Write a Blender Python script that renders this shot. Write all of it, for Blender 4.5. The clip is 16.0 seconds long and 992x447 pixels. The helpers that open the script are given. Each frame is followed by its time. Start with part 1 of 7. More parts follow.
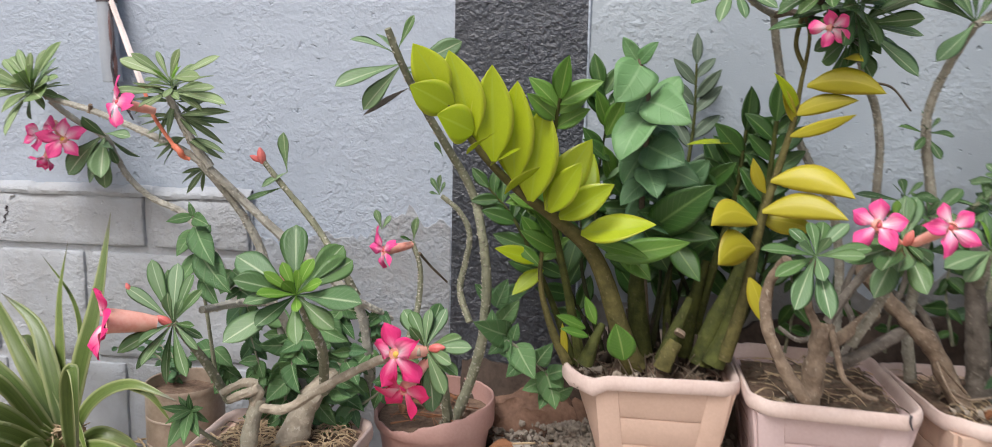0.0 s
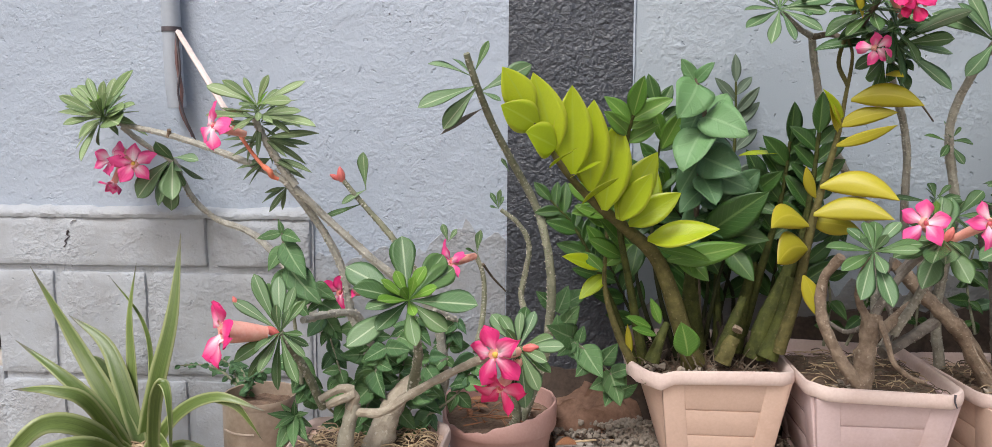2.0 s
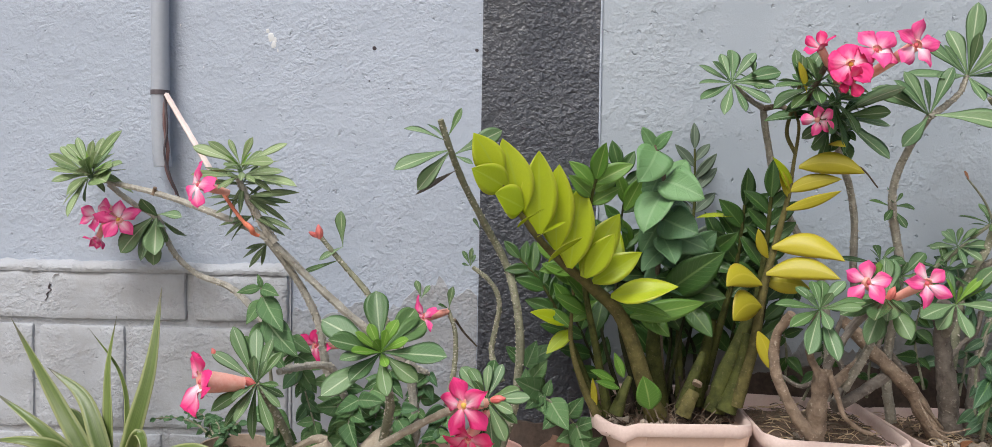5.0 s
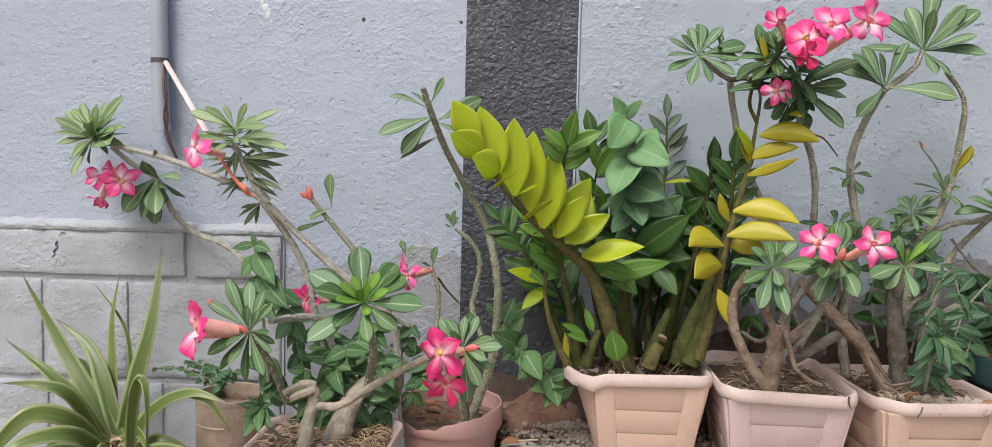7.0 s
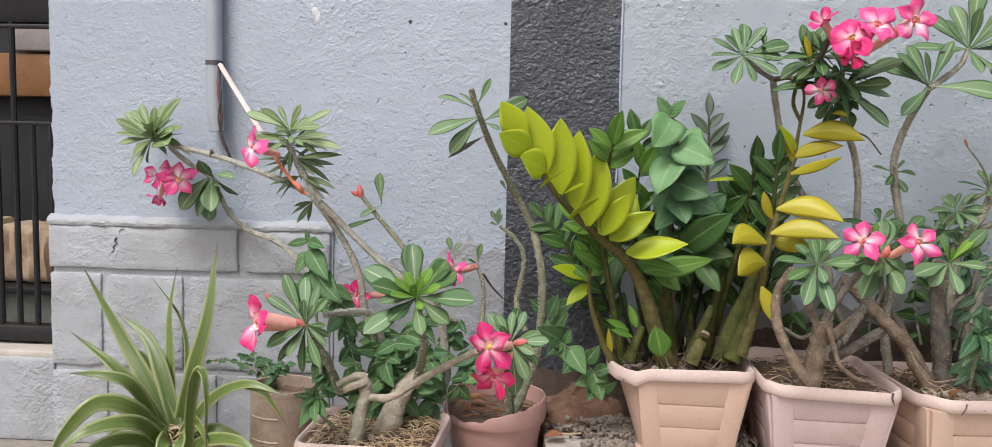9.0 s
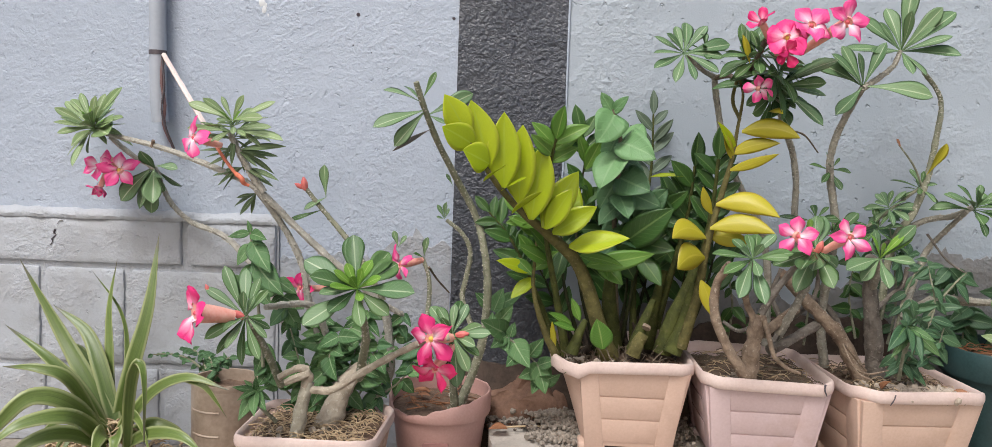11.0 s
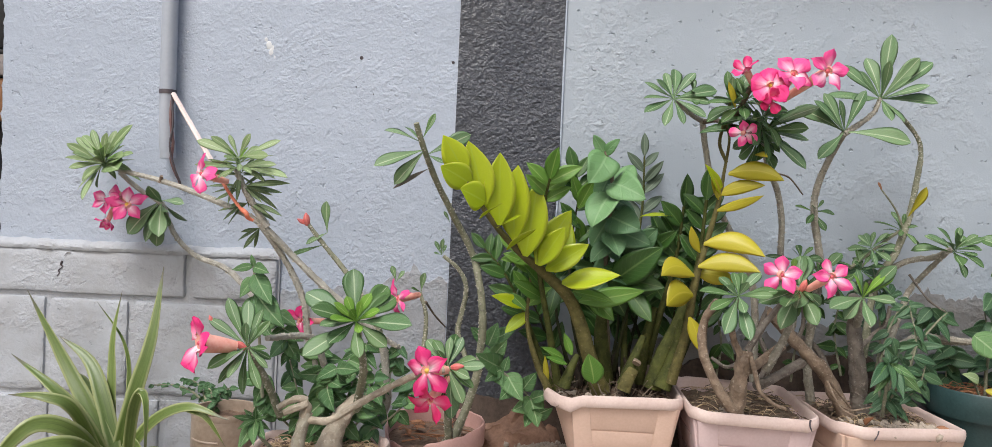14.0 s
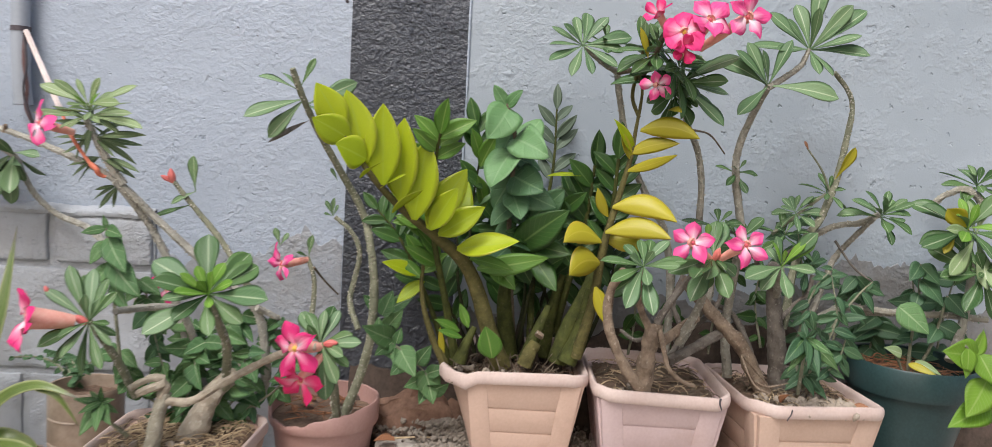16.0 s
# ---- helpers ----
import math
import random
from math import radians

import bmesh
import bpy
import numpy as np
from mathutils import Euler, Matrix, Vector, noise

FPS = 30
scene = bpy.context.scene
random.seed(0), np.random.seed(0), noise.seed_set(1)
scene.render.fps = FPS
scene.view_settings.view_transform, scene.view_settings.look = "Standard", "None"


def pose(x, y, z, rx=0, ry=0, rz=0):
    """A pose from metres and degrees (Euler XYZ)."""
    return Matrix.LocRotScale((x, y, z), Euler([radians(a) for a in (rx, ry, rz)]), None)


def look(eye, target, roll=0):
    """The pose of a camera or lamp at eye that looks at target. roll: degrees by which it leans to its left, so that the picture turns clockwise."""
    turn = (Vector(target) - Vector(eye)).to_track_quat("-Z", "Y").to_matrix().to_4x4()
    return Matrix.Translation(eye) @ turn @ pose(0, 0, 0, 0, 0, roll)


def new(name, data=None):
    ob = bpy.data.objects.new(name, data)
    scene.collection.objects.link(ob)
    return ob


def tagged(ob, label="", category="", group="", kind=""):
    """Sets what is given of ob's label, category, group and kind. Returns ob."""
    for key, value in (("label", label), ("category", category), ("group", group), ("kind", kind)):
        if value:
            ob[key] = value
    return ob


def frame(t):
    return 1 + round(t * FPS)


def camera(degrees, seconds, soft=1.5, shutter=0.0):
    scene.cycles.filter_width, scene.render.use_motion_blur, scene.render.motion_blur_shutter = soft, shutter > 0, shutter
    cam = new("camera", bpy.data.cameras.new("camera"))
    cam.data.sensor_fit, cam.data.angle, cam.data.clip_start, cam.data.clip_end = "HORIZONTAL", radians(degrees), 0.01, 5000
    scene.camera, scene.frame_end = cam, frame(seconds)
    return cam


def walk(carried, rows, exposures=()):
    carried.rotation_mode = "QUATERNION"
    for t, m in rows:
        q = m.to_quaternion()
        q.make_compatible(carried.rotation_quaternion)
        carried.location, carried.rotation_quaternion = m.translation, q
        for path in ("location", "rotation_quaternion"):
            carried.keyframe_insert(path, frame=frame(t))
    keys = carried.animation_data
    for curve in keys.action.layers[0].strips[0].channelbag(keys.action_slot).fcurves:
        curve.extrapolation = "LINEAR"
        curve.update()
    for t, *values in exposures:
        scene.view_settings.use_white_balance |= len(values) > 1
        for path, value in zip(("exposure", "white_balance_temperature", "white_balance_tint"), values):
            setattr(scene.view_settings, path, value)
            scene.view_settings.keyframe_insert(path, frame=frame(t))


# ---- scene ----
cam = camera(64.00, 16.0, soft=0.5, shutter=0.5)
PATH = [
    (0, (0.6854, -1.2110, 0.5826), (0.4866, 0.7537, 0.2657), 1.43),
    (0.5, (0.5993, -1.2597, 0.5681), (0.5538, 0.7137, 0.2461), 1.07),
    (1, (0.5390, -1.2687, 0.5775), (0.4375, 0.7064, 0.2799), 0.58),
    (1.5, (0.5274, -1.2865, 0.5752), (0.4427, 0.6915, 0.2915), 0.54),
    (2, (0.5314, -1.2981, 0.5743), (0.4468, 0.6833, 0.3156), 0.42),
    (2.5, (0.5340, -1.3186, 0.5713), (0.4583, 0.6663, 0.3379), 0.57),
    (3, (0.5446, -1.3385, 0.5811), (0.4881, 0.6536, 0.4129), 0.75),
    (5.5, (0.5453, -1.3590, 0.5743), (0.5115, 0.6377, 0.4657), 1.06),
    (6, (0.5458, -1.3672, 0.5671), (0.5101, 0.6278, 0.4303), 1.04),
    (6.5, (0.5513, -1.3807, 0.5635), (0.5163, 0.6126, 0.4040), 1.23),
    (7, (0.5826, -1.4302, 0.5674), (0.5449, 0.5615, 0.3901), 1.55),
    (7.5, (0.5758, -1.4600, 0.5691), (0.5061, 0.5298, 0.3796), 1.30),
    (8, (0.5583, -1.4567, 0.5696), (0.4556, 0.5322, 0.3855), 1.08),
    (8.5, (0.5520, -1.4553, 0.5683), (0.4277, 0.5325, 0.3853), 1.12),
    (9, (0.5566, -1.4601, 0.5697), (0.4466, 0.5281, 0.3837), 1.43),
    (9.5, (0.5740, -1.4657, 0.5673), (0.5326, 0.5255, 0.3845), 1.89),
    (10, (0.5863, -1.4643, 0.5642), (0.5650, 0.5269, 0.3788), 1.99),
    (12.5, (0.5840, -1.4853, 0.5616), (0.5744, 0.5065, 0.3802), 2.23),
    (13, (0.5831, -1.4973, 0.5635), (0.5693, 0.4970, 0.4131), 2.37),
    (13.5, (0.5901, -1.5053, 0.5652), (0.5724, 0.4916, 0.4548), 2.53),
    (14, (0.5895, -1.5100, 0.5633), (0.5760, 0.4879, 0.4741), 2.71),
    (14.5, (0.5908, -1.5030, 0.5620), (0.5765, 0.4945, 0.4630), 2.94),
    (15, (0.6164, -1.5010, 0.5593), (0.6202, 0.4953, 0.4380), 2.99),
    (15.5, (0.6659, -1.4805, 0.5620), (0.7185, 0.5103, 0.3770), 2.87),
    (16, (0.6992, -1.3848, 0.5756), (0.7837, 0.6028, 0.3699), 3.39),
]
walk(cam, [(t, look(eye, target, roll)) for t, eye, target, roll in PATH],
     exposures=[(0.0, 0.16), (3.0, 0.17), (5.5, 0.07), (8.0, 0.11), (10.0, 0.15), (13.0, 0.16), (14.5, 0.14), (16.0, 0.11)])

# ---- world and light: bright overcast sky, soft light from above and in front ----
world = bpy.data.worlds.new("sky")
scene.world = world
world.use_nodes = True
wt = world.node_tree
bg = wt.nodes["Background"]
sky = wt.nodes.new("ShaderNodeTexSky")
sky.sky_type = "NISHITA"
sky.sun_disc = False
sky.sun_elevation, sky.sun_rotation = radians(40), radians(195)
sky.air_density, sky.dust_density, sky.ozone_density = 1.0, 3.0, 1.0
wt.links.new(sky.outputs["Color"], bg.inputs["Color"])
bg.inputs["Strength"].default_value = 0.096
sun = new("sun", bpy.data.lights.new("sun", "SUN"))
sun.data.energy, sun.data.angle, sun.data.color = 2.95, radians(24), (1.0, 0.98, 0.95)
sun.matrix_world = look((-1.1, -2.7, 5.3), (0.5, 0, 0.3))
scene.view_settings.exposure = 0.2


# ---- materials ----
def nodes_of(name, rough=0.6, metal=0.0, spec=0.5):
    m = bpy.data.materials.new(name)
    m.use_nodes = True
    b = m.node_tree.nodes["Principled BSDF"]
    b.inputs["Roughness"].default_value = rough
    b.inputs["Metallic"].default_value = metal
    b.inputs["Specular IOR Level"].default_value = spec
    return m, m.node_tree, b


def nd(t, kind, **values):
    n = t.nodes.new("ShaderNode" + kind)
    for k, v in values.items():
        n.inputs[k.replace("_", " ")].default_value = v
    return n


def noise_at(t, coord, scale, detail=4.0, rough=0.6):
    n = nd(t, "TexNoise", Scale=scale, Detail=detail, Roughness=rough)
    t.links.new(coord, n.inputs["Vector"])
    return n.outputs["Fac"]


def ramp(t, fac, *stops):
    r = t.nodes.new("ShaderNodeValToRGB")
    el = r.color_ramp.elements
    while len(el) < len(stops):
        el.new(0.5)
    for e, (p, c) in zip(el, stops):
        e.position, e.color = p, (*c, 1)
    t.links.new(fac, r.inputs["Fac"])
    return r.outputs["Color"]


def mixc(t, fac, a, b, mode="MIX"):
    n = t.nodes.new("ShaderNodeMix")
    n.data_type, n.blend_type = "RGBA", mode
    for s, v in ((n.inputs[0], fac), (n.inputs[6], a), (n.inputs[7], b)):
        if isinstance(v, (int, float)):
            s.default_value = v
        elif isinstance(v, tuple):
            s.default_value = (*v, 1)
        else:
            t.links.new(v, s)
    return n.outputs[2]


def bump(t, b, height, strength=0.3, distance=0.002, under=None):
    n = nd(t, "Bump", Strength=strength, Distance=distance)
    t.links.new(height, n.inputs["Height"])
    if under is not None:
        t.links.new(under, n.inputs["Normal"])
    t.links.new(n.outputs["Normal"], b.inputs["Normal"])
    return n.outputs["Normal"]


def coords(t, kind="Object"):
    return t.nodes.new("ShaderNodeTexCoord").outputs[kind]


def math_node(t, op, a, b=0.0):
    n = t.nodes.new("ShaderNodeMath")
    n.operation = op
    for s, v in zip(n.inputs, (a, b)):
        if isinstance(v, (int, float)):
            s.default_value = v
        else:
            t.links.new(v, s)
    return n.outputs[0]


def plain_mat(name, c1, c2, rough=0.6, metal=0.0, scale=12, fine=150, relief=0.25, dist=0.001, spec=0.5, dirt=None, dirt_at=(0.55, 0.75)):
    """Two tones mixed by broad and fine grain, with fine relief and, if given, stains of a third tone."""
    m, t, b = nodes_of(name, rough, metal, spec)
    co = coords(t)
    broad, grain = noise_at(t, co, scale), noise_at(t, co, fine, 3)
    both = math_node(t, "ADD", math_node(t, "MULTIPLY", broad, 0.6), math_node(t, "MULTIPLY", grain, 0.4))
    col = ramp(t, both, (0.35, c1), (0.65, c2))
    if dirt:
        stain = ramp(t, noise_at(t, co, scale * 0.6, 6, 0.7), (dirt_at[0], (0, 0, 0)), (dirt_at[1], (1, 1, 1)))
        col = mixc(t, stain, col, dirt)
    t.links.new(col, b.inputs["Base Color"])
    bump(t, b, both, relief, dist)
    return m


def stucco_mat(name, c1, c2, rough, relief, spec=0.4, stain=None, grain=95.0, cover=(0.44, 0.62), low=0.15, deep=0.0026, pitted=0.6):
    """Painted cement plaster: rounded stipple in patches, sparse pits and torn spots, trowel waves."""
    m, t, b = nodes_of(name, rough, 0.0, spec)
    co = coords(t)
    warp = nd(t, "TexNoise", Scale=60.0, Detail=1.0)
    t.links.new(co, warp.inputs["Vector"])
    shift = t.nodes.new("ShaderNodeVectorMath")
    shift.operation = "MULTIPLY_ADD"
    t.links.new(warp.outputs["Color"], shift.inputs[0])
    shift.inputs[1].default_value = (0.005, 0.005, 0.005)
    t.links.new(co, shift.inputs[2])
    flat = shift.outputs["Vector"]
    lumps = noise_at(t, flat, grain, 3, 0.62)
    patch = ramp(t, noise_at(t, co, 7, 5, 0.7), (cover[0], (low, low, low)), (cover[1], (1, 1, 1)))
    torn = ramp(t, noise_at(t, flat, 62, 3, 0.6), (0.285, (0, 0, 0)), (0.345, (1, 1, 1)))
    fine = noise_at(t, co, 420, 3)
    trowel = noise_at(t, co, 8, 3)
    stipple = math_node(t, "MULTIPLY", math_node(t, "MULTIPLY", lumps, 3.0), patch)
    holes = math_node(t, "MULTIPLY", torn, pitted)
    height = math_node(t, "ADD", math_node(t, "ADD", stipple, holes), math_node(t, "ADD", math_node(t, "MULTIPLY", fine, 0.16), math_node(t, "MULTIPLY", trowel, 1.6)))
    tone = ramp(t, noise_at(t, co, 3.5, 6, 0.65), (0.3, c1), (0.7, c2))
    flecks = ramp(t, noise_at(t, flat, 75, 3, 0.7), (0.72, (0, 0, 0)), (0.77, (1, 1, 1)))
    col = mixc(t, math_node(t, "MULTIPLY", flecks, 0.35), tone, tuple(min(1, v * 1.5) for v in c2))
    if stain:
        blotch = ramp(t, noise_at(t, co, 9, 6, 0.7), (0.42, (0, 0, 0)), (0.62, (1, 1, 1)))
        col = mixc(t, math_node(t, "MULTIPLY", blotch, 0.45), col, stain)
    t.links.new(col, b.inputs["Base Color"])
    bump(t, b, height, relief, deep)
    return m


def leaf_mat(name, deep, light, rib, vein=0.35, rough=0.38, edge=None, through_light=0.14, stripes=False, mottle=0.0, spot=(0.2, 0.12, 0.04), lines=70.0, quilt=0.35):
    """Leaf: pale midrib and side veins laid out along the blade, tone varied from leaf to leaf."""
    m, t, b = nodes_of(name, rough, 0.0, 0.5)
    uv = t.nodes.new("ShaderNodeSeparateXYZ")
    t.links.new(coords(t, "UV"), uv.inputs[0])
    u, v = uv.outputs[0], uv.outputs[1]
    off = math_node(t, "ABSOLUTE", math_node(t, "SUBTRACT", v, 0.5))
    info = t.nodes.new("ShaderNodeObjectInfo").outputs["Random"]
    co = coords(t)
    cloud = noise_at(t, co, 45, 3)
    tone = mixc(t, math_node(t, "ADD", math_node(t, "MULTIPLY", info, 0.6), math_node(t, "MULTIPLY", cloud, 0.4)), deep, light)
    if stripes:
        drawn = t.nodes.new("ShaderNodeVectorMath")
        drawn.operation = "MULTIPLY"
        t.links.new(coords(t, "UV"), drawn.inputs[0])
        drawn.inputs[1].default_value = (2.0, 26.0, 1.0)
        streaks = ramp(t, noise_at(t, drawn.outputs["Vector"], 1.0, 3, 0.6), (0.38, (0, 0, 0)), (0.64, (1, 1, 1)))
        tone = mixc(t, math_node(t, "MULTIPLY", streaks, 0.55), tone, tuple(v * 0.45 for v in deep))
        pale = ramp(t, math_node(t, "ADD", off, math_node(t, "MULTIPLY", streaks, 0.06)), (0.33, (0, 0, 0)), (0.46, (1, 1, 1)))
        col = mixc(t, math_node(t, "MULTIPLY", pale, 0.6), tone, rib)
        dry = ramp(t, math_node(t, "ADD", u, math_node(t, "MULTIPLY", cloud, 0.12)), (0.92, (0, 0, 0)), (1.0, (1, 1, 1)))
        col = mixc(t, math_node(t, "MULTIPLY", dry, 0.8), col, (0.13, 0.115, 0.095))
    else:
        wave = math_node(t, "SINE", math_node(t, "MULTIPLY", math_node(t, "SUBTRACT", u, math_node(t, "MULTIPLY", off, 0.55)), lines))
        veins = ramp(t, wave, (0.80, (0, 0, 0)), (1.0, (1, 1, 1)))
        col = mixc(t, math_node(t, "MULTIPLY", veins, vein), tone, rib)
        ribs = veins
        line = ramp(t, off, (0.016, (1, 1, 1)), (0.046, (0, 0, 0)))
        col = mixc(t, math_node(t, "MULTIPLY", line, 0.7), col, rib)
    if edge:
        rim = ramp(t, off, (0.40, (0, 0, 0)), (0.5, (1, 1, 1)))
        col = mixc(t, math_node(t, "MULTIPLY", rim, 0.7), col, edge)
    if mottle:
        spots = ramp(t, noise_at(t, co, 120, 4, 0.7), (0.60, (0, 0, 0)), (0.70, (1, 1, 1)))
        col = mixc(t, math_node(t, "MULTIPLY", spots, mottle), col, spot)
    t.links.new(col, b.inputs["Base Color"])
    relief = math_node(t, "ADD", cloud, math_node(t, "MULTIPLY", off, -0.5))
    if not stripes:
        relief = math_node(t, "SUBTRACT", relief, math_node(t, "MULTIPLY", ribs, 0.5))
    bump(t, b, relief, quilt, 0.0015)
    glow = nd(t, "BsdfTranslucent")
    t.links.new(mixc(t, 0.5, col, light), glow.inputs["Color"])
    both = nd(t, "MixShader", Fac=through_light)
    t.links.new(b.outputs[0], both.inputs[1])
    t.links.new(glow.outputs[0], both.inputs[2])
    t.links.new(both.outputs[0], t.nodes["Material Output"].inputs["Surface"])
    return m


def petal_mat(name, heart, mid, rim):
    """Petal: pale heart that runs out into pink and a deeper rim."""
    m, t, b = nodes_of(name, 0.5, 0.0, 0.3)
    uv = t.nodes.new("ShaderNodeSeparateXYZ")
    t.links.new(coords(t, "UV"), uv.inputs[0])
    off = math_node(t, "ABSOLUTE", math_node(t, "SUBTRACT", uv.outputs[1], 0.5))
    reach = math_node(t, "ADD", uv.outputs[0], math_node(t, "MULTIPLY", off, 0.9))
    reach = math_node(t, "ADD", reach, math_node(t, "MULTIPLY", math_node(t, "SUBTRACT", noise_at(t, coords(t), 160, 3), 0.5), 0.25))
    info = t.nodes.new("ShaderNodeObjectInfo").outputs["Random"]
    reach = math_node(t, "ADD", reach, math_node(t, "MULTIPLY", math_node(t, "SUBTRACT", info, 0.45), 0.45))
    col = ramp(t, reach, (0.10, heart), (0.42, mid), (0.80, rim))
    t.links.new(col, b.inputs["Base Color"])
    bump(t, b, math_node(t, "SINE", math_node(t, "MULTIPLY", uv.outputs[1], 40.0)), 0.25, 0.0005)
    glow = nd(t, "BsdfTranslucent")
    t.links.new(col, glow.inputs["Color"])
    both = nd(t, "MixShader", Fac=0.16)
    t.links.new(b.outputs[0], both.inputs[1])
    t.links.new(glow.outputs[0], both.inputs[2])
    t.links.new(both.outputs[0], t.nodes["Material Output"].inputs["Surface"])
    return m


def bark_mat(name, c1, c2, scar):
    m, t, b = nodes_of(name, 0.75, 0.0, 0.25)
    co = coords(t)
    tone = ramp(t, noise_at(t, co, 60, 5, 0.65), (0.32, c1), (0.66, c2))
    marks = ramp(t, noise_at(t, co, 210, 2, 0.5), (0.62, (0, 0, 0)), (0.70, (1, 1, 1)))
    col = mixc(t, math_node(t, "MULTIPLY", marks, 0.6), tone, scar)
    t.links.new(col, b.inputs["Base Color"])
    bump(t, b, math_node(t, "ADD", noise_at(t, co, 210, 5, 0.7), math_node(t, "MULTIPLY", noise_at(t, co, 70, 3), 1.2)), 0.8, 0.003)
    return m


WALL = stucco_mat("grey_wall_paint", (0.385, 0.437, 0.525), (0.44, 0.492, 0.585), 0.5, 0.68, grain=125.0, cover=(0.36, 0.70), low=0.06, deep=0.0026, pitted=1.0)
WALLSMOOTH = stucco_mat("smooth_grey_wall_paint", (0.355, 0.405, 0.465), (0.415, 0.465, 0.525), 0.45, 0.85, grain=110.0, cover=(0.46, 0.76), low=0.03, pitted=1.1)
BLOCK = stucco_mat("grey_block_paint", (0.405, 0.430, 0.472), (0.46, 0.485, 0.532), 0.6, 0.7, stain=(0.295, 0.288, 0.288), grain=120.0, cover=(0.46, 0.64), low=0.15)
PILLAR = stucco_mat("black_gloss_paint", (0.040, 0.045, 0.058), (0.066, 0.072, 0.091), 0.3, 1.0, 0.7, cover=(0.34, 0.58), low=0.3, grain=120.0, deep=0.0032, pitted=0.9)
LOWPLASTER = stucco_mat("dirty_grey_plaster", (0.345, 0.37, 0.415), (0.40, 0.43, 0.48), 0.6, 0.8, stain=(0.285, 0.265, 0.245), low=0.3)
# dried sheath darkened to carry the shade between the stalks
SHEATHSHADE = plain_mat("dead_sheath_with_shade", (0.022, 0.016, 0.011), (0.065, 0.048, 0.036), 0.9, scale=70, relief=0.6)
FOOTSHADE = stucco_mat("brown_cement_with_shade", (0.20, 0.19, 0.185), (0.285, 0.275, 0.27), 0.85, 0.8, 0.2, stain=(0.32, 0.35, 0.39), low=0.3)
MORTAR = plain_mat("mortar", (0.22, 0.21, 0.21), (0.33, 0.32, 0.32), 0.9, scale=20, fine=200, relief=0.7, dist=0.003)
PVC = plain_mat("grey_plastic_pipe", (0.36, 0.39, 0.45), (0.41, 0.44, 0.50), 0.4, relief=0.05, dirt=(0.25, 0.27, 0.30), dirt_at=(0.6, 0.8))
TAPE = plain_mat("dark_tape", (0.06, 0.05, 0.06), (0.11, 0.09, 0.1), 0.5)
PINKROPE = plain_mat("pale_pink_strap", (0.66, 0.53, 0.50), (0.80, 0.70, 0.67), 0.7, fine=300, relief=0.4)
CORD = plain_mat("orange_cord", (0.70, 0.17, 0.10), (0.82, 0.27, 0.16), 0.6, fine=300, relief=0.3)
WIRE = plain_mat("brown_cable", (0.13, 0.07, 0.07), (0.2, 0.12, 0.12), 0.5)
POTS = [
    plain_mat("peach_plastic", (0.53, 0.37, 0.295), (0.61, 0.435, 0.355), 0.55, scale=9, fine=240, relief=0.12, dirt=(0.46, 0.31, 0.24)),
    plain_mat("dusty_pink_plastic", (0.499, 0.370, 0.365), (0.576, 0.445, 0.447), 0.58, scale=9, fine=240, relief=0.12, dirt=(0.43, 0.30, 0.26)),
    plain_mat("faded_peach_plastic", (0.50, 0.35, 0.275), (0.59, 0.425, 0.345), 0.58, scale=9, fine=240, relief=0.12, dirt=(0.42, 0.28, 0.2)),
    plain_mat("brick_pink_plastic", (0.46, 0.265, 0.235), (0.54, 0.335, 0.30), 0.5, scale=9, fine=240, relief=0.12, dirt=(0.36, 0.21, 0.185)),
]
RIM = plain_mat("dusty_pale_rim", (0.60, 0.455, 0.415), (0.71, 0.575, 0.53), 0.6, scale=14, fine=260, relief=0.15, dirt=(0.46, 0.33, 0.27))
GREENPOT = plain_mat("dark_green_plastic", (0.014, 0.036, 0.038), (0.032, 0.070, 0.073), 0.42, scale=9, fine=240, relief=0.1, dirt=(0.05, 0.055, 0.045))
CLEARPOT = plain_mat("brown_stained_plastic", (0.26, 0.195, 0.15), (0.42, 0.335, 0.265), 0.4, scale=14, fine=120, relief=0.2, dirt=(0.14, 0.10, 0.07))
SOIL = plain_mat("dry_soil", (0.085, 0.051, 0.036), (0.25, 0.168, 0.118), 0.95, scale=60, fine=260, relief=0.9, dist=0.004)
STRAW = plain_mat("dry_straw", (0.36, 0.25, 0.145), (0.60, 0.47, 0.31), 0.8, scale=80)
DEADLEAF = plain_mat("dead_leaf", (0.24, 0.10, 0.05), (0.42, 0.20, 0.10), 0.7, scale=60)
CONCRETE = plain_mat("rough_concrete", (0.43, 0.385, 0.345), (0.57, 0.52, 0.47), 0.9, scale=16, fine=220, relief=0.7, dist=0.003, dirt=(0.2, 0.165, 0.14))
DIRT = plain_mat("dirt_ground", (0.22, 0.19, 0.16), (0.37, 0.33, 0.285), 0.95, scale=30, fine=200, relief=0.9, dist=0.005, dirt=(0.14, 0.115, 0.095))
GRAVEL = plain_mat("grey_gravel", (0.19, 0.162, 0.134), (0.37, 0.325, 0.28), 0.9, scale=60, dirt=(0.13, 0.085, 0.06))
# earth brown with the shade behind the planters mixed into the tone
BRICKRED = plain_mat("shade_dark_earth", (0.05, 0.036, 0.029), (0.11, 0.078, 0.062), 0.95, scale=40, relief=0.8, dist=0.003)
GATE = plain_mat("black_gate_paint", (0.012, 0.012, 0.014), (0.03, 0.03, 0.034), 0.45, 0.3, relief=0.2)
# near-black: the darkness of the unlit room is put into its surfaces
ROOMSHADE = plain_mat("room_shade_black", (0.02, 0.02, 0.024), (0.04, 0.04, 0.045), 0.9)
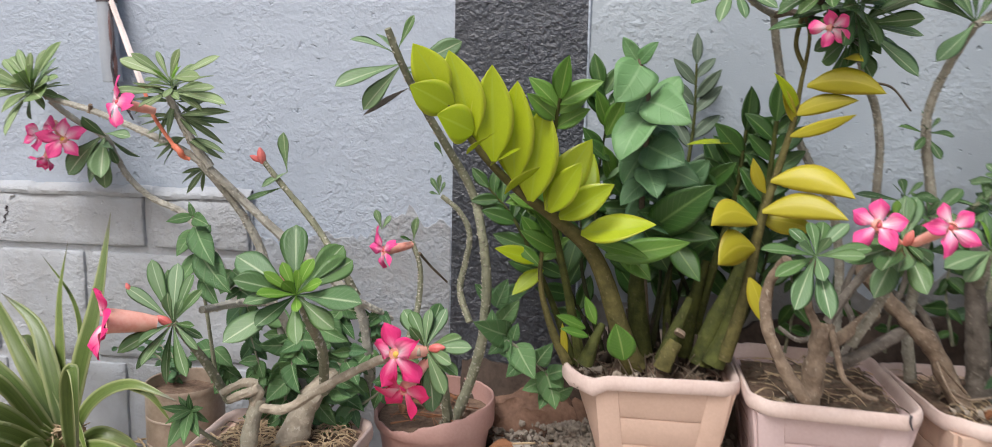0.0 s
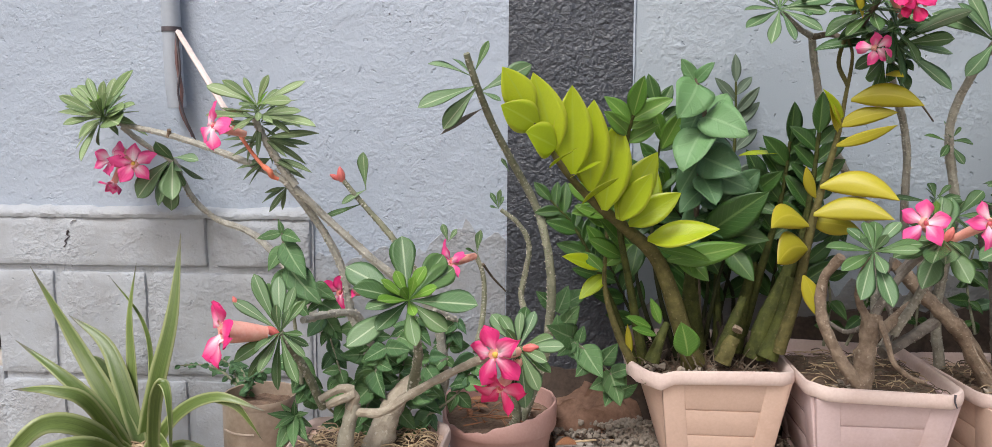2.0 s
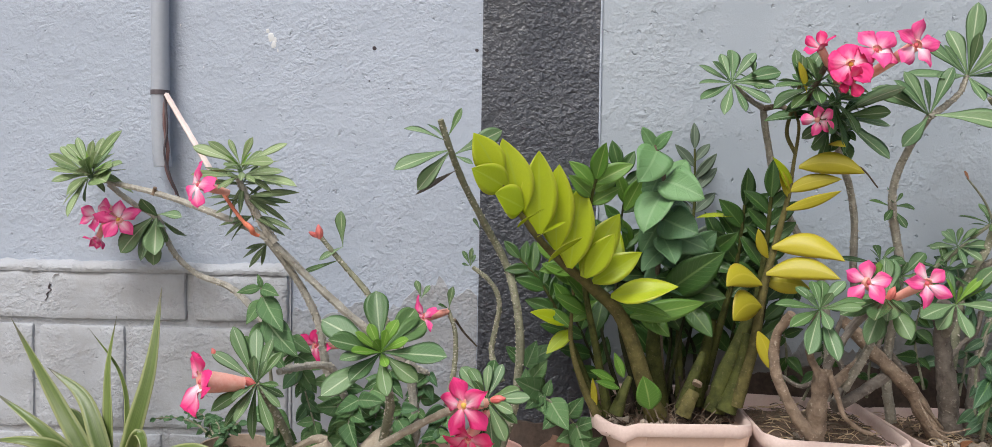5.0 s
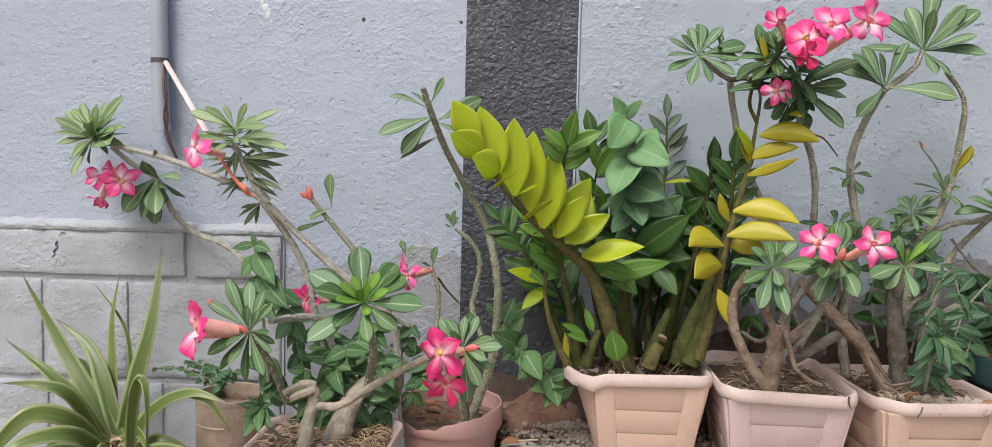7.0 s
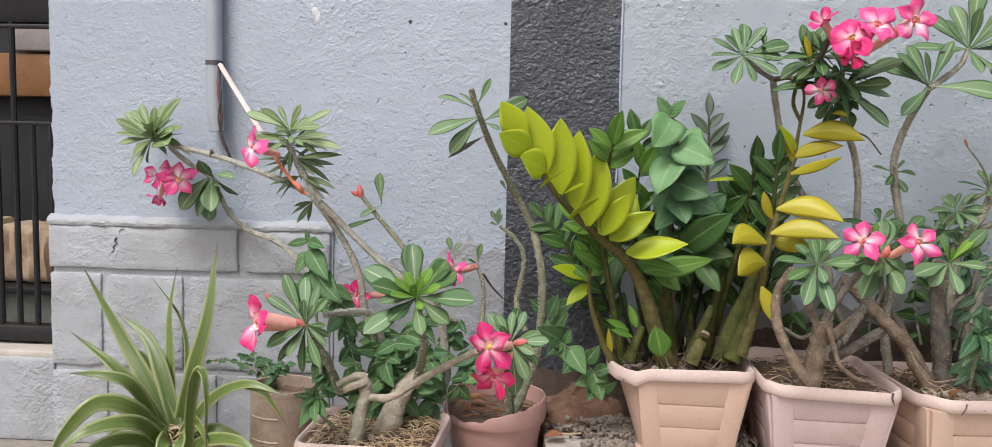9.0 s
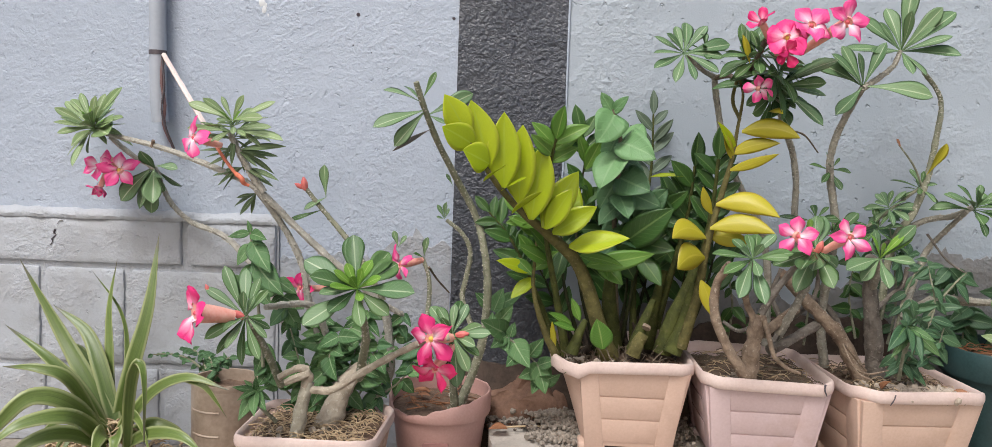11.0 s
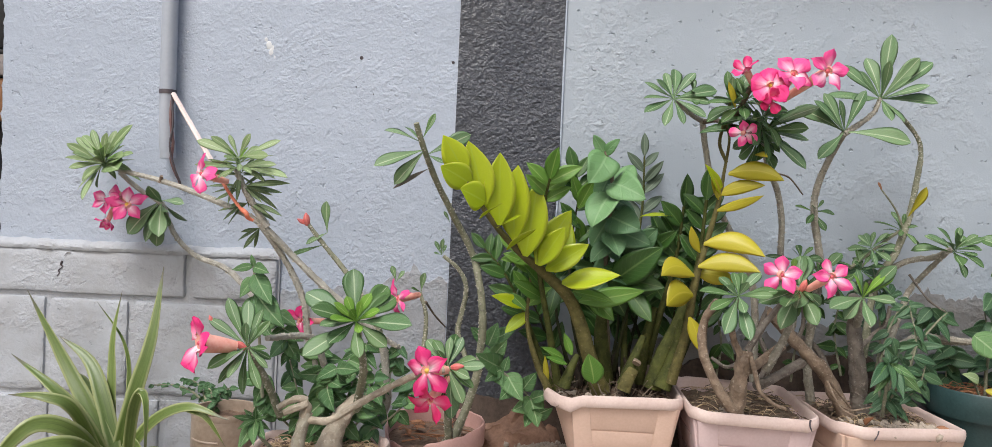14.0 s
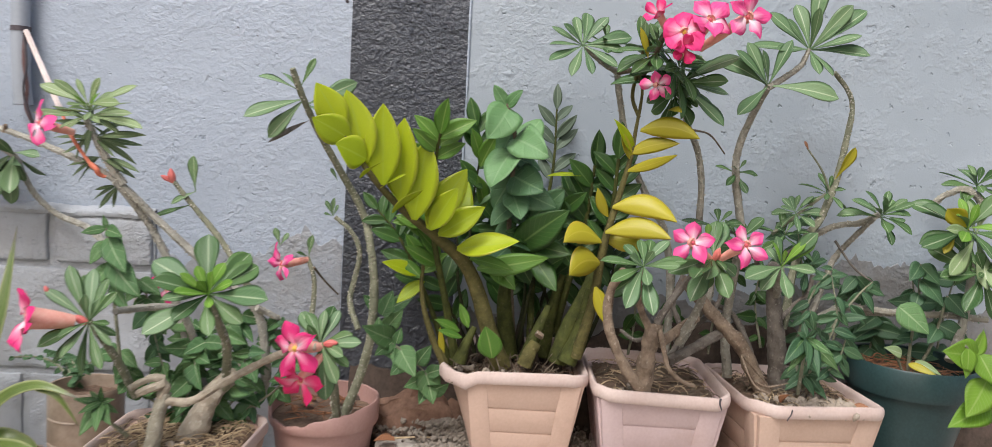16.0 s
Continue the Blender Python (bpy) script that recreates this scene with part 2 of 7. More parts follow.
WOOD = plain_mat("orange_brown_wood", (0.20, 0.09, 0.035), (0.33, 0.16, 0.065), 0.5, scale=8)
PALEWOOD = plain_mat("pale_split_wood", (0.42, 0.30, 0.20), (0.62, 0.48, 0.36), 0.8, scale=18)
BARK = bark_mat("grey_tan_bark", (0.24, 0.22, 0.18), (0.41, 0.385, 0.325), (0.58, 0.55, 0.48))
KNOB = bark_mat("pale_leaf_scar", (0.37, 0.345, 0.285), (0.50, 0.47, 0.40), (0.58, 0.55, 0.48))
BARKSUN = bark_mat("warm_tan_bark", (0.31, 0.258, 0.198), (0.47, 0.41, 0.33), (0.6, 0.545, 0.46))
BARKPALE = bark_mat("pale_grey_bark", (0.30, 0.285, 0.245), (0.47, 0.45, 0.40), (0.64, 0.62, 0.56))
BARKGREEN = bark_mat("grey_green_bark", (0.17, 0.175, 0.115), (0.30, 0.30, 0.215), (0.52, 0.51, 0.42))
BARKTAN = bark_mat("pale_brown_bark", (0.16, 0.112, 0.08), (0.35, 0.265, 0.195), (0.52, 0.44, 0.36))
BARKDULL = bark_mat("dull_grey_brown_bark", (0.12, 0.10, 0.085), (0.25, 0.22, 0.19), (0.40, 0.36, 0.31))
BARKMILD = bark_mat("pale_olive_grey_bark", (0.30, 0.275, 0.215), (0.46, 0.43, 0.35), (0.58, 0.55, 0.47))
TWIG = bark_mat("dark_twig", (0.10, 0.075, 0.055), (0.19, 0.15, 0.11), (0.3, 0.25, 0.2))
ZZSTEM = bark_mat("olive_fleshy_stem", (0.034, 0.041, 0.011), (0.085, 0.095, 0.023), (0.12, 0.11, 0.05))
# darker copy of the olive stem, with the shade among the stalks painted in
ZZSTEMSHADE = bark_mat("stem_with_painted_shade", (0.014, 0.018, 0.007), (0.035, 0.04, 0.013), (0.06, 0.055, 0.03))
ZZSTEMBROWN = bark_mat("brown_fleshy_stem", (0.075, 0.068, 0.024), (0.155, 0.135, 0.047), (0.22, 0.18, 0.09))
L_ADEN = leaf_mat("desert_rose_leaf", (0.045, 0.115, 0.04), (0.15, 0.265, 0.09), (0.40, 0.50, 0.30), 0.08, 0.26)
# the dark edge colour paints the shadow of the leaf's upturned rim
L_ADENPALE = leaf_mat("pale_desert_rose_leaf", (0.09, 0.19, 0.08), (0.22, 0.34, 0.16), (0.55, 0.63, 0.42), 0.08, 0.28, edge=(0.07, 0.13, 0.055))
L_ADENNEW = leaf_mat("young_desert_rose_leaf", (0.13, 0.30, 0.03), (0.25, 0.45, 0.07), (0.45, 0.58, 0.2), 0.1, 0.42)
L_NARROW = leaf_mat("narrow_olive_leaf", (0.10, 0.165, 0.07), (0.21, 0.285, 0.135), (0.40, 0.46, 0.26), 0.05, 0.5)
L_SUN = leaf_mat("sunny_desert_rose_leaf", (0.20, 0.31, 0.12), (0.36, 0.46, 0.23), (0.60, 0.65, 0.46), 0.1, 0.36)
L_GREY = leaf_mat("dull_grey_green_leaf", (0.07, 0.11, 0.07), (0.14, 0.19, 0.13), (0.24, 0.3, 0.22), 0.1, 0.5)
L_DUSK = leaf_mat("dusky_shrub_leaf", (0.028, 0.085, 0.04), (0.09, 0.19, 0.085), (0.22, 0.33, 0.18), 0.2, 0.42)
L_MINT = leaf_mat("mint_shrub_leaf", (0.115, 0.265, 0.10), (0.22, 0.40, 0.17), (0.28, 0.45, 0.23), 0.10, 0.36, lines=24.0, quilt=0.55)
L_UNDER = leaf_mat("leaf_underside", (0.11, 0.20, 0.09), (0.17, 0.28, 0.13), (0.36, 0.44, 0.26), 0.1, 0.55)
L_ZZ = leaf_mat("lime_zz_leaf", (0.24, 0.36, 0.006), (0.52, 0.60, 0.02), (0.42, 0.53, 0.04), 0.06, 0.24, edge=(0.62, 0.64, 0.08), through_light=0.24, quilt=0.3)
L_ZZDARK = leaf_mat("dark_zz_leaf", (0.016, 0.052, 0.012), (0.06, 0.15, 0.03), (0.16, 0.26, 0.08), 0.15, 0.28)
L_ZZMID = leaf_mat("green_zz_leaf", (0.07, 0.19, 0.025), (0.16, 0.31, 0.045), (0.3, 0.42, 0.12), 0.15, 0.3)
L_YELLOW = leaf_mat("yellow_leaf", (0.36, 0.33, 0.015), (0.60, 0.52, 0.04), (0.56, 0.49, 0.06), 0.05, 0.4, edge=(0.50, 0.36, 0.03), through_light=0.22, mottle=0.22, quilt=0.15)
L_BROAD = leaf_mat("soft_green_leaf", (0.04, 0.115, 0.05), (0.12, 0.245, 0.105), (0.19, 0.33, 0.155), 0.10, 0.34, lines=24.0, quilt=0.55)
L_BASIL = leaf_mat("green_creeper_leaf", (0.054, 0.145, 0.052), (0.195, 0.36, 0.138), (0.38, 0.52, 0.28), 0.16, 0.24, lines=26.0, quilt=0.8)
L_STRAP = leaf_mat("striped_strap_leaf", (0.085, 0.145, 0.028), (0.23, 0.31, 0.085), (0.50, 0.52, 0.27), 0.1, 0.36, stripes=True)
L_BRIGHT = leaf_mat("bright_green_leaf", (0.14, 0.32, 0.02), (0.26, 0.45, 0.05), (0.4, 0.55, 0.15), 0.3, 0.35, through_light=0.35)
P_PINK = petal_mat("pink_petal", (0.99, 0.76, 0.83), (0.96, 0.31, 0.50), (0.87, 0.05, 0.25))
P_PALE = petal_mat("pale_pink_petal", (0.99, 0.84, 0.89), (0.97, 0.46, 0.64), (0.90, 0.10, 0.34))
P_DEEP = petal_mat("deep_pink_petal", (0.97, 0.52, 0.62), (0.93, 0.18, 0.35), (0.84, 0.035, 0.19))
THROAT = plain_mat("salmon_flower_tube", (0.80, 0.30, 0.24), (0.90, 0.50, 0.42), 0.5, scale=60, relief=0.1)
THROATRED = plain_mat("red_flower_throat", (0.62, 0.07, 0.12), (0.75, 0.16, 0.18), 0.6, relief=0.1)
HEART = plain_mat("yellow_flower_heart", (0.75, 0.45, 0.05), (0.85, 0.6, 0.15), 0.5, relief=0.1)
BUD = plain_mat("pink_bud", (0.65, 0.12, 0.12), (0.78, 0.25, 0.22), 0.5, relief=0.1)

# ---- helpers for building ----
PLACE = {}
rnd = random.Random(7)
vary = random.Random(31)


def thing(name, base, label, category, group="", kind=""):
    ob = new(name)
    ob.location = base
    ob.empty_display_size = 0.02
    PLACE[ob] = Matrix.Translation(base)
    return tagged(ob, label, category, group, kind)


def put(name, mesh, parent, m, label=""):
    """An object on a mesh that may be shared, at the world pose m, under a thing or part."""
    ob = new(name, mesh)
    if parent is not None:
        ob.parent = parent
        ob.matrix_basis = PLACE[parent].inverted() @ m
    else:
        ob.matrix_basis = m
    PLACE[ob] = m
    return tagged(ob, label)


def mesh_of(name, bm, *mats, smooth=True):
    me = bpy.data.meshes.new(name)
    bm.to_mesh(me)
    bm.free()
    for m in mats:
        me.materials.append(m)
    if smooth:
        me.polygons.foreach_set("use_smooth", [True] * len(me.polygons))
        me.set_sharp_from_angle(angle=radians(42))
    return me


def part(name, bm, material, parent=None, label="", smooth=True, at=None):
    """Links a bmesh, given in world coordinates, as one mesh object under a thing or part."""
    return put(name, mesh_of(name, bm, material, smooth=smooth), parent, at or Matrix(), label)


def box(x0, x1, y0, y1, z0, z1, bevel=0.0, seg=2):
    bm = bmesh.new()
    bmesh.ops.create_cube(bm, size=1.0, matrix=Matrix.LocRotScale(((x0 + x1) / 2, (y0 + y1) / 2, (z0 + z1) / 2), None, (x1 - x0, y1 - y0, z1 - z0)))
    if bevel:
        bmesh.ops.bevel(bm, geom=bm.edges[:], offset=bevel, segments=seg, affect="EDGES", profile=0.5)
    return bm


def rough_up(bm, amount, scale, seed=0.0):
    for v in bm.verts:
        v.co += noise.noise_vector(v.co * scale + Vector((seed, 0, seed))) * amount
    return bm


def spline(pts, per=6):
    """Points along a smooth line through the given ones."""
    p = [Vector(q) for q in pts]
    p = [2 * p[0] - p[1], *p, 2 * p[-1] - p[-2]]
    out = []
    for a, b, c, d in zip(p, p[1:], p[2:], p[3:]):
        for k in range(per):
            s = k / per
            out.append(0.5 * (2 * b + (c - a) * s + (2 * a - 5 * b + 4 * c - d) * s * s + (3 * b - a - 3 * c + d) * s**3))
    return out + [p[-2]]


def tube(pts, r0, r1, sides=8, per=6, knobby=0.0, seed=0.0, bm=None, swell=0.0, power=1.0):
    """A tapered round stem along a smooth line, with uneven girth and closed ends."""
    bm = bm or bmesh.new()
    line = spline(pts, per) if len(pts) > 2 or per > 1 else [Vector(q) for q in pts]
    rings, side = [], Vector((0.31, -0.87, 0.38))
    n = len(line)
    for k, q in enumerate(line):
        along = (line[min(k + 1, n - 1)] - line[max(k - 1, 0)]).normalized()
        side = (side - along * side.dot(along)).normalized()
        other = along.cross(side)
        s = k / (n - 1)
        r = r1 + (r0 - r1) * (1 - s) ** power + swell * math.sin(math.pi * s)
        ring = []
        for j in range(sides):
            a = 2 * math.pi * j / sides
            out = side * math.cos(a) + other * math.sin(a)
            lump = 1 + knobby * (noise.noise((q + out * r) * 90 + Vector((seed, seed, 0))) + 0.6 * noise.noise(q * 40 + Vector((seed, 0, 0))))
            ring.append(bm.verts.new(q + out * r * lump))
        rings.append(ring)
    for a, b in zip(rings, rings[1:]):
        for j in range(sides):
            bm.faces.new((a[j], a[(j + 1) % sides], b[(j + 1) % sides], b[j]))
    bm.faces.new(rings[0][::-1])
    bm.faces.new(rings[-1])
    return bm


def outline(skew, full):
    """A smooth blade outline: skew below 1 moves the widest place to the base, full below 1 makes it blunter."""
    return [(k / 24, max(0.0, math.sin(math.pi * (k / 24) ** skew)) ** full if 0 < k < 24 else 0.10 * (k == 0)) for k in range(25)]


SHAPES = {
    "obovate": ((0, 0.07), (0.12, 0.11), (0.35, 0.42), (0.56, 0.82), (0.70, 1.0), (0.82, 0.92), (0.93, 0.60), (1, 0.0)),
    "ovate": outline(0.72, 0.95),
    "heart": outline(0.58, 0.85),
    "zz": outline(0.88, 0.85),
    "round": outline(0.66, 0.62),
    "narrow": outline(1.2, 0.9),
    "petal_point": ((0, 0.24), (0.15, 0.42), (0.35, 0.86), (0.52, 1.0), (0.70, 0.80), (0.84, 0.46), (0.94, 0.20), (1, 0.0)),
    "petal": ((0, 0.22), (0.15, 0.34), (0.40, 0.85), (0.6, 1.0), (0.8, 0.80), (0.93, 0.40), (1, 0.05)),
}
leaf_store = {}


def leaf_mesh(shape, top, under, fold=0.25, droop=0.15, wave=0.0, long=14, wide=6, thick=0.012, twist=0.0, aspect=0.4, bend=0.0, arch=0.0):
    """A unit leaf along +Y, half a unit wide to each side, facing +Z; scaled where it is put."""
    aspect = max(0.1, round(aspect, 1))
    key = (shape, top.name, under.name, fold, droop, wave, twist, aspect, bend, arch)
    if key in leaf_store:
        return leaf_store[key]
    prof = SHAPES[shape]
    sheets, uvs = [[], []], []
    for i in range(long + 1):
        u = i / long
        ks, vs = [p for p, _ in prof], [q for _, q in prof]
        w = sum(float(np.interp(min(max(u + d, 0), 1), ks, vs)) for d in (-0.04, 0, 0.04)) / 6
        w *= 0 if i == long else 1
        w = max(w, 0.004)
        for j in range(wide + 1):
            s = 2 * j / wide - 1
            z = fold * abs(s) ** 1.5 * w * aspect * 1.8 - droop * u * u + wave * aspect * math.sin(u * 9 + s * 1.5) * abs(s)
            x, zz = s * w, z
            c, d = math.cos(twist * u), math.sin(twist * u)
            x, zz = x * c - zz * d * 0.5, zz + x * d * aspect
            x += (bend * u * u + arch * 4 * u * (1 - u)) / aspect
            y = u * (1 - 0.25 * abs(droop) * u)
            sheets[0].append((x, y, zz))
            sheets[1].append((x, y, zz - thick * (1 - 0.7 * abs(s))))
            uvs.append((u, j / wide))
    n = len(sheets[0])
    faces, mats = [], []
    for i in range(long):
        for j in range(wide):
            a = i * (wide + 1) + j
            quad = (a, a + 1, a + wide + 2, a + wide + 1)
            faces.append(quad)
            mats.append(0)
            faces.append(tuple(q + n for q in quad[::-1]))
            mats.append(1)
    for i in range(long):
        for a, b in ((i * (wide + 1), (i + 1) * (wide + 1)), ((i + 2) * (wide + 1) - 1, (i + 1) * (wide + 1) - 1)):
            faces.append((a, b, b + n, a + n))
            mats.append(0)
    me = bpy.data.meshes.new(shape + "_leaf")
    me.from_pydata(sheets[0] + sheets[1], [], faces)
    me.materials.append(top)
    me.materials.append(under)
    me.polygons.foreach_set("material_index", mats)
    me.polygons.foreach_set("use_smooth", [True] * len(faces))
    layer = me.uv_layers.new(name="blade")
    flat = []
    for lp in me.loops:
        flat += uvs[lp.vertex_index % n]
    layer.data.foreach_set("uv", flat)
    me.update()
    leaf_store[key] = me
    return me


def aim(base, way, face, width, length):
    """Pose of a unit leaf at base that points along way, with its top towards face."""
    y = Vector(way).normalized()
    f = Vector(face)
    z = f - y * f.dot(y)
    z = z.normalized() if z.length > 1e-4 else y.orthogonal().normalized()
    x = y.cross(z)
    rot = Matrix((x, y, z)).transposed().to_4x4()
    return Matrix.Translation(base) @ rot @ Matrix.Diagonal((width, length, length, 1))


FRONT, UP, MIXED = (0.05, -1, 0.25), (0, -0.25, 1), (0.0, -0.8, 0.6)


def leaf(plant, base, tip, ratio, top, under=None, shape="obovate", face=MIXED, fold=0.25, droop=0.12, wave=0.0, name="leaf", label="", arch=0.0):
    """One leaf from base to tip; ratio is its width over its length."""
    base, tip = Vector(base), Vector(tip)
    way = tip - base
    length = way.length
    me = leaf_mesh(shape, top, under or L_UNDER, round(fold * vary.choice((0.35, 0.7, 1.0)), 3), droop, wave, twist=vary.choice((-0.5, -0.2, 0.0, 0.3)), aspect=ratio, bend=0.0 if arch else vary.choice((-0.07, 0.0, 0.07)), arch=arch)
    # raise the start so that the drooping blade still ends at the tip
    f = Vector(face) - way.normalized() * Vector(face).dot(way.normalized())
    lifted = way + f.normalized() * droop * length if f.length > 1e-4 else way
    face = Vector(face).normalized() + Vector((rnd.uniform(-0.28, 0.28), 0, rnd.uniform(-0.25, 0.25)))
    return put(name, me, plant, aim(base, lifted, face, ratio * length, length), label)


def rosette(plant, centre, axis, count, length, ratio, top, shape="obovate", spread=(25, 100), under=None, fresh=None, seed=1, droop=0.14, fold=0.3, jitter=0.18):
    """A whorl of leaves round a shoot tip: young short ones upright in the middle, older ones spread and hanging."""
    r = random.Random(seed)
    axis = Vector(axis).normalized()
    side = axis.orthogonal().normalized()
    other = axis.cross(side)
    for k in range(count):
        s = (k + 0.5) / count
        turn = k * 2.39996 + r.uniform(-0.25, 0.25)
        lean = radians(spread[0] + (spread[1] - spread[0]) * s**0.8 + r.uniform(-9, 9))
        out = side * math.cos(turn) + other * math.sin(turn)
        way = axis * math.cos(lean) + out * math.sin(lean)
        size = length * (0.45 + 0.55 * min(1, s * 1.7)) * (1 + r.uniform(-jitter, jitter))
        face = axis * math.sin(lean) - out * math.cos(lean) + Vector((0, -0.15, 0.25))
        me = leaf_mesh(shape, fresh if fresh and s < 0.3 else top, under or L_UNDER, round(fold * vary.choice((0.3, 0.6, 1.0)), 3), r.choice((droop * 0.4, droop, droop * 1.7)), twist=vary.choice((-0.6, -0.2, 0.2, 0.6)), aspect=ratio, bend=vary.choice((-0.09, 0.0, 0.09)))
        put("leaf", me, plant, aim(Vector(centre) - axis * 0.01 * s, way, face, size * ratio * r.uniform(0.85, 1.15), size))


def stem(plant, pts, r0, r1, material=None, name="stem", knobby=0.12, sides=8, label="", swell=0.0, power=1.0):
    """A woody stem; barky ones carry small leaf scars along their length."""
    bm = tube(pts, r0, r1, sides, 6, knobby, rnd.uniform(0, 50), swell=swell, power=power)
    plain = len(bm.faces)
    if material in (None, BARK, BARKGREEN, BARKPALE) and r0 > 0.003:
        path = spline(pts, 12)
        for k in range(2, len(path) - 2, 1 if r0 < 0.0105 else 2):
            q = path[k]
            r = r0 + (r1 - r0) * k / len(path)
            along = (path[k + 1] - path[k - 1]).normalized()
            out = Vector((rnd.uniform(-1, 1), rnd.uniform(-1, 0.2), rnd.uniform(-1, 1)))
            out = (out - along * out.dot(along)).normalized()
            g = min(r, 0.0045)
            side = along.cross(out) * g * 0.5
            foot, far = q + out * r * 0.85, q + out * (r + min(r * 0.25, 0.0013)) + along * r * 0.25
            ring = [bm.verts.new(foot + s) for s in (side, along * g * 0.5, -side, -along * g * 0.4)]
            cap = [bm.verts.new(far + s * 0.45) for s in (side, along * g * 0.4, -side, -along * g * 0.3)]
            for j in range(4):
                bm.faces.new((ring[j], ring[(j + 1) % 4], cap[(j + 1) % 4], cap[j]))
            bm.faces.new(cap)
    ob = part(name, bm, material or BARK, plant, label)
    ob.data.materials.append(KNOB)
    for k in range(plain, len(ob.data.polygons)):
        ob.data.polygons[k].material_index = 1
    return ob


def flower(plant, centre, way, size, tail=None, material=None, open_by=68, seed=0, turn=0.0, wide=0.35, shape="petal", heart=None, girth=1.0, flare=0.10):
    """A desert rose flower: a flared tube, five broad petals and a yellow heart. tail: where the tube starts."""
    r = random.Random(seed)
    material = material or P_PINK
    way = Vector(way).normalized()
    centre = Vector(centre)
    tail = Vector(tail) if tail is not None else centre - way * size * 0.75
    bm = tube([tail, tail.lerp(centre - way * size * 0.1, 0.5), centre - way * size * 0.06, centre], size * 0.075 * girth, size * flare, 12, 5, swell=size * 0.02)
    fl = part("flower", bm, THROAT, plant, "pink desert rose flower with a salmon tube")
    side = way.orthogonal().normalized()
    other = way.cross(side)
    curl = leaf_mesh(shape, material, material, -0.15, 0.5, 0.10, 9, 6, 0.01, 0.4, 0.8)
    me = leaf_mesh(shape, material, material, -0.3, 0.25, 0.06, 9, 6, 0.01, -0.3, 0.8)
    me2 = leaf_mesh(shape, material, material, 0.14, 0.34, 0.09, 9, 6, 0.01, 0.0, 0.8)
    for k in range(5):
        a = 2 * math.pi * k / 5 + turn + r.uniform(-0.1, 0.1)
        out = side * math.cos(a) + other * math.sin(a)
        lean = radians(open_by + r.uniform(-20, 16))
        go = way * math.cos(lean) + out * math.sin(lean)
        face = way * math.sin(lean) - out * math.cos(lean)
        put("petal", r.choice((me, me2, curl)), fl, aim(centre + out * size * flare * 0.6, go, face, size * wide * r.uniform(0.88, 1.12), size * 0.46 * r.uniform(0.9, 1.1)))
    bm = bmesh.new()
    bmesh.ops.create_uvsphere(bm, u_segments=8, v_segments=5, radius=size * 0.05, matrix=Matrix.Translation(centre - way * size * 0.01))
    part("heart", bm, heart or THROATRED, fl)
    return fl


def bud(plant, at, way, size, name="flower_bud"):
    a, w = Vector(at), Vector(way).normalized()
    return part(name, tube([a, a + w * size * 0.5, a + w * size], size * 0.16, size * 0.05, 8, 4, swell=size * 0.16), BUD, plant, "closed pink bud")


# ---- structure ----
part("ground", box(-40, 40, -40, 40, -0.5, -0.02), DIRT, None, smooth=False)
tagged(bpy.data.objects["ground"], "grey-brown dirt ground strewn with grit", "ground", kind="structure")
bm = bmesh.new()
bmesh.ops.create_grid(bm, x_segments=60, y_segments=20, size=0.5, matrix=Matrix.LocRotScale((1.637, -0.235, 0.066), None, (2.12, 0.46, 1)))
for v in bm.verts:
    v.co.z += 0.005 * noise.noise(v.co * 9) + 0.003 * noise.noise(v.co * 30) - 0.014 * (v.co.x - 0.8)
    v.co.x += 0.012 * noise.noise(v.co * 14)
    v.co.y += 0.012 * noise.noise(v.co * 11 + Vector((4, 0, 0)))
ext = bmesh.ops.extrude_face_region(bm, geom=bm.faces[:])
for g in ext["geom"]:
    if isinstance(g, bmesh.types.BMVert):
        g.co.z = -0.03
bmesh.ops.recalc_face_normals(bm, faces=bm.faces[:])
tagged(part("pavement", bm, CONCRETE, None, smooth=False), "broken rough concrete slab edging the wall", "slab", kind="structure")

wall_left = thing("wall_left", (0.06, 0.0, 0), "grey-painted cement wall with rough trowelled plaster", "wall", kind="structure")
bm = box(-0.364, 0.494, 0.0, 0.15, 0.424, 2.4)
part("plaster", bm, WALL, wall_left, smooth=False)
bm = bmesh.new()
rows = []
for k in range(301):
    z = 0.424 + 1.976 * k / 300
    x = -0.372 + 0.006 * noise.noise(Vector((z * 22, 3.0, 0))) + 0.004 * noise.noise(Vector((z * 75, 8.0, 0)))
    rows.append([bm.verts.new(q) for q in ((-0.364, 0.0, z), (x + 0.003, 0.0005, z), (x, 0.004, z), (x + 0.002, 0.15, z), (-0.364, 0.15, z))])
for a, b in zip(rows, rows[1:]):
    for j in range(4):
        bm.faces.new((a[j], a[j + 1], b[j + 1], b[j]))
bmesh.ops.recalc_face_normals(bm, faces=bm.faces[:])
part("plaster_edge", bm, WALL, wall_left, "chipped ragged plaster edge")
bm = box(0.172, 0.494, 0.0, 0.15, -0.02, 0.424)
part("plaster", bm, WALL, wall_left, smooth=False)
bm = box(-0.372 + 0.002, 0.172, -0.0045, 0.15, -0.02, 0.42)
part("mortar_bed", bm, BLOCK, wall_left, smooth=False)


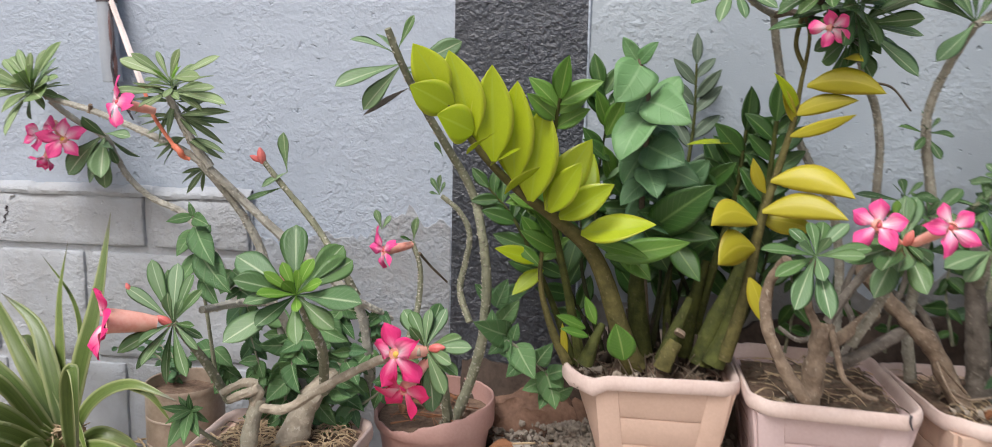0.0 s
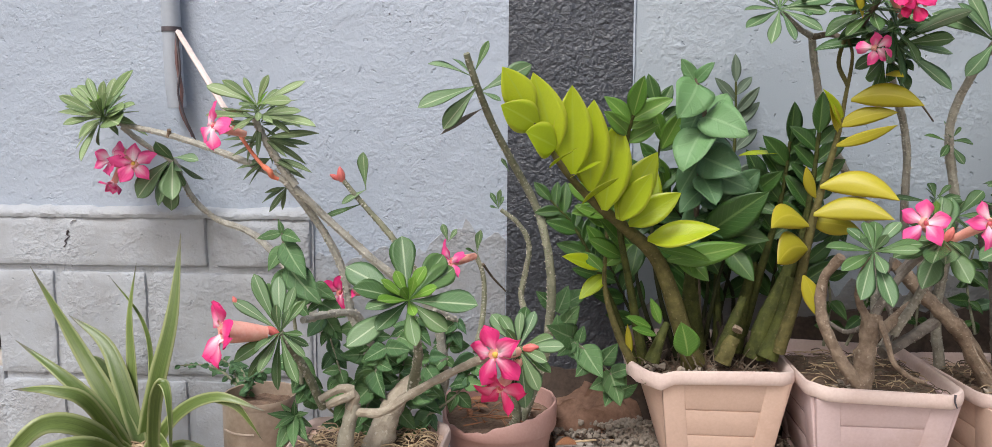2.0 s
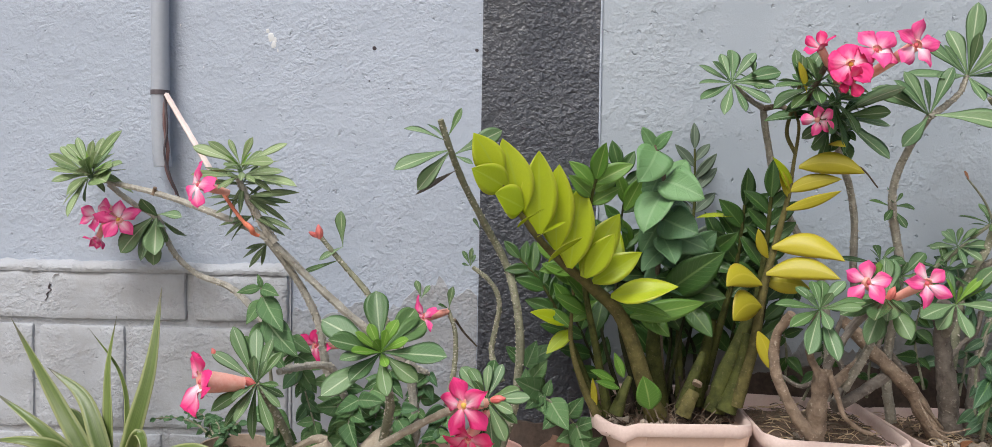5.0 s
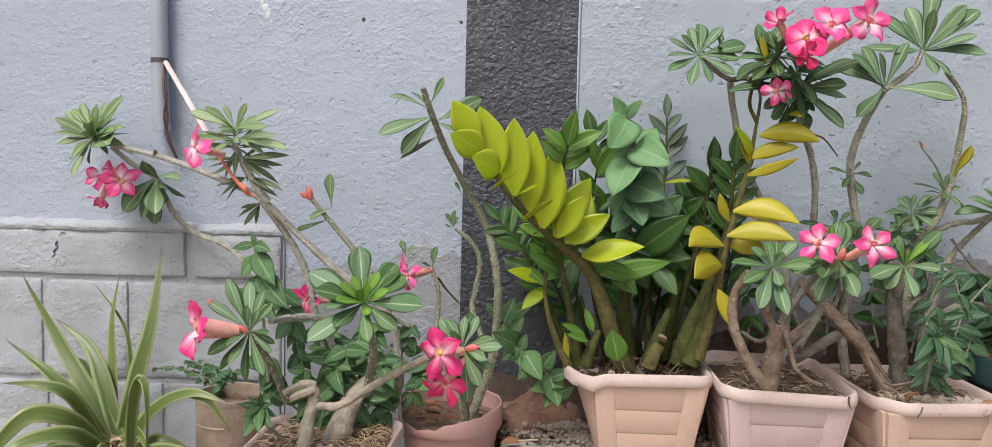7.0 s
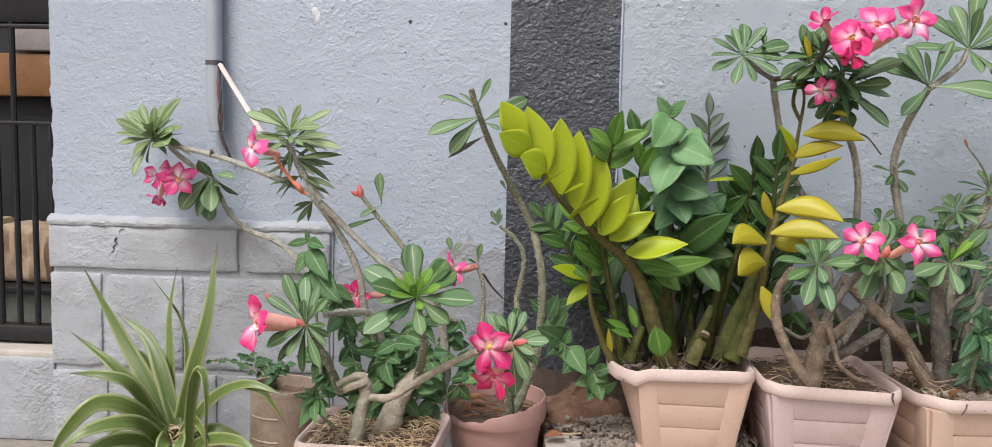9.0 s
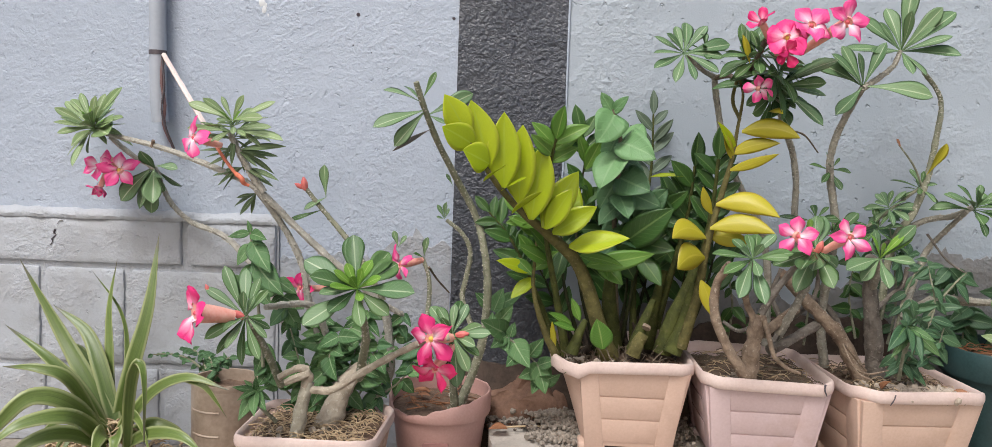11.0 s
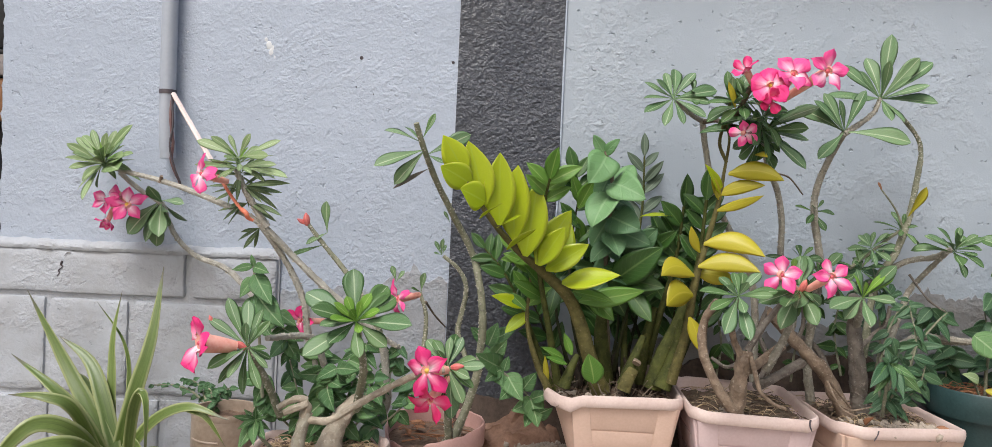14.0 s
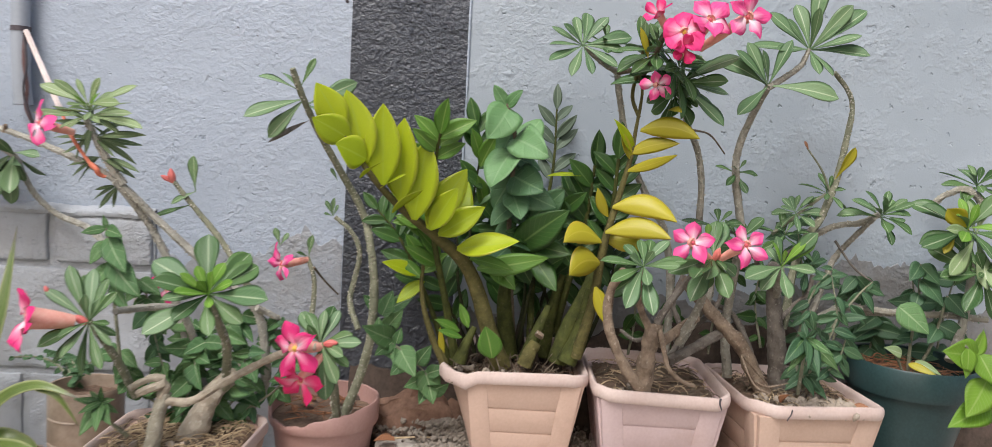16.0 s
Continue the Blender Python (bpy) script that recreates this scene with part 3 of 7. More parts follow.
def block(x0, x1, z0, z1, seed, lip=0.0):
    bm = box(x0, x1, -0.013 if lip else -0.010, 0.05, z0, z1, 0.005, 2)
    bmesh.ops.subdivide_edges(bm, edges=[e for e in bm.edges if e.calc_length() > 0.05], cuts=9, use_grid_fill=True)
    for v in bm.verts:
        v.co += Vector((noise.noise(v.co * 30), noise.noise(v.co * 25 + Vector((9, 0, 0))) * 0.8, noise.noise(v.co * 30 + Vector((0, 7, 0))))) * 0.0022
        if lip and v.co.z > z1 - 0.012 and v.co.y < 0:
            v.co.y += lip
    part("block", bm, BLOCK, wall_left, smooth=True)


block(-0.372 - 0.004, -0.008, 0.326, 0.414, 1, 0.004)
block(0.005, 0.168, 0.327, 0.412, 2, 0.004)
block(-0.372 - 0.004, -0.275, 0.136, 0.316, 3)
block(-0.264, -0.116, 0.136, 0.315, 4)
block(-0.103, 0.168, 0.137, 0.315, 5)
block(-0.372 - 0.004, -0.266, -0.02, 0.125, 6)
block(-0.254, -0.052, -0.02, 0.125, 7)
block(-0.040, 0.166, -0.02, 0.126, 8)
# sloping cement fillet that ends the plaster above the blocks
bm = bmesh.new()
rows = []
for k in range(161):
    x = -0.376 + 0.548 * k / 160
    w = [noise.noise(Vector((x * f, 2.0, f))) for f in (14, 45, 110)]
    out, low, top = 0.0145 + 0.0015 * w[1], 0.414 + 0.003 * w[0] + 0.0015 * w[2], 0.427 + 0.004 * w[0] + 0.0025 * w[1] + 0.0015 * w[2]
    rows.append([bm.verts.new(q) for q in ((x, -out + 0.002, low - 0.006), (x, -out, low), (x, -out * 0.82, low + 0.006), (x, -0.004, top - 0.002), (x, 0.001, top))])
for a, b in zip(rows, rows[1:]):
    for j in range(4):
        bm.faces.new((a[j], b[j], b[j + 1], a[j + 1]))
part("plaster_lip", bm, BLOCK, wall_left)
# jagged crack through the upper block
bm = tube([(-0.240, -0.014, 0.386), (-0.243, -0.014, 0.379), (-0.239, -0.014, 0.376), (-0.247, -0.014, 0.368), (-0.245, -0.014, 0.364), (-0.250, -0.014, 0.357)], 0.0020, 0.0009, 5, 3, 0.8)
part("crack", bm, TAPE, wall_left)
bm = tube([(-0.226, -0.014, 0.403), (-0.232, -0.014, 0.402), (-0.237, -0.014, 0.396)], 0.0016, 0.0008, 5, 3, 0.8)
part("crack", bm, MORTAR, wall_left)

pillar = thing("wall_pillar", (0.59, 0, 0), "glossy black-painted cement pilaster set in the wall", "pillar", kind="structure")
bm = bmesh.new()
bmesh.ops.create_grid(bm, x_segments=16, y_segments=120, size=0.5, matrix=Matrix.LocRotScale(((0.494 + 0.693) / 2, -0.003, 1.19), Euler((radians(90), 0, 0)), (0.693 - 0.494, 2.42, 1)))
for v in bm.verts:
    if v.co.x > 0.693 - 0.004:
        v.co.x += 0.004 * noise.noise(v.co * 22)
ext = bmesh.ops.extrude_face_region(bm, geom=bm.faces[:])
for g in ext["geom"]:
    if isinstance(g, bmesh.types.BMVert):
        g.co.y = 0.15
bmesh.ops.recalc_face_normals(bm, faces=bm.faces[:])
part("plaster", bm, PILLAR, pillar, smooth=False)
wall_right = thing("wall_right", (0.693, 0.0, 0), "grey-painted cement wall with a brown foot darkened by painted shade", "wall", kind="structure")
part("plaster", box(0.693 - 0.006, 4.2, 0.0, 0.15, -0.02, 2.4), WALLSMOOTH, wall_right, smooth=False)


part("wall_ledge", box(0.70, 4.2, -0.055, 0.0, 1.045, 1.16, 0.008), WALLSMOOTH, None)
tagged(bpy.data.objects["wall_ledge"], "grey-painted cement ledge along the wall", "ledge", kind="structure")


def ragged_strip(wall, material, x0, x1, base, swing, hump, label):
    """A thin skin along the wall foot with a ragged upper edge: for dirt, worn paint and painted shade."""
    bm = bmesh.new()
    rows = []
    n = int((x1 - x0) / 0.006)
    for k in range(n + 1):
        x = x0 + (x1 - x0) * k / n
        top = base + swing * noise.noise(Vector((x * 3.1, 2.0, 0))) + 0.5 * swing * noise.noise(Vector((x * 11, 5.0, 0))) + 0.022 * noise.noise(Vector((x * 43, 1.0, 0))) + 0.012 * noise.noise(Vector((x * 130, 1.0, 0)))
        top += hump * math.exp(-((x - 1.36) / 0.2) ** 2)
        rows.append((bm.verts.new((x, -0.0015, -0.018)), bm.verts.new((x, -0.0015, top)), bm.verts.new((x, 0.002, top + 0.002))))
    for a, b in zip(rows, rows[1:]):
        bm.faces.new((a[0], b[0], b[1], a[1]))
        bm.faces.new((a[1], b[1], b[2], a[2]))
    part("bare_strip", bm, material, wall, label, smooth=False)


# worn brown foot, also painting the shade that pots and plants throw on the wall
ragged_strip(wall_right, FOOTSHADE, 0.693 + 0.01, 2.9, 0.31, 0.10, 0.05, "worn brownish wall foot, darkened to stand for the plants' shade")
ragged_strip(wall_left, LOWPLASTER, 0.173, 0.494 - 0.002, 0.36, 0.07, 0.0, "dirty brownish plaster near the ground")
# nail holes and an old paint splash on the plaster
for x, z, r in ((0.310, 0.797, 0.0042), (0.484, 0.796, 0.003), (0.302, 0.742, 0.0018), (0.335, 0.73, 0.0015)):
    part("nail_hole", tube([(x, 0.002, z), (x + 0.001, -0.0012, z - 0.0005)], r, r * 0.8, 8, 1, 0.4), TAPE, wall_left)
splash = [(0.135, 0.812, 0.007), (0.139, 0.800, 0.006), (0.129, 0.822, 0.004), (0.145, 0.791, 0.0035), (0.142, 0.808, 0.004), (-0.02, 0.83, 0.002), (0.02, 0.76, 0.0015)]
bm = bmesh.new()
for x, z, r in splash:
    bmesh.ops.create_uvsphere(bm, u_segments=10, v_segments=6, radius=r, matrix=Matrix.Translation((x, 0.0, z)) @ Matrix.Diagonal((0.8, 0.12, 1.2, 1)))
part("paint_splash", rough_up(bm, 0.001, 200), plain_mat("pale_paint_splash", (0.6, 0.62, 0.64), (0.7, 0.72, 0.74), 0.6), wall_left, "pale dried paint splash")
# thin unpainted mortar seam along the pilaster
part("trim", tube([(0.693 + 0.001, -0.002, 0.05), (0.693 - 0.001, -0.002, 0.4), (0.693 + 0.0015, -0.002, 0.62), (0.693, -0.002, 0.9), (0.693, -0.002, 2.3)], 0.0022, 0.0022, 5, 6, 0.6), WALL, None)
tagged(bpy.data.objects["trim"], "uneven grey plaster seam beside black pilaster", "trim", kind="structure")

# brown earth-stained footing along the wall, raised and darkened to paint the shade behind the pots
bm = bmesh.new()
n = 260
ring = []
for k in range(n + 1):
    x = 0.515 + 1.9 * k / n
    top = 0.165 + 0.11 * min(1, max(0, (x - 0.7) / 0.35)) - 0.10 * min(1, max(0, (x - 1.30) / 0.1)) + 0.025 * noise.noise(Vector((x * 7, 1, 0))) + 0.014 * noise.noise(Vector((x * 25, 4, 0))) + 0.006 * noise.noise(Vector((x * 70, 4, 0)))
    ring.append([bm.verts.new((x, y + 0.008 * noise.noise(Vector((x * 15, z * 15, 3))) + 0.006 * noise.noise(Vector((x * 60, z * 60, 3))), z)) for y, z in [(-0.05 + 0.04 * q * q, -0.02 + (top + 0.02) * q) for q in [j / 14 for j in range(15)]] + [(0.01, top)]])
for a, b in zip(ring, ring[1:]):
    for j in range(15):
        bm.faces.new((a[j], b[j], b[j + 1], a[j + 1]))
tagged(part("footing", bm, BRICKRED, None), "reddish-brown earth footing at the wall base, darkened for the shade behind the planters", "footing", kind="structure")

# gateway at the end of the wall
sill = thing("sill", (-1.2, 0.0, -0.02), "grey-painted plinth with bare concrete top under the gate", "sill", kind="structure")
bm = box(-2.2, -0.372 - 0.001, -0.0085, 0.25, -0.02, 0.146, 0.004)
bmesh.ops.subdivide_edges(bm, edges=[e for e in bm.edges if e.calc_length() > 0.05], cuts=14, use_grid_fill=True)
for v in bm.verts:
    v.co += noise.noise_vector(v.co * 26) * 0.0022
part("plinth", bm, BLOCK, sill)
bm = box(-2.2, -0.372 - 0.002, -0.003, 0.25, 0.140, 0.158, 0.005)
bmesh.ops.subdivide_edges(bm, edges=[e for e in bm.edges if e.calc_length() > 0.05], cuts=24, use_grid_fill=True)
for v in bm.verts:
    v.co += noise.noise_vector(v.co * 34) * 0.003
part("top", bm, CONCRETE, sill, "bare pale concrete top")
room = thing("wall_back_room", (-1.2, 0.8, 0), "dark unlit room behind the gate", "wall", kind="structure")
part("back_wall", box(-2.4, -0.372 + 0.2, 1.0, 1.1, -0.02, 2.5), ROOMSHADE, room, smooth=False)
part("side_wall", box(-0.372 + 0.02, -0.372 + 0.12, 0.152, 1.0, -0.02, 2.5), ROOMSHADE, room, smooth=False)
part("side_wall", box(-2.4, -2.3, 0.15, 1.0, -0.02, 2.5), ROOMSHADE, room, smooth=False)
part("roof", box(-2.4, -0.372 + 0.12, 0.0, 1.1, 2.5, 2.6), ROOMSHADE, room, smooth=False)
gate = thing("metal_gate", (-0.8, 0.06, 0.165), "black-painted steel bar gate, closed", "gate")
part("bottom_rail", box(-2.1, -0.372 - 0.006, 0.045, 0.075, 0.163, 0.196, 0.004), GATE, gate)
for z in (0.598, 0.785):
    part("rail", box(-2.1, -0.372 - 0.006, 0.052, 0.064, z - 0.004, z + 0.004, 0.002), GATE, gate)
part("lock_plate", box(-0.62, -0.372 - 0.006, 0.05, 0.066, 0.79, 1.0, 0.01), GATE, gate)
for k in range(40):
    x = -0.372 - 0.036 - k * 0.037
    if x < -2.1:
        break
    top = 0.598 if k % 2 or k == 0 else 1.9
    part("bar", tube([(x, 0.058, 0.19), (x, 0.058, 0.4), (x - 0.001, 0.058, top)], 0.0058, 0.0058, 8, 2), GATE, gate)
board = thing("wooden_cabinet", (-0.75, 0.7, 0.158), "orange-brown wooden cabinet in the dark room", "cabinet")
part("door", box(-1.2, -0.372 - 0.03, 0.62, 0.66, 0.68, 0.795, 0.006), WOOD, board)
part("frame", box(-1.22, -0.372 - 0.01, 0.66, 0.9, 0.158, 0.95, 0.006), ROOMSHADE, board)
part("drawer", box(-0.858, -0.70, 0.61, 0.66, 0.80, 0.93, 0.008), plain_mat("dull_grey_laminate", (0.30, 0.27, 0.27), (0.44, 0.40, 0.40), 0.5, scale=8), board, "pale grey drawer front")
shelf = thing("low_shelf", (-0.75, 0.27, 0.158), "low dull grey shelf behind the gate", "shelf")
part("front", box(-1.2, -0.384, 0.20, 0.215, 0.158, 0.232, 0.003), plain_mat("dull_grey_green_paint", (0.13, 0.14, 0.125), (0.22, 0.23, 0.21), 0.6, scale=20), shelf)
part("top", box(-1.22, -0.384, 0.17, 0.42, 0.232, 0.248, 0.003), GATE, shelf, "black shelf top")
for k, (x0, x1, top) in enumerate(((-0.505, -0.415, 0.392), (-0.645, -0.515, 0.378), (-0.80, -0.66, 0.386))):
    log = thing("split_log", ((x0 + x1) / 2, 0.27, 0.248), "pale frayed split log on the low shelf", "firewood", "firewood behind the gate")
    bm = box(x0, x1, 0.21, 0.33, 0.249, top, 0.02, 3)
    bmesh.ops.subdivide_edges(bm, edges=[e for e in bm.edges if e.calc_length() > 0.03], cuts=10, use_grid_fill=True)
    for v in bm.verts:
        v.co.y += 0.010 * noise.noise(Vector((v.co.x * 90, 0, v.co.z * 14 + k))) + 0.006 * noise.noise(Vector((v.co.x * 220, 3, v.co.z * 30)))
        v.co.z += (0.012 * noise.noise(Vector((v.co.x * 60, k, 0)))) * (v.co.z > 0.3)
    part("wood", bm, PALEWOOD, log)

# pipe on the wall, with tape, strap and cable
pipe = thing("conduit_pipe", (-0.045, -0.02, 0.6), "grey plastic conduit pipe fixed upright on the wall", "pipe")
part("tube", tube([(-0.042, -0.020, 0.590), (-0.046, -0.020, 0.710), (-0.045, -0.02, 1.4), (-0.046, -0.02, 2.3)], 0.0145, 0.0145, 16, 6), PVC, pipe)
part("tape_band", tube([(-0.046, -0.020, 0.710), (-0.046, -0.020, 0.714), (-0.046, -0.020, 0.718)], 0.0155, 0.0155, 16, 2), TAPE, pipe)
strap = thing("hanging_strap", (0.008, -0.040, 0.650), "pale pink strap tied from pipe to branch", "strap")
a, b = Vector((-0.029, -0.035, 0.709)), Vector((0.110, -0.200, 0.580))
part("band", tube([a, a.lerp(b, 0.3), a.lerp(b, 0.7), b], 0.0046, 0.0044, 6, 5, 0.15), PINKROPE, strap)
part("cord", tube([b, (0.141, -0.235, 0.548), (0.158, -0.240, 0.526), (0.173, -0.245, 0.510)], 0.0026, 0.0026, 6, 5, 0.15), CORD, strap, "coral-red cord")
part("knot", tube([(0.174, -0.248, 0.510), (0.183, -0.252, 0.504), (0.185, -0.246, 0.497), (0.192, -0.242, 0.493)], 0.0042, 0.0034, 8, 4, 0.5), CORD, strap, "coral-red knot")
cable = thing("loose_cable", (-0.033, -0.020, 0.638), "thin brown cable hanging from the pipe end", "cable")
part("wire", tube([(-0.030, -0.035, 0.710), (-0.032, -0.036, 0.660), (-0.027, -0.036, 0.620), (-0.029, -0.034, 0.585), (-0.018, -0.020, 0.544)], 0.0034, 0.0030, 6, 6, 0.3), WIRE, cable)
part("wire", tube([(-0.031, -0.038, 0.706), (-0.026, -0.040, 0.655), (-0.031, -0.040, 0.612), (-0.022, -0.038, 0.572), (-0.010, -0.024, 0.532)], 0.0022, 0.0016, 6, 6, 0.3), TAPE, cable)


# ---- pots ----
def ring_mesh(bm, plan, levels, close=True):
    """Stacks scaled copies of a closed outline: levels of (scale x, scale y, z)."""
    rings = [[bm.verts.new((x * sx, y * sy, z)) for x, y in plan] for sx, sy, z in levels]
    n = len(plan)
    for a, b in zip(rings, rings[1:]):
        for j in range(n):
            bm.faces.new((a[j], a[(j + 1) % n], b[(j + 1) % n], b[j]))
    return rings


def rounded_plan(w, d, radius, seg=5, front_left=None):
    out = []
    for sx, sy, a0 in ((1, 1, 0), (-1, 1, 90), (-1, -1, 180), (1, -1, 270)):
        r = front_left if front_left and a0 == 180 else radius
        cx, cy = sx * (w / 2 - r), sy * (d / 2 - r)
        for k in range(seg + 1):
            a = radians(a0 + 90 * k / seg)
            out.append((cx + r * math.cos(a), cy + r * math.sin(a)))
    return out


def planter(at, yaw, w, d, h, material, label, chip=0.0, seed=0, corner=None):
    """A tapered rectangular plastic planter: rolled rim, raised corner posts, three pressed panel lines and cut-out feet."""
    m = Matrix.Translation(at) @ Matrix.Rotation(radians(yaw), 4, "Z")
    pot = thing("planter", at, label, "planter", "rectangular plastic planters")
    plan = rounded_plan(1, d / w, 0.15, front_left=0.26 if chip else corner)
    bm = bmesh.new()
    wl = lambda z: w * (0.70 + 0.235 * (z / h))
    levels = [(wl(z), wl(z), z) for z in (0.012, 0.05, 0.09, h - 0.015)]
    levels += [(w * 0.90, w * 0.90, h - 0.02), (w * 0.64, w * 0.64, 0.03)]
    rings = ring_mesh(bm, plan, levels)
    bm.faces.new(rings[0][::-1])
    bm.faces.new(rings[-1])
    bmesh.ops.recalc_face_normals(bm, faces=bm.faces[:])
    if chip:  # this one is squeezed in at one foot
        for v in bm.verts:
            if v.co.x < 0:
                v.co.x *= 1 - 0.30 * (1 - v.co.z / h)
    part("body", bm, material, pot, at=m)
    bm = bmesh.new()
    prof = [(0.935, h - 0.017), (0.972, h - 0.0195), (0.992, h - 0.017), (1.0, h - 0.011), (0.997, h - 0.005), (0.984, h - 0.001), (0.96, h), (0.935, h - 0.002), (0.915, h - 0.007), (0.90, h - 0.022)]
    n = len(plan)
    rings = []
    for s, z in prof:
        ring = []
        for x, y in plan:
            dip = 0.008 * noise.noise(Vector((x * 3, y * 3, seed))) + 0.003 * noise.noise(Vector((x * 14, y * 14, seed)))
            if chip and x < -0.28 and y < 0:
                dip -= chip * (0.7 + 0.8 * noise.noise(Vector((x * 30, y * 30, s * 9)))) * (1 if z < h - 0.01 else 0.6)
            ring.append(bm.verts.new((x * w * s, y * w * s, z + dip)))
        rings.append(ring)
    for a, b in zip(rings, rings[1:] + rings[:1]):
        for j in range(n):
            bm.faces.new((a[j], a[(j + 1) % n], b[(j + 1) % n], b[j]))
    bmesh.ops.recalc_face_normals(bm, faces=bm.faces[:])
    part("rim", bm, RIM, pot, at=m)
    # front, back and side pressed panels
    for face_turn, half, reach in ((0, w, d), (180, w, d), (90, d, w), (-90, d, w)):
        mm = m @ Matrix.Rotation(radians(face_turn), 4, "Z")
        if chip and face_turn in (-90, 90) and (mm.to_3x3() @ Vector((0, -1, 0))).x < 0:
            continue
        slide = 0.075 * w if chip and face_turn == 0 else 0.0
        if slide:
            half = half * 0.86
            mm = mm @ Matrix.Translation((slide, 0, 0))
        for side in (-1, 1):
            bm = bmesh.new()
            pts = []
            for z in (0.0, h - 0.016):
                s = (0.70 + 0.235 * z / h)
                pts.append((side * half * s * 0.395, -reach / 2 * s - 0.0005, z))
            (x0, y0, z0), (x1, y1, z1) = pts
            wid = half * 0.085
            for x, y, z in ((x0 - wid, y0, z0), (x0 + wid * 0.8, y0, z0), (x1 + wid * 0.8, y1, z1), (x1 - wid, y1, z1)):
                bm.verts.new((x, y - 0.0024, z))
                bm.verts.new((x, y + 0.01, z))
            bm.verts.ensure_lookup_table()
            v = bm.verts
            for q in ((0, 2, 4, 6), (7, 5, 3, 1), (1, 3, 2, 0), (3, 5, 4, 2), (5, 7, 6, 4), (7, 1, 0, 6)):
                bm.faces.new([v[i] for i in q])
            bmesh.ops.recalc_face_normals(bm, faces=bm.faces[:])
            bmesh.ops.bevel(bm, geom=bm.edges[:], offset=0.0018, segments=2, affect="EDGES", profile=0.5)
            if chip and face_turn == 180 and side > 0:
                bm.free()
                continue
            part("corner_post", bm, material, pot, at=mm)
        for z0, z1 in ((0.020, 0.0592), (0.0612, 0.0982), (0.1002, h - 0.017)):
            za, zb = (0.70 + 0.235 * z0 / h), (0.70 + 0.235 * z1 / h)
            bm = bmesh.new()
            xa, xb = half * za * 0.315, half * zb * 0.325
            ya, yb = -reach / 2 * za, -reach / 2 * zb
            vs = [bm.verts.new(q) for q in ((-xa, ya - 0.0018, z0), (xa, ya - 0.0018, z0), (xb, yb - 0.0018, z1), (-xb, yb - 0.0018, z1), (-xa, ya + 0.006, z0), (xa, ya + 0.006, z0), (xb, yb + 0.006, z1), (-xb, yb + 0.006, z1))]
            for q in ((0, 1, 2, 3), (7, 6, 5, 4), (0, 4, 5, 1), (1, 5, 6, 2), (2, 6, 7, 3), (3, 7, 4, 0)):
                bm.faces.new([vs[i] for i in q])
            bmesh.ops.recalc_face_normals(bm, faces=bm.faces[:])
            bmesh.ops.bevel(bm, geom=bm.edges[:], offset=0.0008, segments=2, affect="EDGES", profile=0.5)
            part("panel", bm, material, pot, at=mm)
    for sx in (-1, 1):
        for sy in (-1, 1):
            x, y = sx * w * (0.19 if chip and sx < 0 else 0.28), sy * d * 0.28
            part("foot", box(x - 0.022, x + 0.022, y - 0.018, y + 0.018, 0.0, 0.016, 0.003), material, pot, at=m)
    # soil
    bm = bmesh.new()
    bmesh.ops.create_grid(bm, x_segments=22, y_segments=18, size=0.5, matrix=Matrix.LocRotScale((0, 0, 0), None, (w * 0.85, d * 0.85, 1)))
    for v in bm.verts:
        edge = max(abs(v.co.x) / w, abs(v.co.y) / d) * 2
        v.co.z = h - 0.022 + 0.010 * (1 - edge) + 0.006 * noise.noise(v.co * 40 + Vector((seed, 0, 0))) + 0.004 * noise.noise(v.co * 110)
    part("soil", bm, SOIL, pot, "dry brown soil with roots and litter", at=m)
    return pot, m


def litter(pot, m, w, d, z, count, seed, material=None, long=0.035, name="straw"):
    """Dry straws and rootlets strewn over the soil, as one mesh."""
    r = random.Random(seed)
    bm = bmesh.new()
    for k in range(count):
        x, y = r.uniform(-w, w) * 0.40, r.uniform(-d, d) * 0.40
        a, s = r.uniform(0, 6.28), r.uniform(0.5, 1.3) * long
        u = Vector((math.cos(a), math.sin(a), 0)) * s * 0.5
        side = Vector((-u.y, u.x, 0)) * r.uniform(-0.5, 0.5)
        c = Vector((x, y, z + 0.006 + r.uniform(0, 0.006)))
        tube([c - u, c + side + Vector((0, 0, r.uniform(0.001, 0.008))), c + u], r.uniform(0.0005, 0.0014), 0.0004, 4, 3, bm=bm)
    ob = part(name, bm, material or STRAW, pot, at=m)
    tagged(ob, "tangle of dry straw and rootlets", kind="stuff")


POT2, m = planter((0.793, -0.121, 0.073), -2, 0.232, 0.220, 0.160, POTS[0], "peach plastic planter with a chipped rim on concrete", 0.012, 1)
litter(POT2, m, 0.226, 0.19, 0.14, 70, 1, SOIL, 0.04, "root_litter")
POT3, m = planter((1.013, -0.154, 0.071), -3, 0.206, 0.245, 0.154, POTS[1], "dusty pink plastic planter with scuffed rim", 0.0, 2)
litter(POT3, m, 0.20, 0.24, 0.134, 60, 2, None, 0.045)
litter(POT3, m, 0.20, 0.24, 0.133, 170, 22, TWIG, 0.03, "root_litter")
bm = tube([(0.080, -0.1230, 0.154), (0.079, -0.1240, 0.146), (0.083, -0.1230, 0.136)], 0.0018, 0.0008, 5, 3, 0.5)
part("crack", bm, TAPE, POT3, "dark crack across the rim", at=m)
POT4, m = planter((1.236, -0.158, 0.060), 3, 0.212, 0.245, 0.155, POTS[2], "faded peach plastic planter with a cracked rim", 0.0, 3, corner=0.24)
litter(POT4, m, 0.205, 0.235, 0.135, 110, 3)
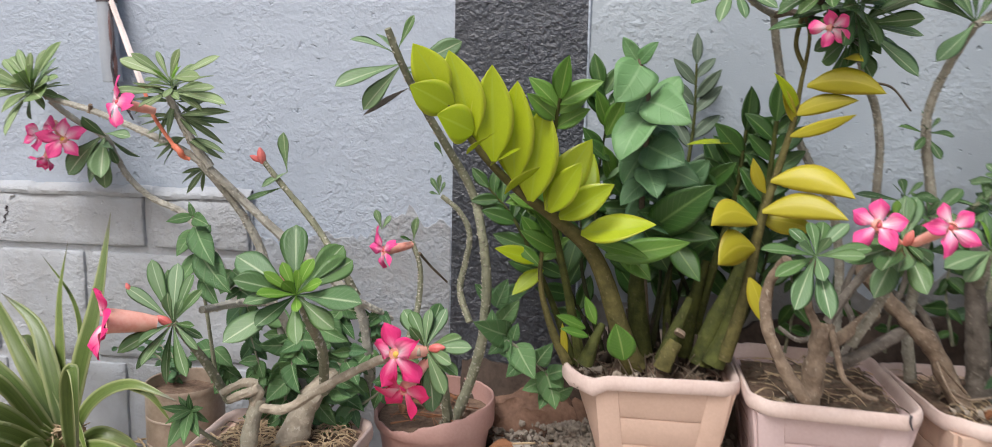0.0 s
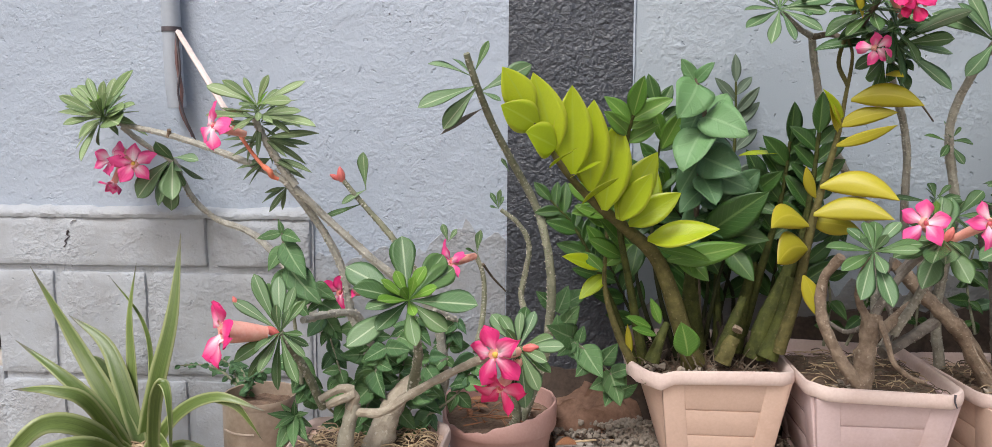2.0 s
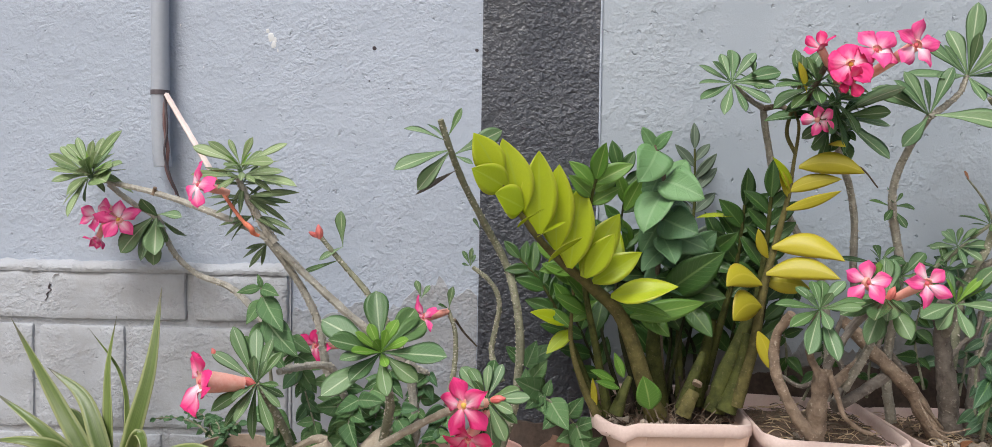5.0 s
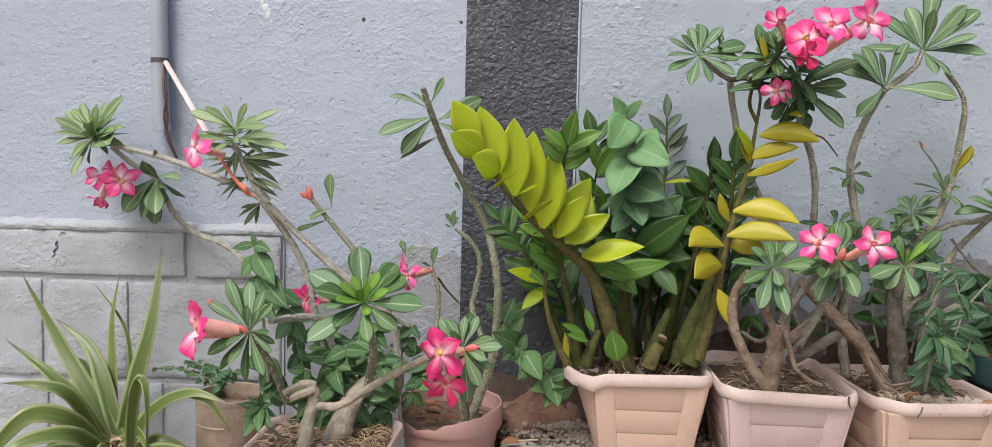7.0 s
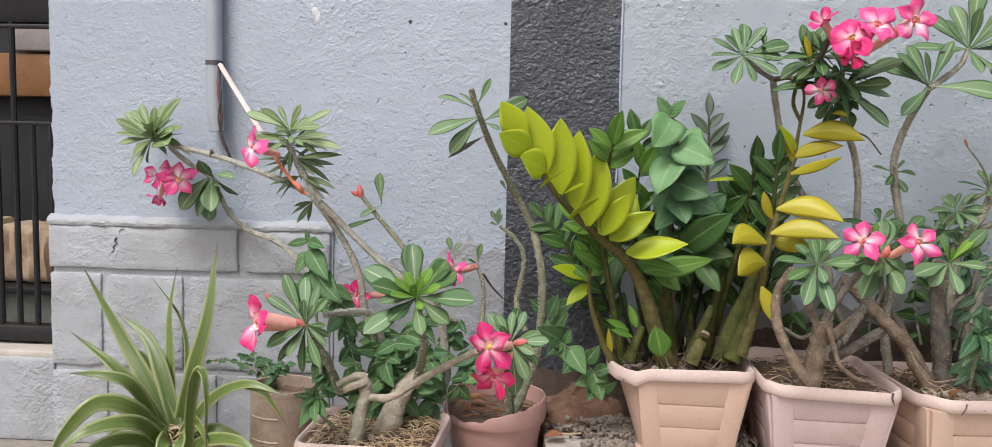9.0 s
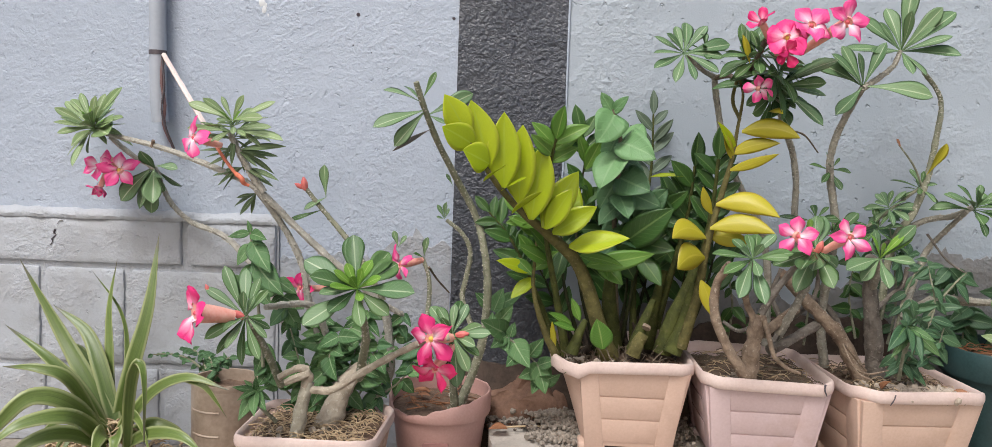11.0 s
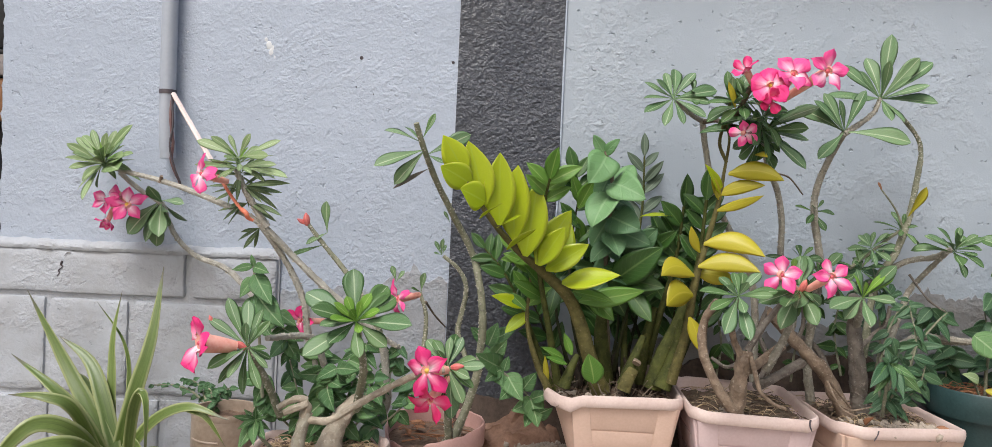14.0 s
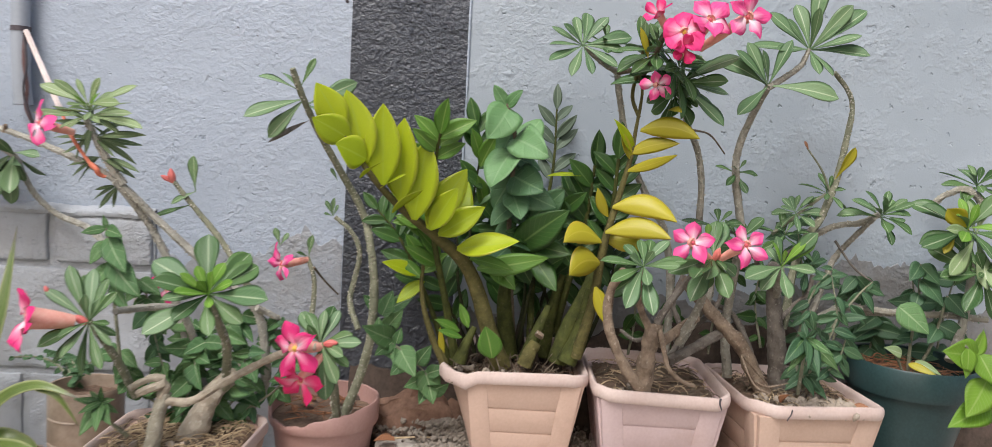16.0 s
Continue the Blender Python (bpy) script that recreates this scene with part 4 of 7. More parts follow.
litter(POT4, m, 0.205, 0.235, 0.134, 160, 23, TWIG, 0.03, "root_litter")
bm = tube([(-0.050, -0.1230, 0.1535), (-0.052, -0.1237, 0.146), (-0.057, -0.1232, 0.137)], 0.0016, 0.0007, 5, 3, 0.5)
part("crack", bm, TAPE, POT4, "dark crack across the rim", at=m)
POT1, m = planter((0.312, -0.27, -0.02), -3, 0.215, 0.19, 0.157, POTS[2], "faded peach plastic planter full of straw", 0.0, 4)
litter(POT1, m, 0.215, 0.19, 0.138, 300, 4)
litter(POT1, m, 0.215, 0.19, 0.135, 120, 24, TWIG, 0.03, "root_litter")


def round_pot(name, at, r0, r1, h, lip, material, label, wavy=0.0, seed=0, soil_drop=0.03, neck=0.7):
    pot = thing(name, at, label, "flower pot")
    m = Matrix.Translation(at)
    bm = bmesh.new()
    n = 72
    prof = [(r0 * 0.97, 0), (r0, 0.004), (r0 + (r1 - r0) * neck, h - lip), (r1, h - lip), (r1 * 1.015, h - lip + 0.004), (r1 * 1.02, h - 0.003), (r1, h), (r1 * 0.965, h - 0.001), (r1 * 0.95, h - lip), (r0 * 0.93, 0.01)]
    rings = []
    for r, z in prof:
        ring = []
        for k in range(n):
            a = 2 * math.pi * k / n
            dip = 0.0
            if z > h - 0.01 and wavy:
                bite = float(np.interp(math.degrees(a), (186, 204, 236, 262, 268, 325), (0, 1.0, 1.08, 0.9, 0.62, 0)))
                ragged = noise.noise(Vector((math.cos(a) * 12, math.sin(a) * 12, seed))) + 0.6 * noise.noise(Vector((math.cos(a) * 31, math.sin(a) * 31, seed)))
                dip = -wavy * bite - 0.003 * abs(noise.noise(Vector((math.cos(a) * 3, math.sin(a) * 3, seed)))) - ragged * (0.0012 + 0.004 * bite)
            ring.append(bm.verts.new((r * math.cos(a), r * math.sin(a), z + dip)))
        rings.append(ring)
    for a, b in zip(rings, rings[1:]):
        for j in range(n):
            bm.faces.new((a[j], a[(j + 1) % n], b[(j + 1) % n], b[j]))
    bm.faces.new(rings[0][::-1])
    bm.faces.new(rings[-1])
    bmesh.ops.recalc_face_normals(bm, faces=bm.faces[:])
    part("body", bm, material, pot, at=m)
    bm = bmesh.new()
    bmesh.ops.create_circle(bm, cap_ends=True, segments=30, radius=r1 * 0.95)
    bmesh.ops.inset_region(bm, faces=bm.faces[:], thickness=r1 * 0.3)
    bmesh.ops.inset_region(bm, faces=[max(bm.faces, key=lambda f: f.calc_area())], thickness=r1 * 0.3)
    for v in bm.verts:
        v.co.z = h - soil_drop + 0.006 * noise.noise(v.co * 40 + Vector((seed, 0, 0)))
    part("soil", bm, SOIL, pot, "dark dry soil", at=m)
    return pot, m


ROUND, m = round_pot("flower_pot", (0.488, -0.10, -0.02), 0.068, 0.088, 0.163, 0.040, POTS[3], "brick-pink round plastic pot with broken rim", 0.025, 5)
litter(ROUND, m, 0.14, 0.14, 0.135, 26, 9, DEADLEAF, 0.045, "leaf_litter")
for k in range(7):
    a = rnd.uniform(0, 6.28)
    q = Vector((0.488 + 0.05 * math.cos(a), -0.10 + 0.05 * math.sin(a), 0.118))
    leaf(ROUND, q, q + Vector((rnd.uniform(-0.04, 0.04), rnd.uniform(-0.03, 0.03), rnd.uniform(0.004, 0.02))), 0.4, DEADLEAF, DEADLEAF, "ovate", UP, 0.5, 0.25, name="dead_leaf", label="curled orange-brown dead leaf")
# unreadable pressed mark on the pot's front
bm = box(-0.022, 0.022, -0.0815, -0.078, 0.055, 0.09, 0.001)
part("stamp", bm, plain_mat("dull_stamp", (0.27, 0.13, 0.12), (0.36, 0.18, 0.165), 0.6, fine=90), ROUND, "faded pressed mark", at=m)
BOTTLE, m = round_pot("cut_bottle", (0.125, -0.15, -0.02), 0.055, 0.055, 0.180, 0.012, CLEARPOT, "brown-stained cut plastic jug used as a pot", 0.0, 8, 0.02)
RIDGE = plain_mat("worn_tan_ridge", (0.36, 0.28, 0.22), (0.50, 0.41, 0.34), 0.6, scale=60)
for z in (0.06, 0.095, 0.135):
    bm = tube([(0.052 * math.cos(a), 0.052 * math.sin(a) - 0.0035, z) for a in [radians(215 + 8 * k) for k in range(9)]], 0.0018, 0.0018, 6, 2)
    part("ridge", bm, RIDGE, BOTTLE, "pale moulded ridge", at=m)
GREEN, m = round_pot("flower_pot", (1.458, -0.118, 0.052), 0.066, 0.099, 0.205, 0.048, GREENPOT, "dark green plastic pot with deep rim and dry litter", 0.0, 12, 0.03, 0.45)
litter(GREEN, m, 0.17, 0.17, 0.178, 60, 14, DEADLEAF, 0.05, "leaf_litter")


# ---- grit and fallen bits on the slab ----
def pebbles(name, label, material, spots, seed, small, large):
    """Rough little stones strewn round the given spots, joined as one mesh."""
    r = random.Random(seed)
    bm = bmesh.new()
    for x, y, z, sx, sy, count in spots:
        for k in range(count):
            q = Vector((r.gauss(x, sx), min(r.gauss(y, sy), -0.02), z + r.uniform(0, 0.004)))
            size = r.uniform(small, large)
            made = bmesh.ops.create_icosphere(bm, subdivisions=1, radius=size, matrix=Matrix.Translation(q) @ Euler((r.random() * 3, r.random() * 3, 0)).to_matrix().to_4x4() @ Matrix.Diagonal((1, r.uniform(0.6, 1), r.uniform(0.5, 0.9), 1)))
            for v in made["verts"]:
                v.co += noise.noise_vector(v.co * 160) * size * 0.5
    return tagged(part(name, bm, material, None, smooth=False), label, "gravel", kind="stuff")


pebbles("gravel", "loose grey gravel and mortar crumbs on the slab", GRAVEL, [(0.69, -0.135, 0.075, 0.022, 0.02, 260), (0.70, -0.095, 0.085, 0.025, 0.015, 260), (0.685, -0.068, 0.092, 0.025, 0.010, 200), (0.735, -0.11, 0.08, 0.015, 0.03, 120), (0.63, -0.075, 0.078, 0.025, 0.010, 70), (0.905, -0.2, 0.07, 0.012, 0.05, 160), (0.905, -0.1, 0.085, 0.015, 0.03, 120), (0.70, -0.2, 0.07, 0.02, 0.06, 90), (1.12, -0.24, 0.065, 0.012, 0.04, 60)], 3, 0.0018, 0.0062)
pebbles("dirt_crumbs", "small brown dirt crumbs along the wall base", BRICKRED, [(0.64, -0.07, 0.075, 0.05, 0.02, 260), (0.45, -0.3, -0.02, 0.1, 0.1, 120), (0.0, -0.2, -0.02, 0.15, 0.1, 150)], 4, 0.0015, 0.005)
for k, (p, q, w) in enumerate((((0.608, -0.120, 0.100), (0.575, -0.130, 0.094), 0.6), ((0.583, -0.120, 0.102), (0.608, -0.110, 0.105), 0.5))):
    d = thing("dead_leaf", p, "dry orange-brown leaf lying on the slab", "dead leaf", "dead leaves on the slab")
    leaf(d, (p[0], p[1], 0.078), (q[0], q[1] - 0.01, 0.082), w, DEADLEAF, DEADLEAF, "ovate", UP, 0.4, 0.2)
tw = thing("fallen_twig", (0.64, -0.1, 0.075), "pale dry twig lying on the slab", "twig")
part("stick", tube([(0.60, -0.11, 0.077), (0.64, -0.105, 0.079), (0.675, -0.10, 0.078)], 0.0022, 0.0016, 6, 5, 0.3), STRAW, tw)

# a mound of reddish clay by the pillar's foot
CLAY = plain_mat("reddish_clay", (0.15, 0.085, 0.058), (0.28, 0.165, 0.118), 0.95, scale=30, fine=160, relief=0.9, dist=0.004)
bm = bmesh.new()
bmesh.ops.create_icosphere(bm, subdivisions=4, radius=1.0)
for v in bm.verts:
    v.co = Vector((0.637 + v.co.x * 0.088, -0.022 + v.co.y * 0.052, 0.07 + v.co.z * 0.066)) + noise.noise_vector(v.co * 2.2) * 0.02 + noise.noise_vector(v.co * 8) * 0.006
tagged(part("clay_mound", bm, CLAY, None), "reddish-brown clay mound against the pillar foot", "clay mound")
PALESTONE = plain_mat("pale_dry_clods", (0.30, 0.245, 0.195), (0.46, 0.39, 0.32), 0.9, scale=40)
for pot, spots, sd in ((POT4, [(1.258, -0.235, 0.203, 0.028, 0.018, 240), (1.29, -0.24, 0.202, 0.015, 0.012, 60), (1.22, -0.21, 0.203, 0.02, 0.012, 30)], 6), (POT2, [(0.765, -0.205, 0.222, 0.02, 0.006, 10), (0.715, -0.185, 0.222, 0.01, 0.01, 8)], 7), (POT3, [(0.965, -0.23, 0.212, 0.012, 0.01, 8)], 8), (POT1, [(0.29, -0.31, 0.128, 0.03, 0.012, 14)], 9)):
    ob = pebbles("clod", "pale dry soil clods and grit", PALESTONE, spots, sd, 0.0025, 0.0085)
    ob.parent = pot
    ob.matrix_basis = PLACE[pot].inverted()
    del ob["category"]


# ---- desert rose in the first planter, with long branches tied to the wall ----
def sprig(plant, base, tips, ratio, top, shape="obovate", **more):
    """Leaves from one shoot tip to the given leaf tips."""
    for tip in tips:
        tone = L_ADENPALE if top is L_ADEN and rnd.random() < 0.4 else top
        leaf(plant, base, tip, ratio * rnd.uniform(0.85, 1.1), tone, shape=shape, droop=rnd.choice((0.05, 0.1, 0.16)), **more)


ROSE_A = thing("desert_rose", (0.315, -0.27, 0.12), "sprawling desert rose with long tied branches and pink flowers", "plant", "desert roses")
stem(ROSE_A, [(0.287, -0.318, 0.10), (0.293, -0.320, 0.140), (0.298, -0.320, 0.172), (0.303, -0.318, 0.193), (0.307, -0.316, 0.209)], 0.0112, 0.0092, BARKMILD, "trunk", 0.15, 10)
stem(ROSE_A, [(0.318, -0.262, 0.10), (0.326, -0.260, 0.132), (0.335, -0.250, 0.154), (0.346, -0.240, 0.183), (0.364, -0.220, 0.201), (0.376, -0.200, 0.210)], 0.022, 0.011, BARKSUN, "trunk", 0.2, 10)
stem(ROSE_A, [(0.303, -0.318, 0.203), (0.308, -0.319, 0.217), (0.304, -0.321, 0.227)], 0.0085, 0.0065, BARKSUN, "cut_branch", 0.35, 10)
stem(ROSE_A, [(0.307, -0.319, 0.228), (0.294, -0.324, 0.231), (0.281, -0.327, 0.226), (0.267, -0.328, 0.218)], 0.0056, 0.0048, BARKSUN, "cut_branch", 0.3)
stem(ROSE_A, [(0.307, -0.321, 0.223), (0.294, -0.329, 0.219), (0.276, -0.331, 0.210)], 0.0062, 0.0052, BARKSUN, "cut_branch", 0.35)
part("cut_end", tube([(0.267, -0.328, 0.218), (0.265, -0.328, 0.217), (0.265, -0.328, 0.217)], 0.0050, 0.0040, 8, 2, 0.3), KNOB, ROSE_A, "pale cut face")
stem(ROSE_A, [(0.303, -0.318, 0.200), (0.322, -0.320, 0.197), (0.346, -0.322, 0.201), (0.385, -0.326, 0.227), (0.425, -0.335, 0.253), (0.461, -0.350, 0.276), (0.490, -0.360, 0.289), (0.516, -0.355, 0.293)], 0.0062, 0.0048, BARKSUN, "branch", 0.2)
# long branch that leans left
stem(ROSE_A, [(0.36, -0.2, 0.10), (0.371, -0.180, 0.123), (0.405, -0.170, 0.177), (0.406, -0.180, 0.250), (0.394, -0.190, 0.302), (0.355, -0.200, 0.342), (0.306, -0.200, 0.381), (0.249, -0.205, 0.434), (0.193, -0.220, 0.490), (0.103, -0.190, 0.523), (0.006, -0.150, 0.548), (-0.096, -0.100, 0.564)], 0.0085, 0.0042, BARKPALE, "branch", 0.18, 8)
stem(ROSE_A, [(0.197, -0.225, 0.487), (0.225, -0.200, 0.440), (0.248, -0.190, 0.398), (0.266, -0.185, 0.351), (0.273, -0.185, 0.303), (0.293, -0.190, 0.241), (0.331, -0.200, 0.160)], 0.0048, 0.0075, BARKPALE, "branch", 0.2)
stem(ROSE_A, [(0.209, -0.222, 0.482), (0.188, -0.225, 0.514), (0.170, -0.220, 0.542), (0.154, -0.220, 0.574)], 0.006, 0.0045, BARKPALE, "branch", 0.2)
stem(ROSE_A, [(-0.094, -0.100, 0.560), (-0.066, -0.080, 0.530), (-0.035, -0.060, 0.506), (-0.028, -0.045, 0.474), (-0.009, -0.035, 0.436), (0.024, -0.030, 0.408), (0.073, -0.050, 0.396), (0.115, -0.080, 0.379), (0.179, -0.140, 0.334), (0.237, -0.180, 0.257)], 0.0042, 0.0062, BARKPALE, "branch", 0.2)
stem(ROSE_A, [(0.263, -0.184, 0.492), (0.294, -0.185, 0.455), (0.339, -0.190, 0.405), (0.369, -0.200, 0.364), (0.396, -0.190, 0.311)], 0.0036, 0.0055, BARKGREEN, "branch", 0.15)
stem(ROSE_A, [(0.250, -0.340, 0.324), (0.262, -0.280, 0.316), (0.284, -0.240, 0.310), (0.296, -0.220, 0.295), (0.306, -0.200, 0.255)], 0.0048, 0.006, BARKPALE, "branch", 0.2)
stem(ROSE_A, [(0.395, -0.410, 0.364), (0.395, -0.380, 0.327), (0.393, -0.330, 0.279), (0.372, -0.260, 0.200)], 0.0042, 0.007, BARKGREEN, "branch", 0.15)
stem(ROSE_A, [(0.398, -0.200, 0.306), (0.422, -0.180, 0.289), (0.437, -0.160, 0.272)], 0.005, 0.0035, BARKPALE, "branch", 0.2)
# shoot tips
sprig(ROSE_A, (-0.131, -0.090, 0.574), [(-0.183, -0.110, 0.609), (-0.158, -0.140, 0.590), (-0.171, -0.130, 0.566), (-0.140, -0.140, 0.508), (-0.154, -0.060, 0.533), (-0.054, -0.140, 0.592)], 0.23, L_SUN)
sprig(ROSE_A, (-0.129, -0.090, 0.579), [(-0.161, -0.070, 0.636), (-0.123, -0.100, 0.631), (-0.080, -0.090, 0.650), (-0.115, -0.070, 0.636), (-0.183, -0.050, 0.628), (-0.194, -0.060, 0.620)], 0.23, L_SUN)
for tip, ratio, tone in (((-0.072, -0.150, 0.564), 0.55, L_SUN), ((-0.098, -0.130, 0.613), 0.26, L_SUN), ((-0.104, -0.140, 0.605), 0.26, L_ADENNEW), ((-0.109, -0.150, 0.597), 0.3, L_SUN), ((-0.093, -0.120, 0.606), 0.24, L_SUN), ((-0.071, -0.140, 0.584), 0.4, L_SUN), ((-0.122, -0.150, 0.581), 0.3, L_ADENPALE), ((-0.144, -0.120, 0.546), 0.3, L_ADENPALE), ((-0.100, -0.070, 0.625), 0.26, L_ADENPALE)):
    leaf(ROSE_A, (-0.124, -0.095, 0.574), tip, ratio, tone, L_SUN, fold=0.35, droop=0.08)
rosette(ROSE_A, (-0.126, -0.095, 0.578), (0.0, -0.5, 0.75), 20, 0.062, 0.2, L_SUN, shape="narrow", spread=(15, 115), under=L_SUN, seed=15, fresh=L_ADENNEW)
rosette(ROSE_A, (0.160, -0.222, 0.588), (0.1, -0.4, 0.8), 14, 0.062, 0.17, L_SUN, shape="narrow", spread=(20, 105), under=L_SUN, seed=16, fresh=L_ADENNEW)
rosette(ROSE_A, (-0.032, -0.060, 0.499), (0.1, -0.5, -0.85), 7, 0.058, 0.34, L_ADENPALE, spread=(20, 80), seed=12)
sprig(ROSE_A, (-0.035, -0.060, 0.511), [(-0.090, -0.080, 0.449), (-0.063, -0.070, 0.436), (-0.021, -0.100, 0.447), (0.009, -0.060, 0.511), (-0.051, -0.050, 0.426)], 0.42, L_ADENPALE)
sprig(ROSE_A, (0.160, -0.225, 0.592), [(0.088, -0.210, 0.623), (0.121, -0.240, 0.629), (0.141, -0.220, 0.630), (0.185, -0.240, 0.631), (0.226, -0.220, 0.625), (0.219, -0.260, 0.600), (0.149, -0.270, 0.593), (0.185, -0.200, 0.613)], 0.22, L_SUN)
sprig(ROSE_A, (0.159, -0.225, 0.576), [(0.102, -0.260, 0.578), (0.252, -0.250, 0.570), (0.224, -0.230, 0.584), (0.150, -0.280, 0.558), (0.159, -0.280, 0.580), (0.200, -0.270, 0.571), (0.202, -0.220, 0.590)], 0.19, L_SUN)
sprig(ROSE_A, (0.167, -0.220, 0.547), [(0.252, -0.250, 0.555), (0.217, -0.220, 0.534), (0.206, -0.200, 0.554), (0.118, -0.230, 0.534), (0.098, -0.200, 0.544), (0.117, -0.210, 0.518), (0.224, -0.190, 0.534), (0.193, -0.180, 0.573), (0.208, -0.250, 0.522), (0.222, -0.200, 0.515)], 0.13, L_NARROW, "narrow")
sprig(ROSE_A, (0.175, -0.222, 0.520), [(0.133, -0.220, 0.492), (0.118, -0.200, 0.503), (0.143, -0.220, 0.482), (0.239, -0.230, 0.505), (0.218, -0.200, 0.490), (0.127, -0.190, 0.506), (0.219, -0.240, 0.504)], 0.15, L_NARROW, "narrow")
rosette(ROSE_A, (0.160, -0.215, 0.570), (0.2, -0.5, 0.5), 16, 0.058, 0.13, L_NARROW, shape="narrow", spread=(40, 110), seed=14)
sprig(ROSE_A, (0.187, -0.190, 0.478), [(0.166, -0.200, 0.440), (0.158, -0.200, 0.470), (0.176, -0.180, 0.443), (0.146, -0.180, 0.454)], 0.2, L_NARROW, "narrow")
sprig(ROSE_A, (0.299, -0.185, 0.475), [(0.296, -0.190, 0.529), (0.264, -0.190, 0.454)], 0.36, L_ADENPALE)
sprig(ROSE_A, (0.296, -0.185, 0.456), [(0.235, -0.180, 0.431)], 0.2, L_ADEN)
bud(ROSE_A, (0.265, -0.184, 0.486), (-0.1, -0.2, 0.9), 0.022)
bud(ROSE_A, (0.261, -0.184, 0.489), (-0.7, -0.2, 0.4), 0.015)
for a, b in (((0.001, -0.150, 0.546), (0.005, -0.155, 0.557)), ((-0.098, -0.100, 0.563), (-0.107, -0.100, 0.573))):
    stem(ROSE_A, [a, Vector(a).lerp(Vector(b), 0.5), b], 0.004, 0.003, BARKTAN, "stub", 0.2, 6)
# the large whorl in front
AC = (0.395, -0.420, 0.370)
sprig(ROSE_A, AC, [(0.381, -0.380, 0.439), (0.316, -0.390, 0.403), (0.337, -0.450, 0.389), (0.338, -0.470, 0.324), (0.404, -0.460, 0.327), (0.478, -0.460, 0.376), (0.443, -0.370, 0.399), (0.439, -0.440, 0.337), (0.368, -0.460, 0.342), (0.430, -0.360, 0.413), (0.352, -0.460, 0.370)], 0.38, L_ADEN, fold=0.2)
sprig(ROSE_A, AC, [(0.367, -0.440, 0.398), (0.368, -0.460, 0.377), (0.380, -0.420, 0.405), (0.412, -0.420, 0.413), (0.430, -0.440, 0.394), (0.408, -0.440, 0.400), (0.393, -0.450, 0.392), (0.405, -0.450, 0.360)], 0.36, L_ADENNEW, fold=0.2)
# the whorl beside the flower that faces left
BC = (0.230, -0.370, 0.316)
sprig(ROSE_A, BC, [(0.184, -0.340, 0.382), (0.172, -0.360, 0.358), (0.189, -0.420, 0.293), (0.199, -0.400, 0.267), (0.228, -0.400, 0.252), (0.253, -0.400, 0.260), (0.262, -0.385, 0.316), (0.256, -0.350, 0.352), (0.217, -0.330, 0.379), (0.264, -0.380, 0.288), (0.225, -0.430, 0.284), (0.266, -0.370, 0.300), (0.193, -0.320, 0.364), (0.241, -0.340, 0.368)], 0.26, L_ADEN)
sprig(ROSE_A, BC, [(0.225, -0.380, 0.355), (0.245, -0.370, 0.345), (0.213, -0.420, 0.308)], 0.3, L_ADENPALE)
stem(ROSE_A, [BC, (0.239, -0.360, 0.296), (0.250, -0.330, 0.252), (0.262, -0.300, 0.196)], 0.004, 0.006, BARKGREEN, "branch", 0.15)
flower(ROSE_A, (0.176, -0.415, 0.328), (-0.78, -0.62, 0.06), 0.074, (0.218, -0.385, 0.319), seed=13, open_by=48, wide=0.46, girth=1.5, turn=0.9, flare=0.20)
bud(ROSE_A, (0.228, -0.370, 0.313), (-0.7, -0.2, 0.5), 0.02)
bud(ROSE_A, (0.174, -0.360, 0.347), (-0.3, -0.2, 0.9), 0.012)
flower(ROSE_A, (0.256, -0.172, 0.322), (-0.35, -0.9, 0.12), 0.056, (0.300, -0.150, 0.320), P_PINK, 56, seed=2)
# hanging cluster by the wall
flower(ROSE_A, (-0.083, -0.092, 0.503), (0.25, -0.95, 0.2), 0.070, (-0.124, -0.050, 0.525), P_PALE, seed=3, turn=0.3, wide=0.34, shape="petal_point", heart=HEART)
flower(ROSE_A, (-0.121, -0.085, 0.508), (-0.35, -0.8, 0.45), 0.062, (-0.104, -0.050, 0.490), P_PALE, seed=4, open_by=62, wide=0.34, shape="petal_point")
flower(ROSE_A, (-0.127, -0.070, 0.472), (-0.3, -0.4, -0.85), 0.046, (-0.123, -0.055, 0.501), P_PALE, 22, seed=5, shape="petal_point")
flower(ROSE_A, (0.120, -0.280, 0.564), (-0.62, -0.74, 0.22), 0.060, (0.150, -0.246, 0.553), P_PALE, seed=6, open_by=64, wide=0.42)
# flower by the wall on a thin shoot
stem(ROSE_A, [(0.448, -0.080, 0.368), (0.461, -0.085, 0.329), (0.461, -0.100, 0.275), (0.453, -0.140, 0.227)], 0.0036, 0.005, BARKGREEN, "branch", 0.15)
stem(ROSE_A, [(0.460, -0.085, 0.352), (0.474, -0.060, 0.326), (0.494, -0.040, 0.300)], 0.0022, 0.0015, TWIG, "twig", 0.15)
flower(ROSE_A, (0.412, -0.110, 0.359), (-0.75, -0.6, 0.05), 0.066, (0.448, -0.080, 0.364), P_PALE, seed=8, open_by=62, wide=0.3, shape="petal_point")
sprig(ROSE_A, (0.450, -0.080, 0.368), [(0.455, -0.085, 0.407), (0.433, -0.100, 0.378)], 0.3, L_ADEN)
sprig(ROSE_A, (0.407, -0.100, 0.388), [(0.398, -0.100, 0.417), (0.421, -0.100, 0.409)], 0.4, L_ADENPALE)

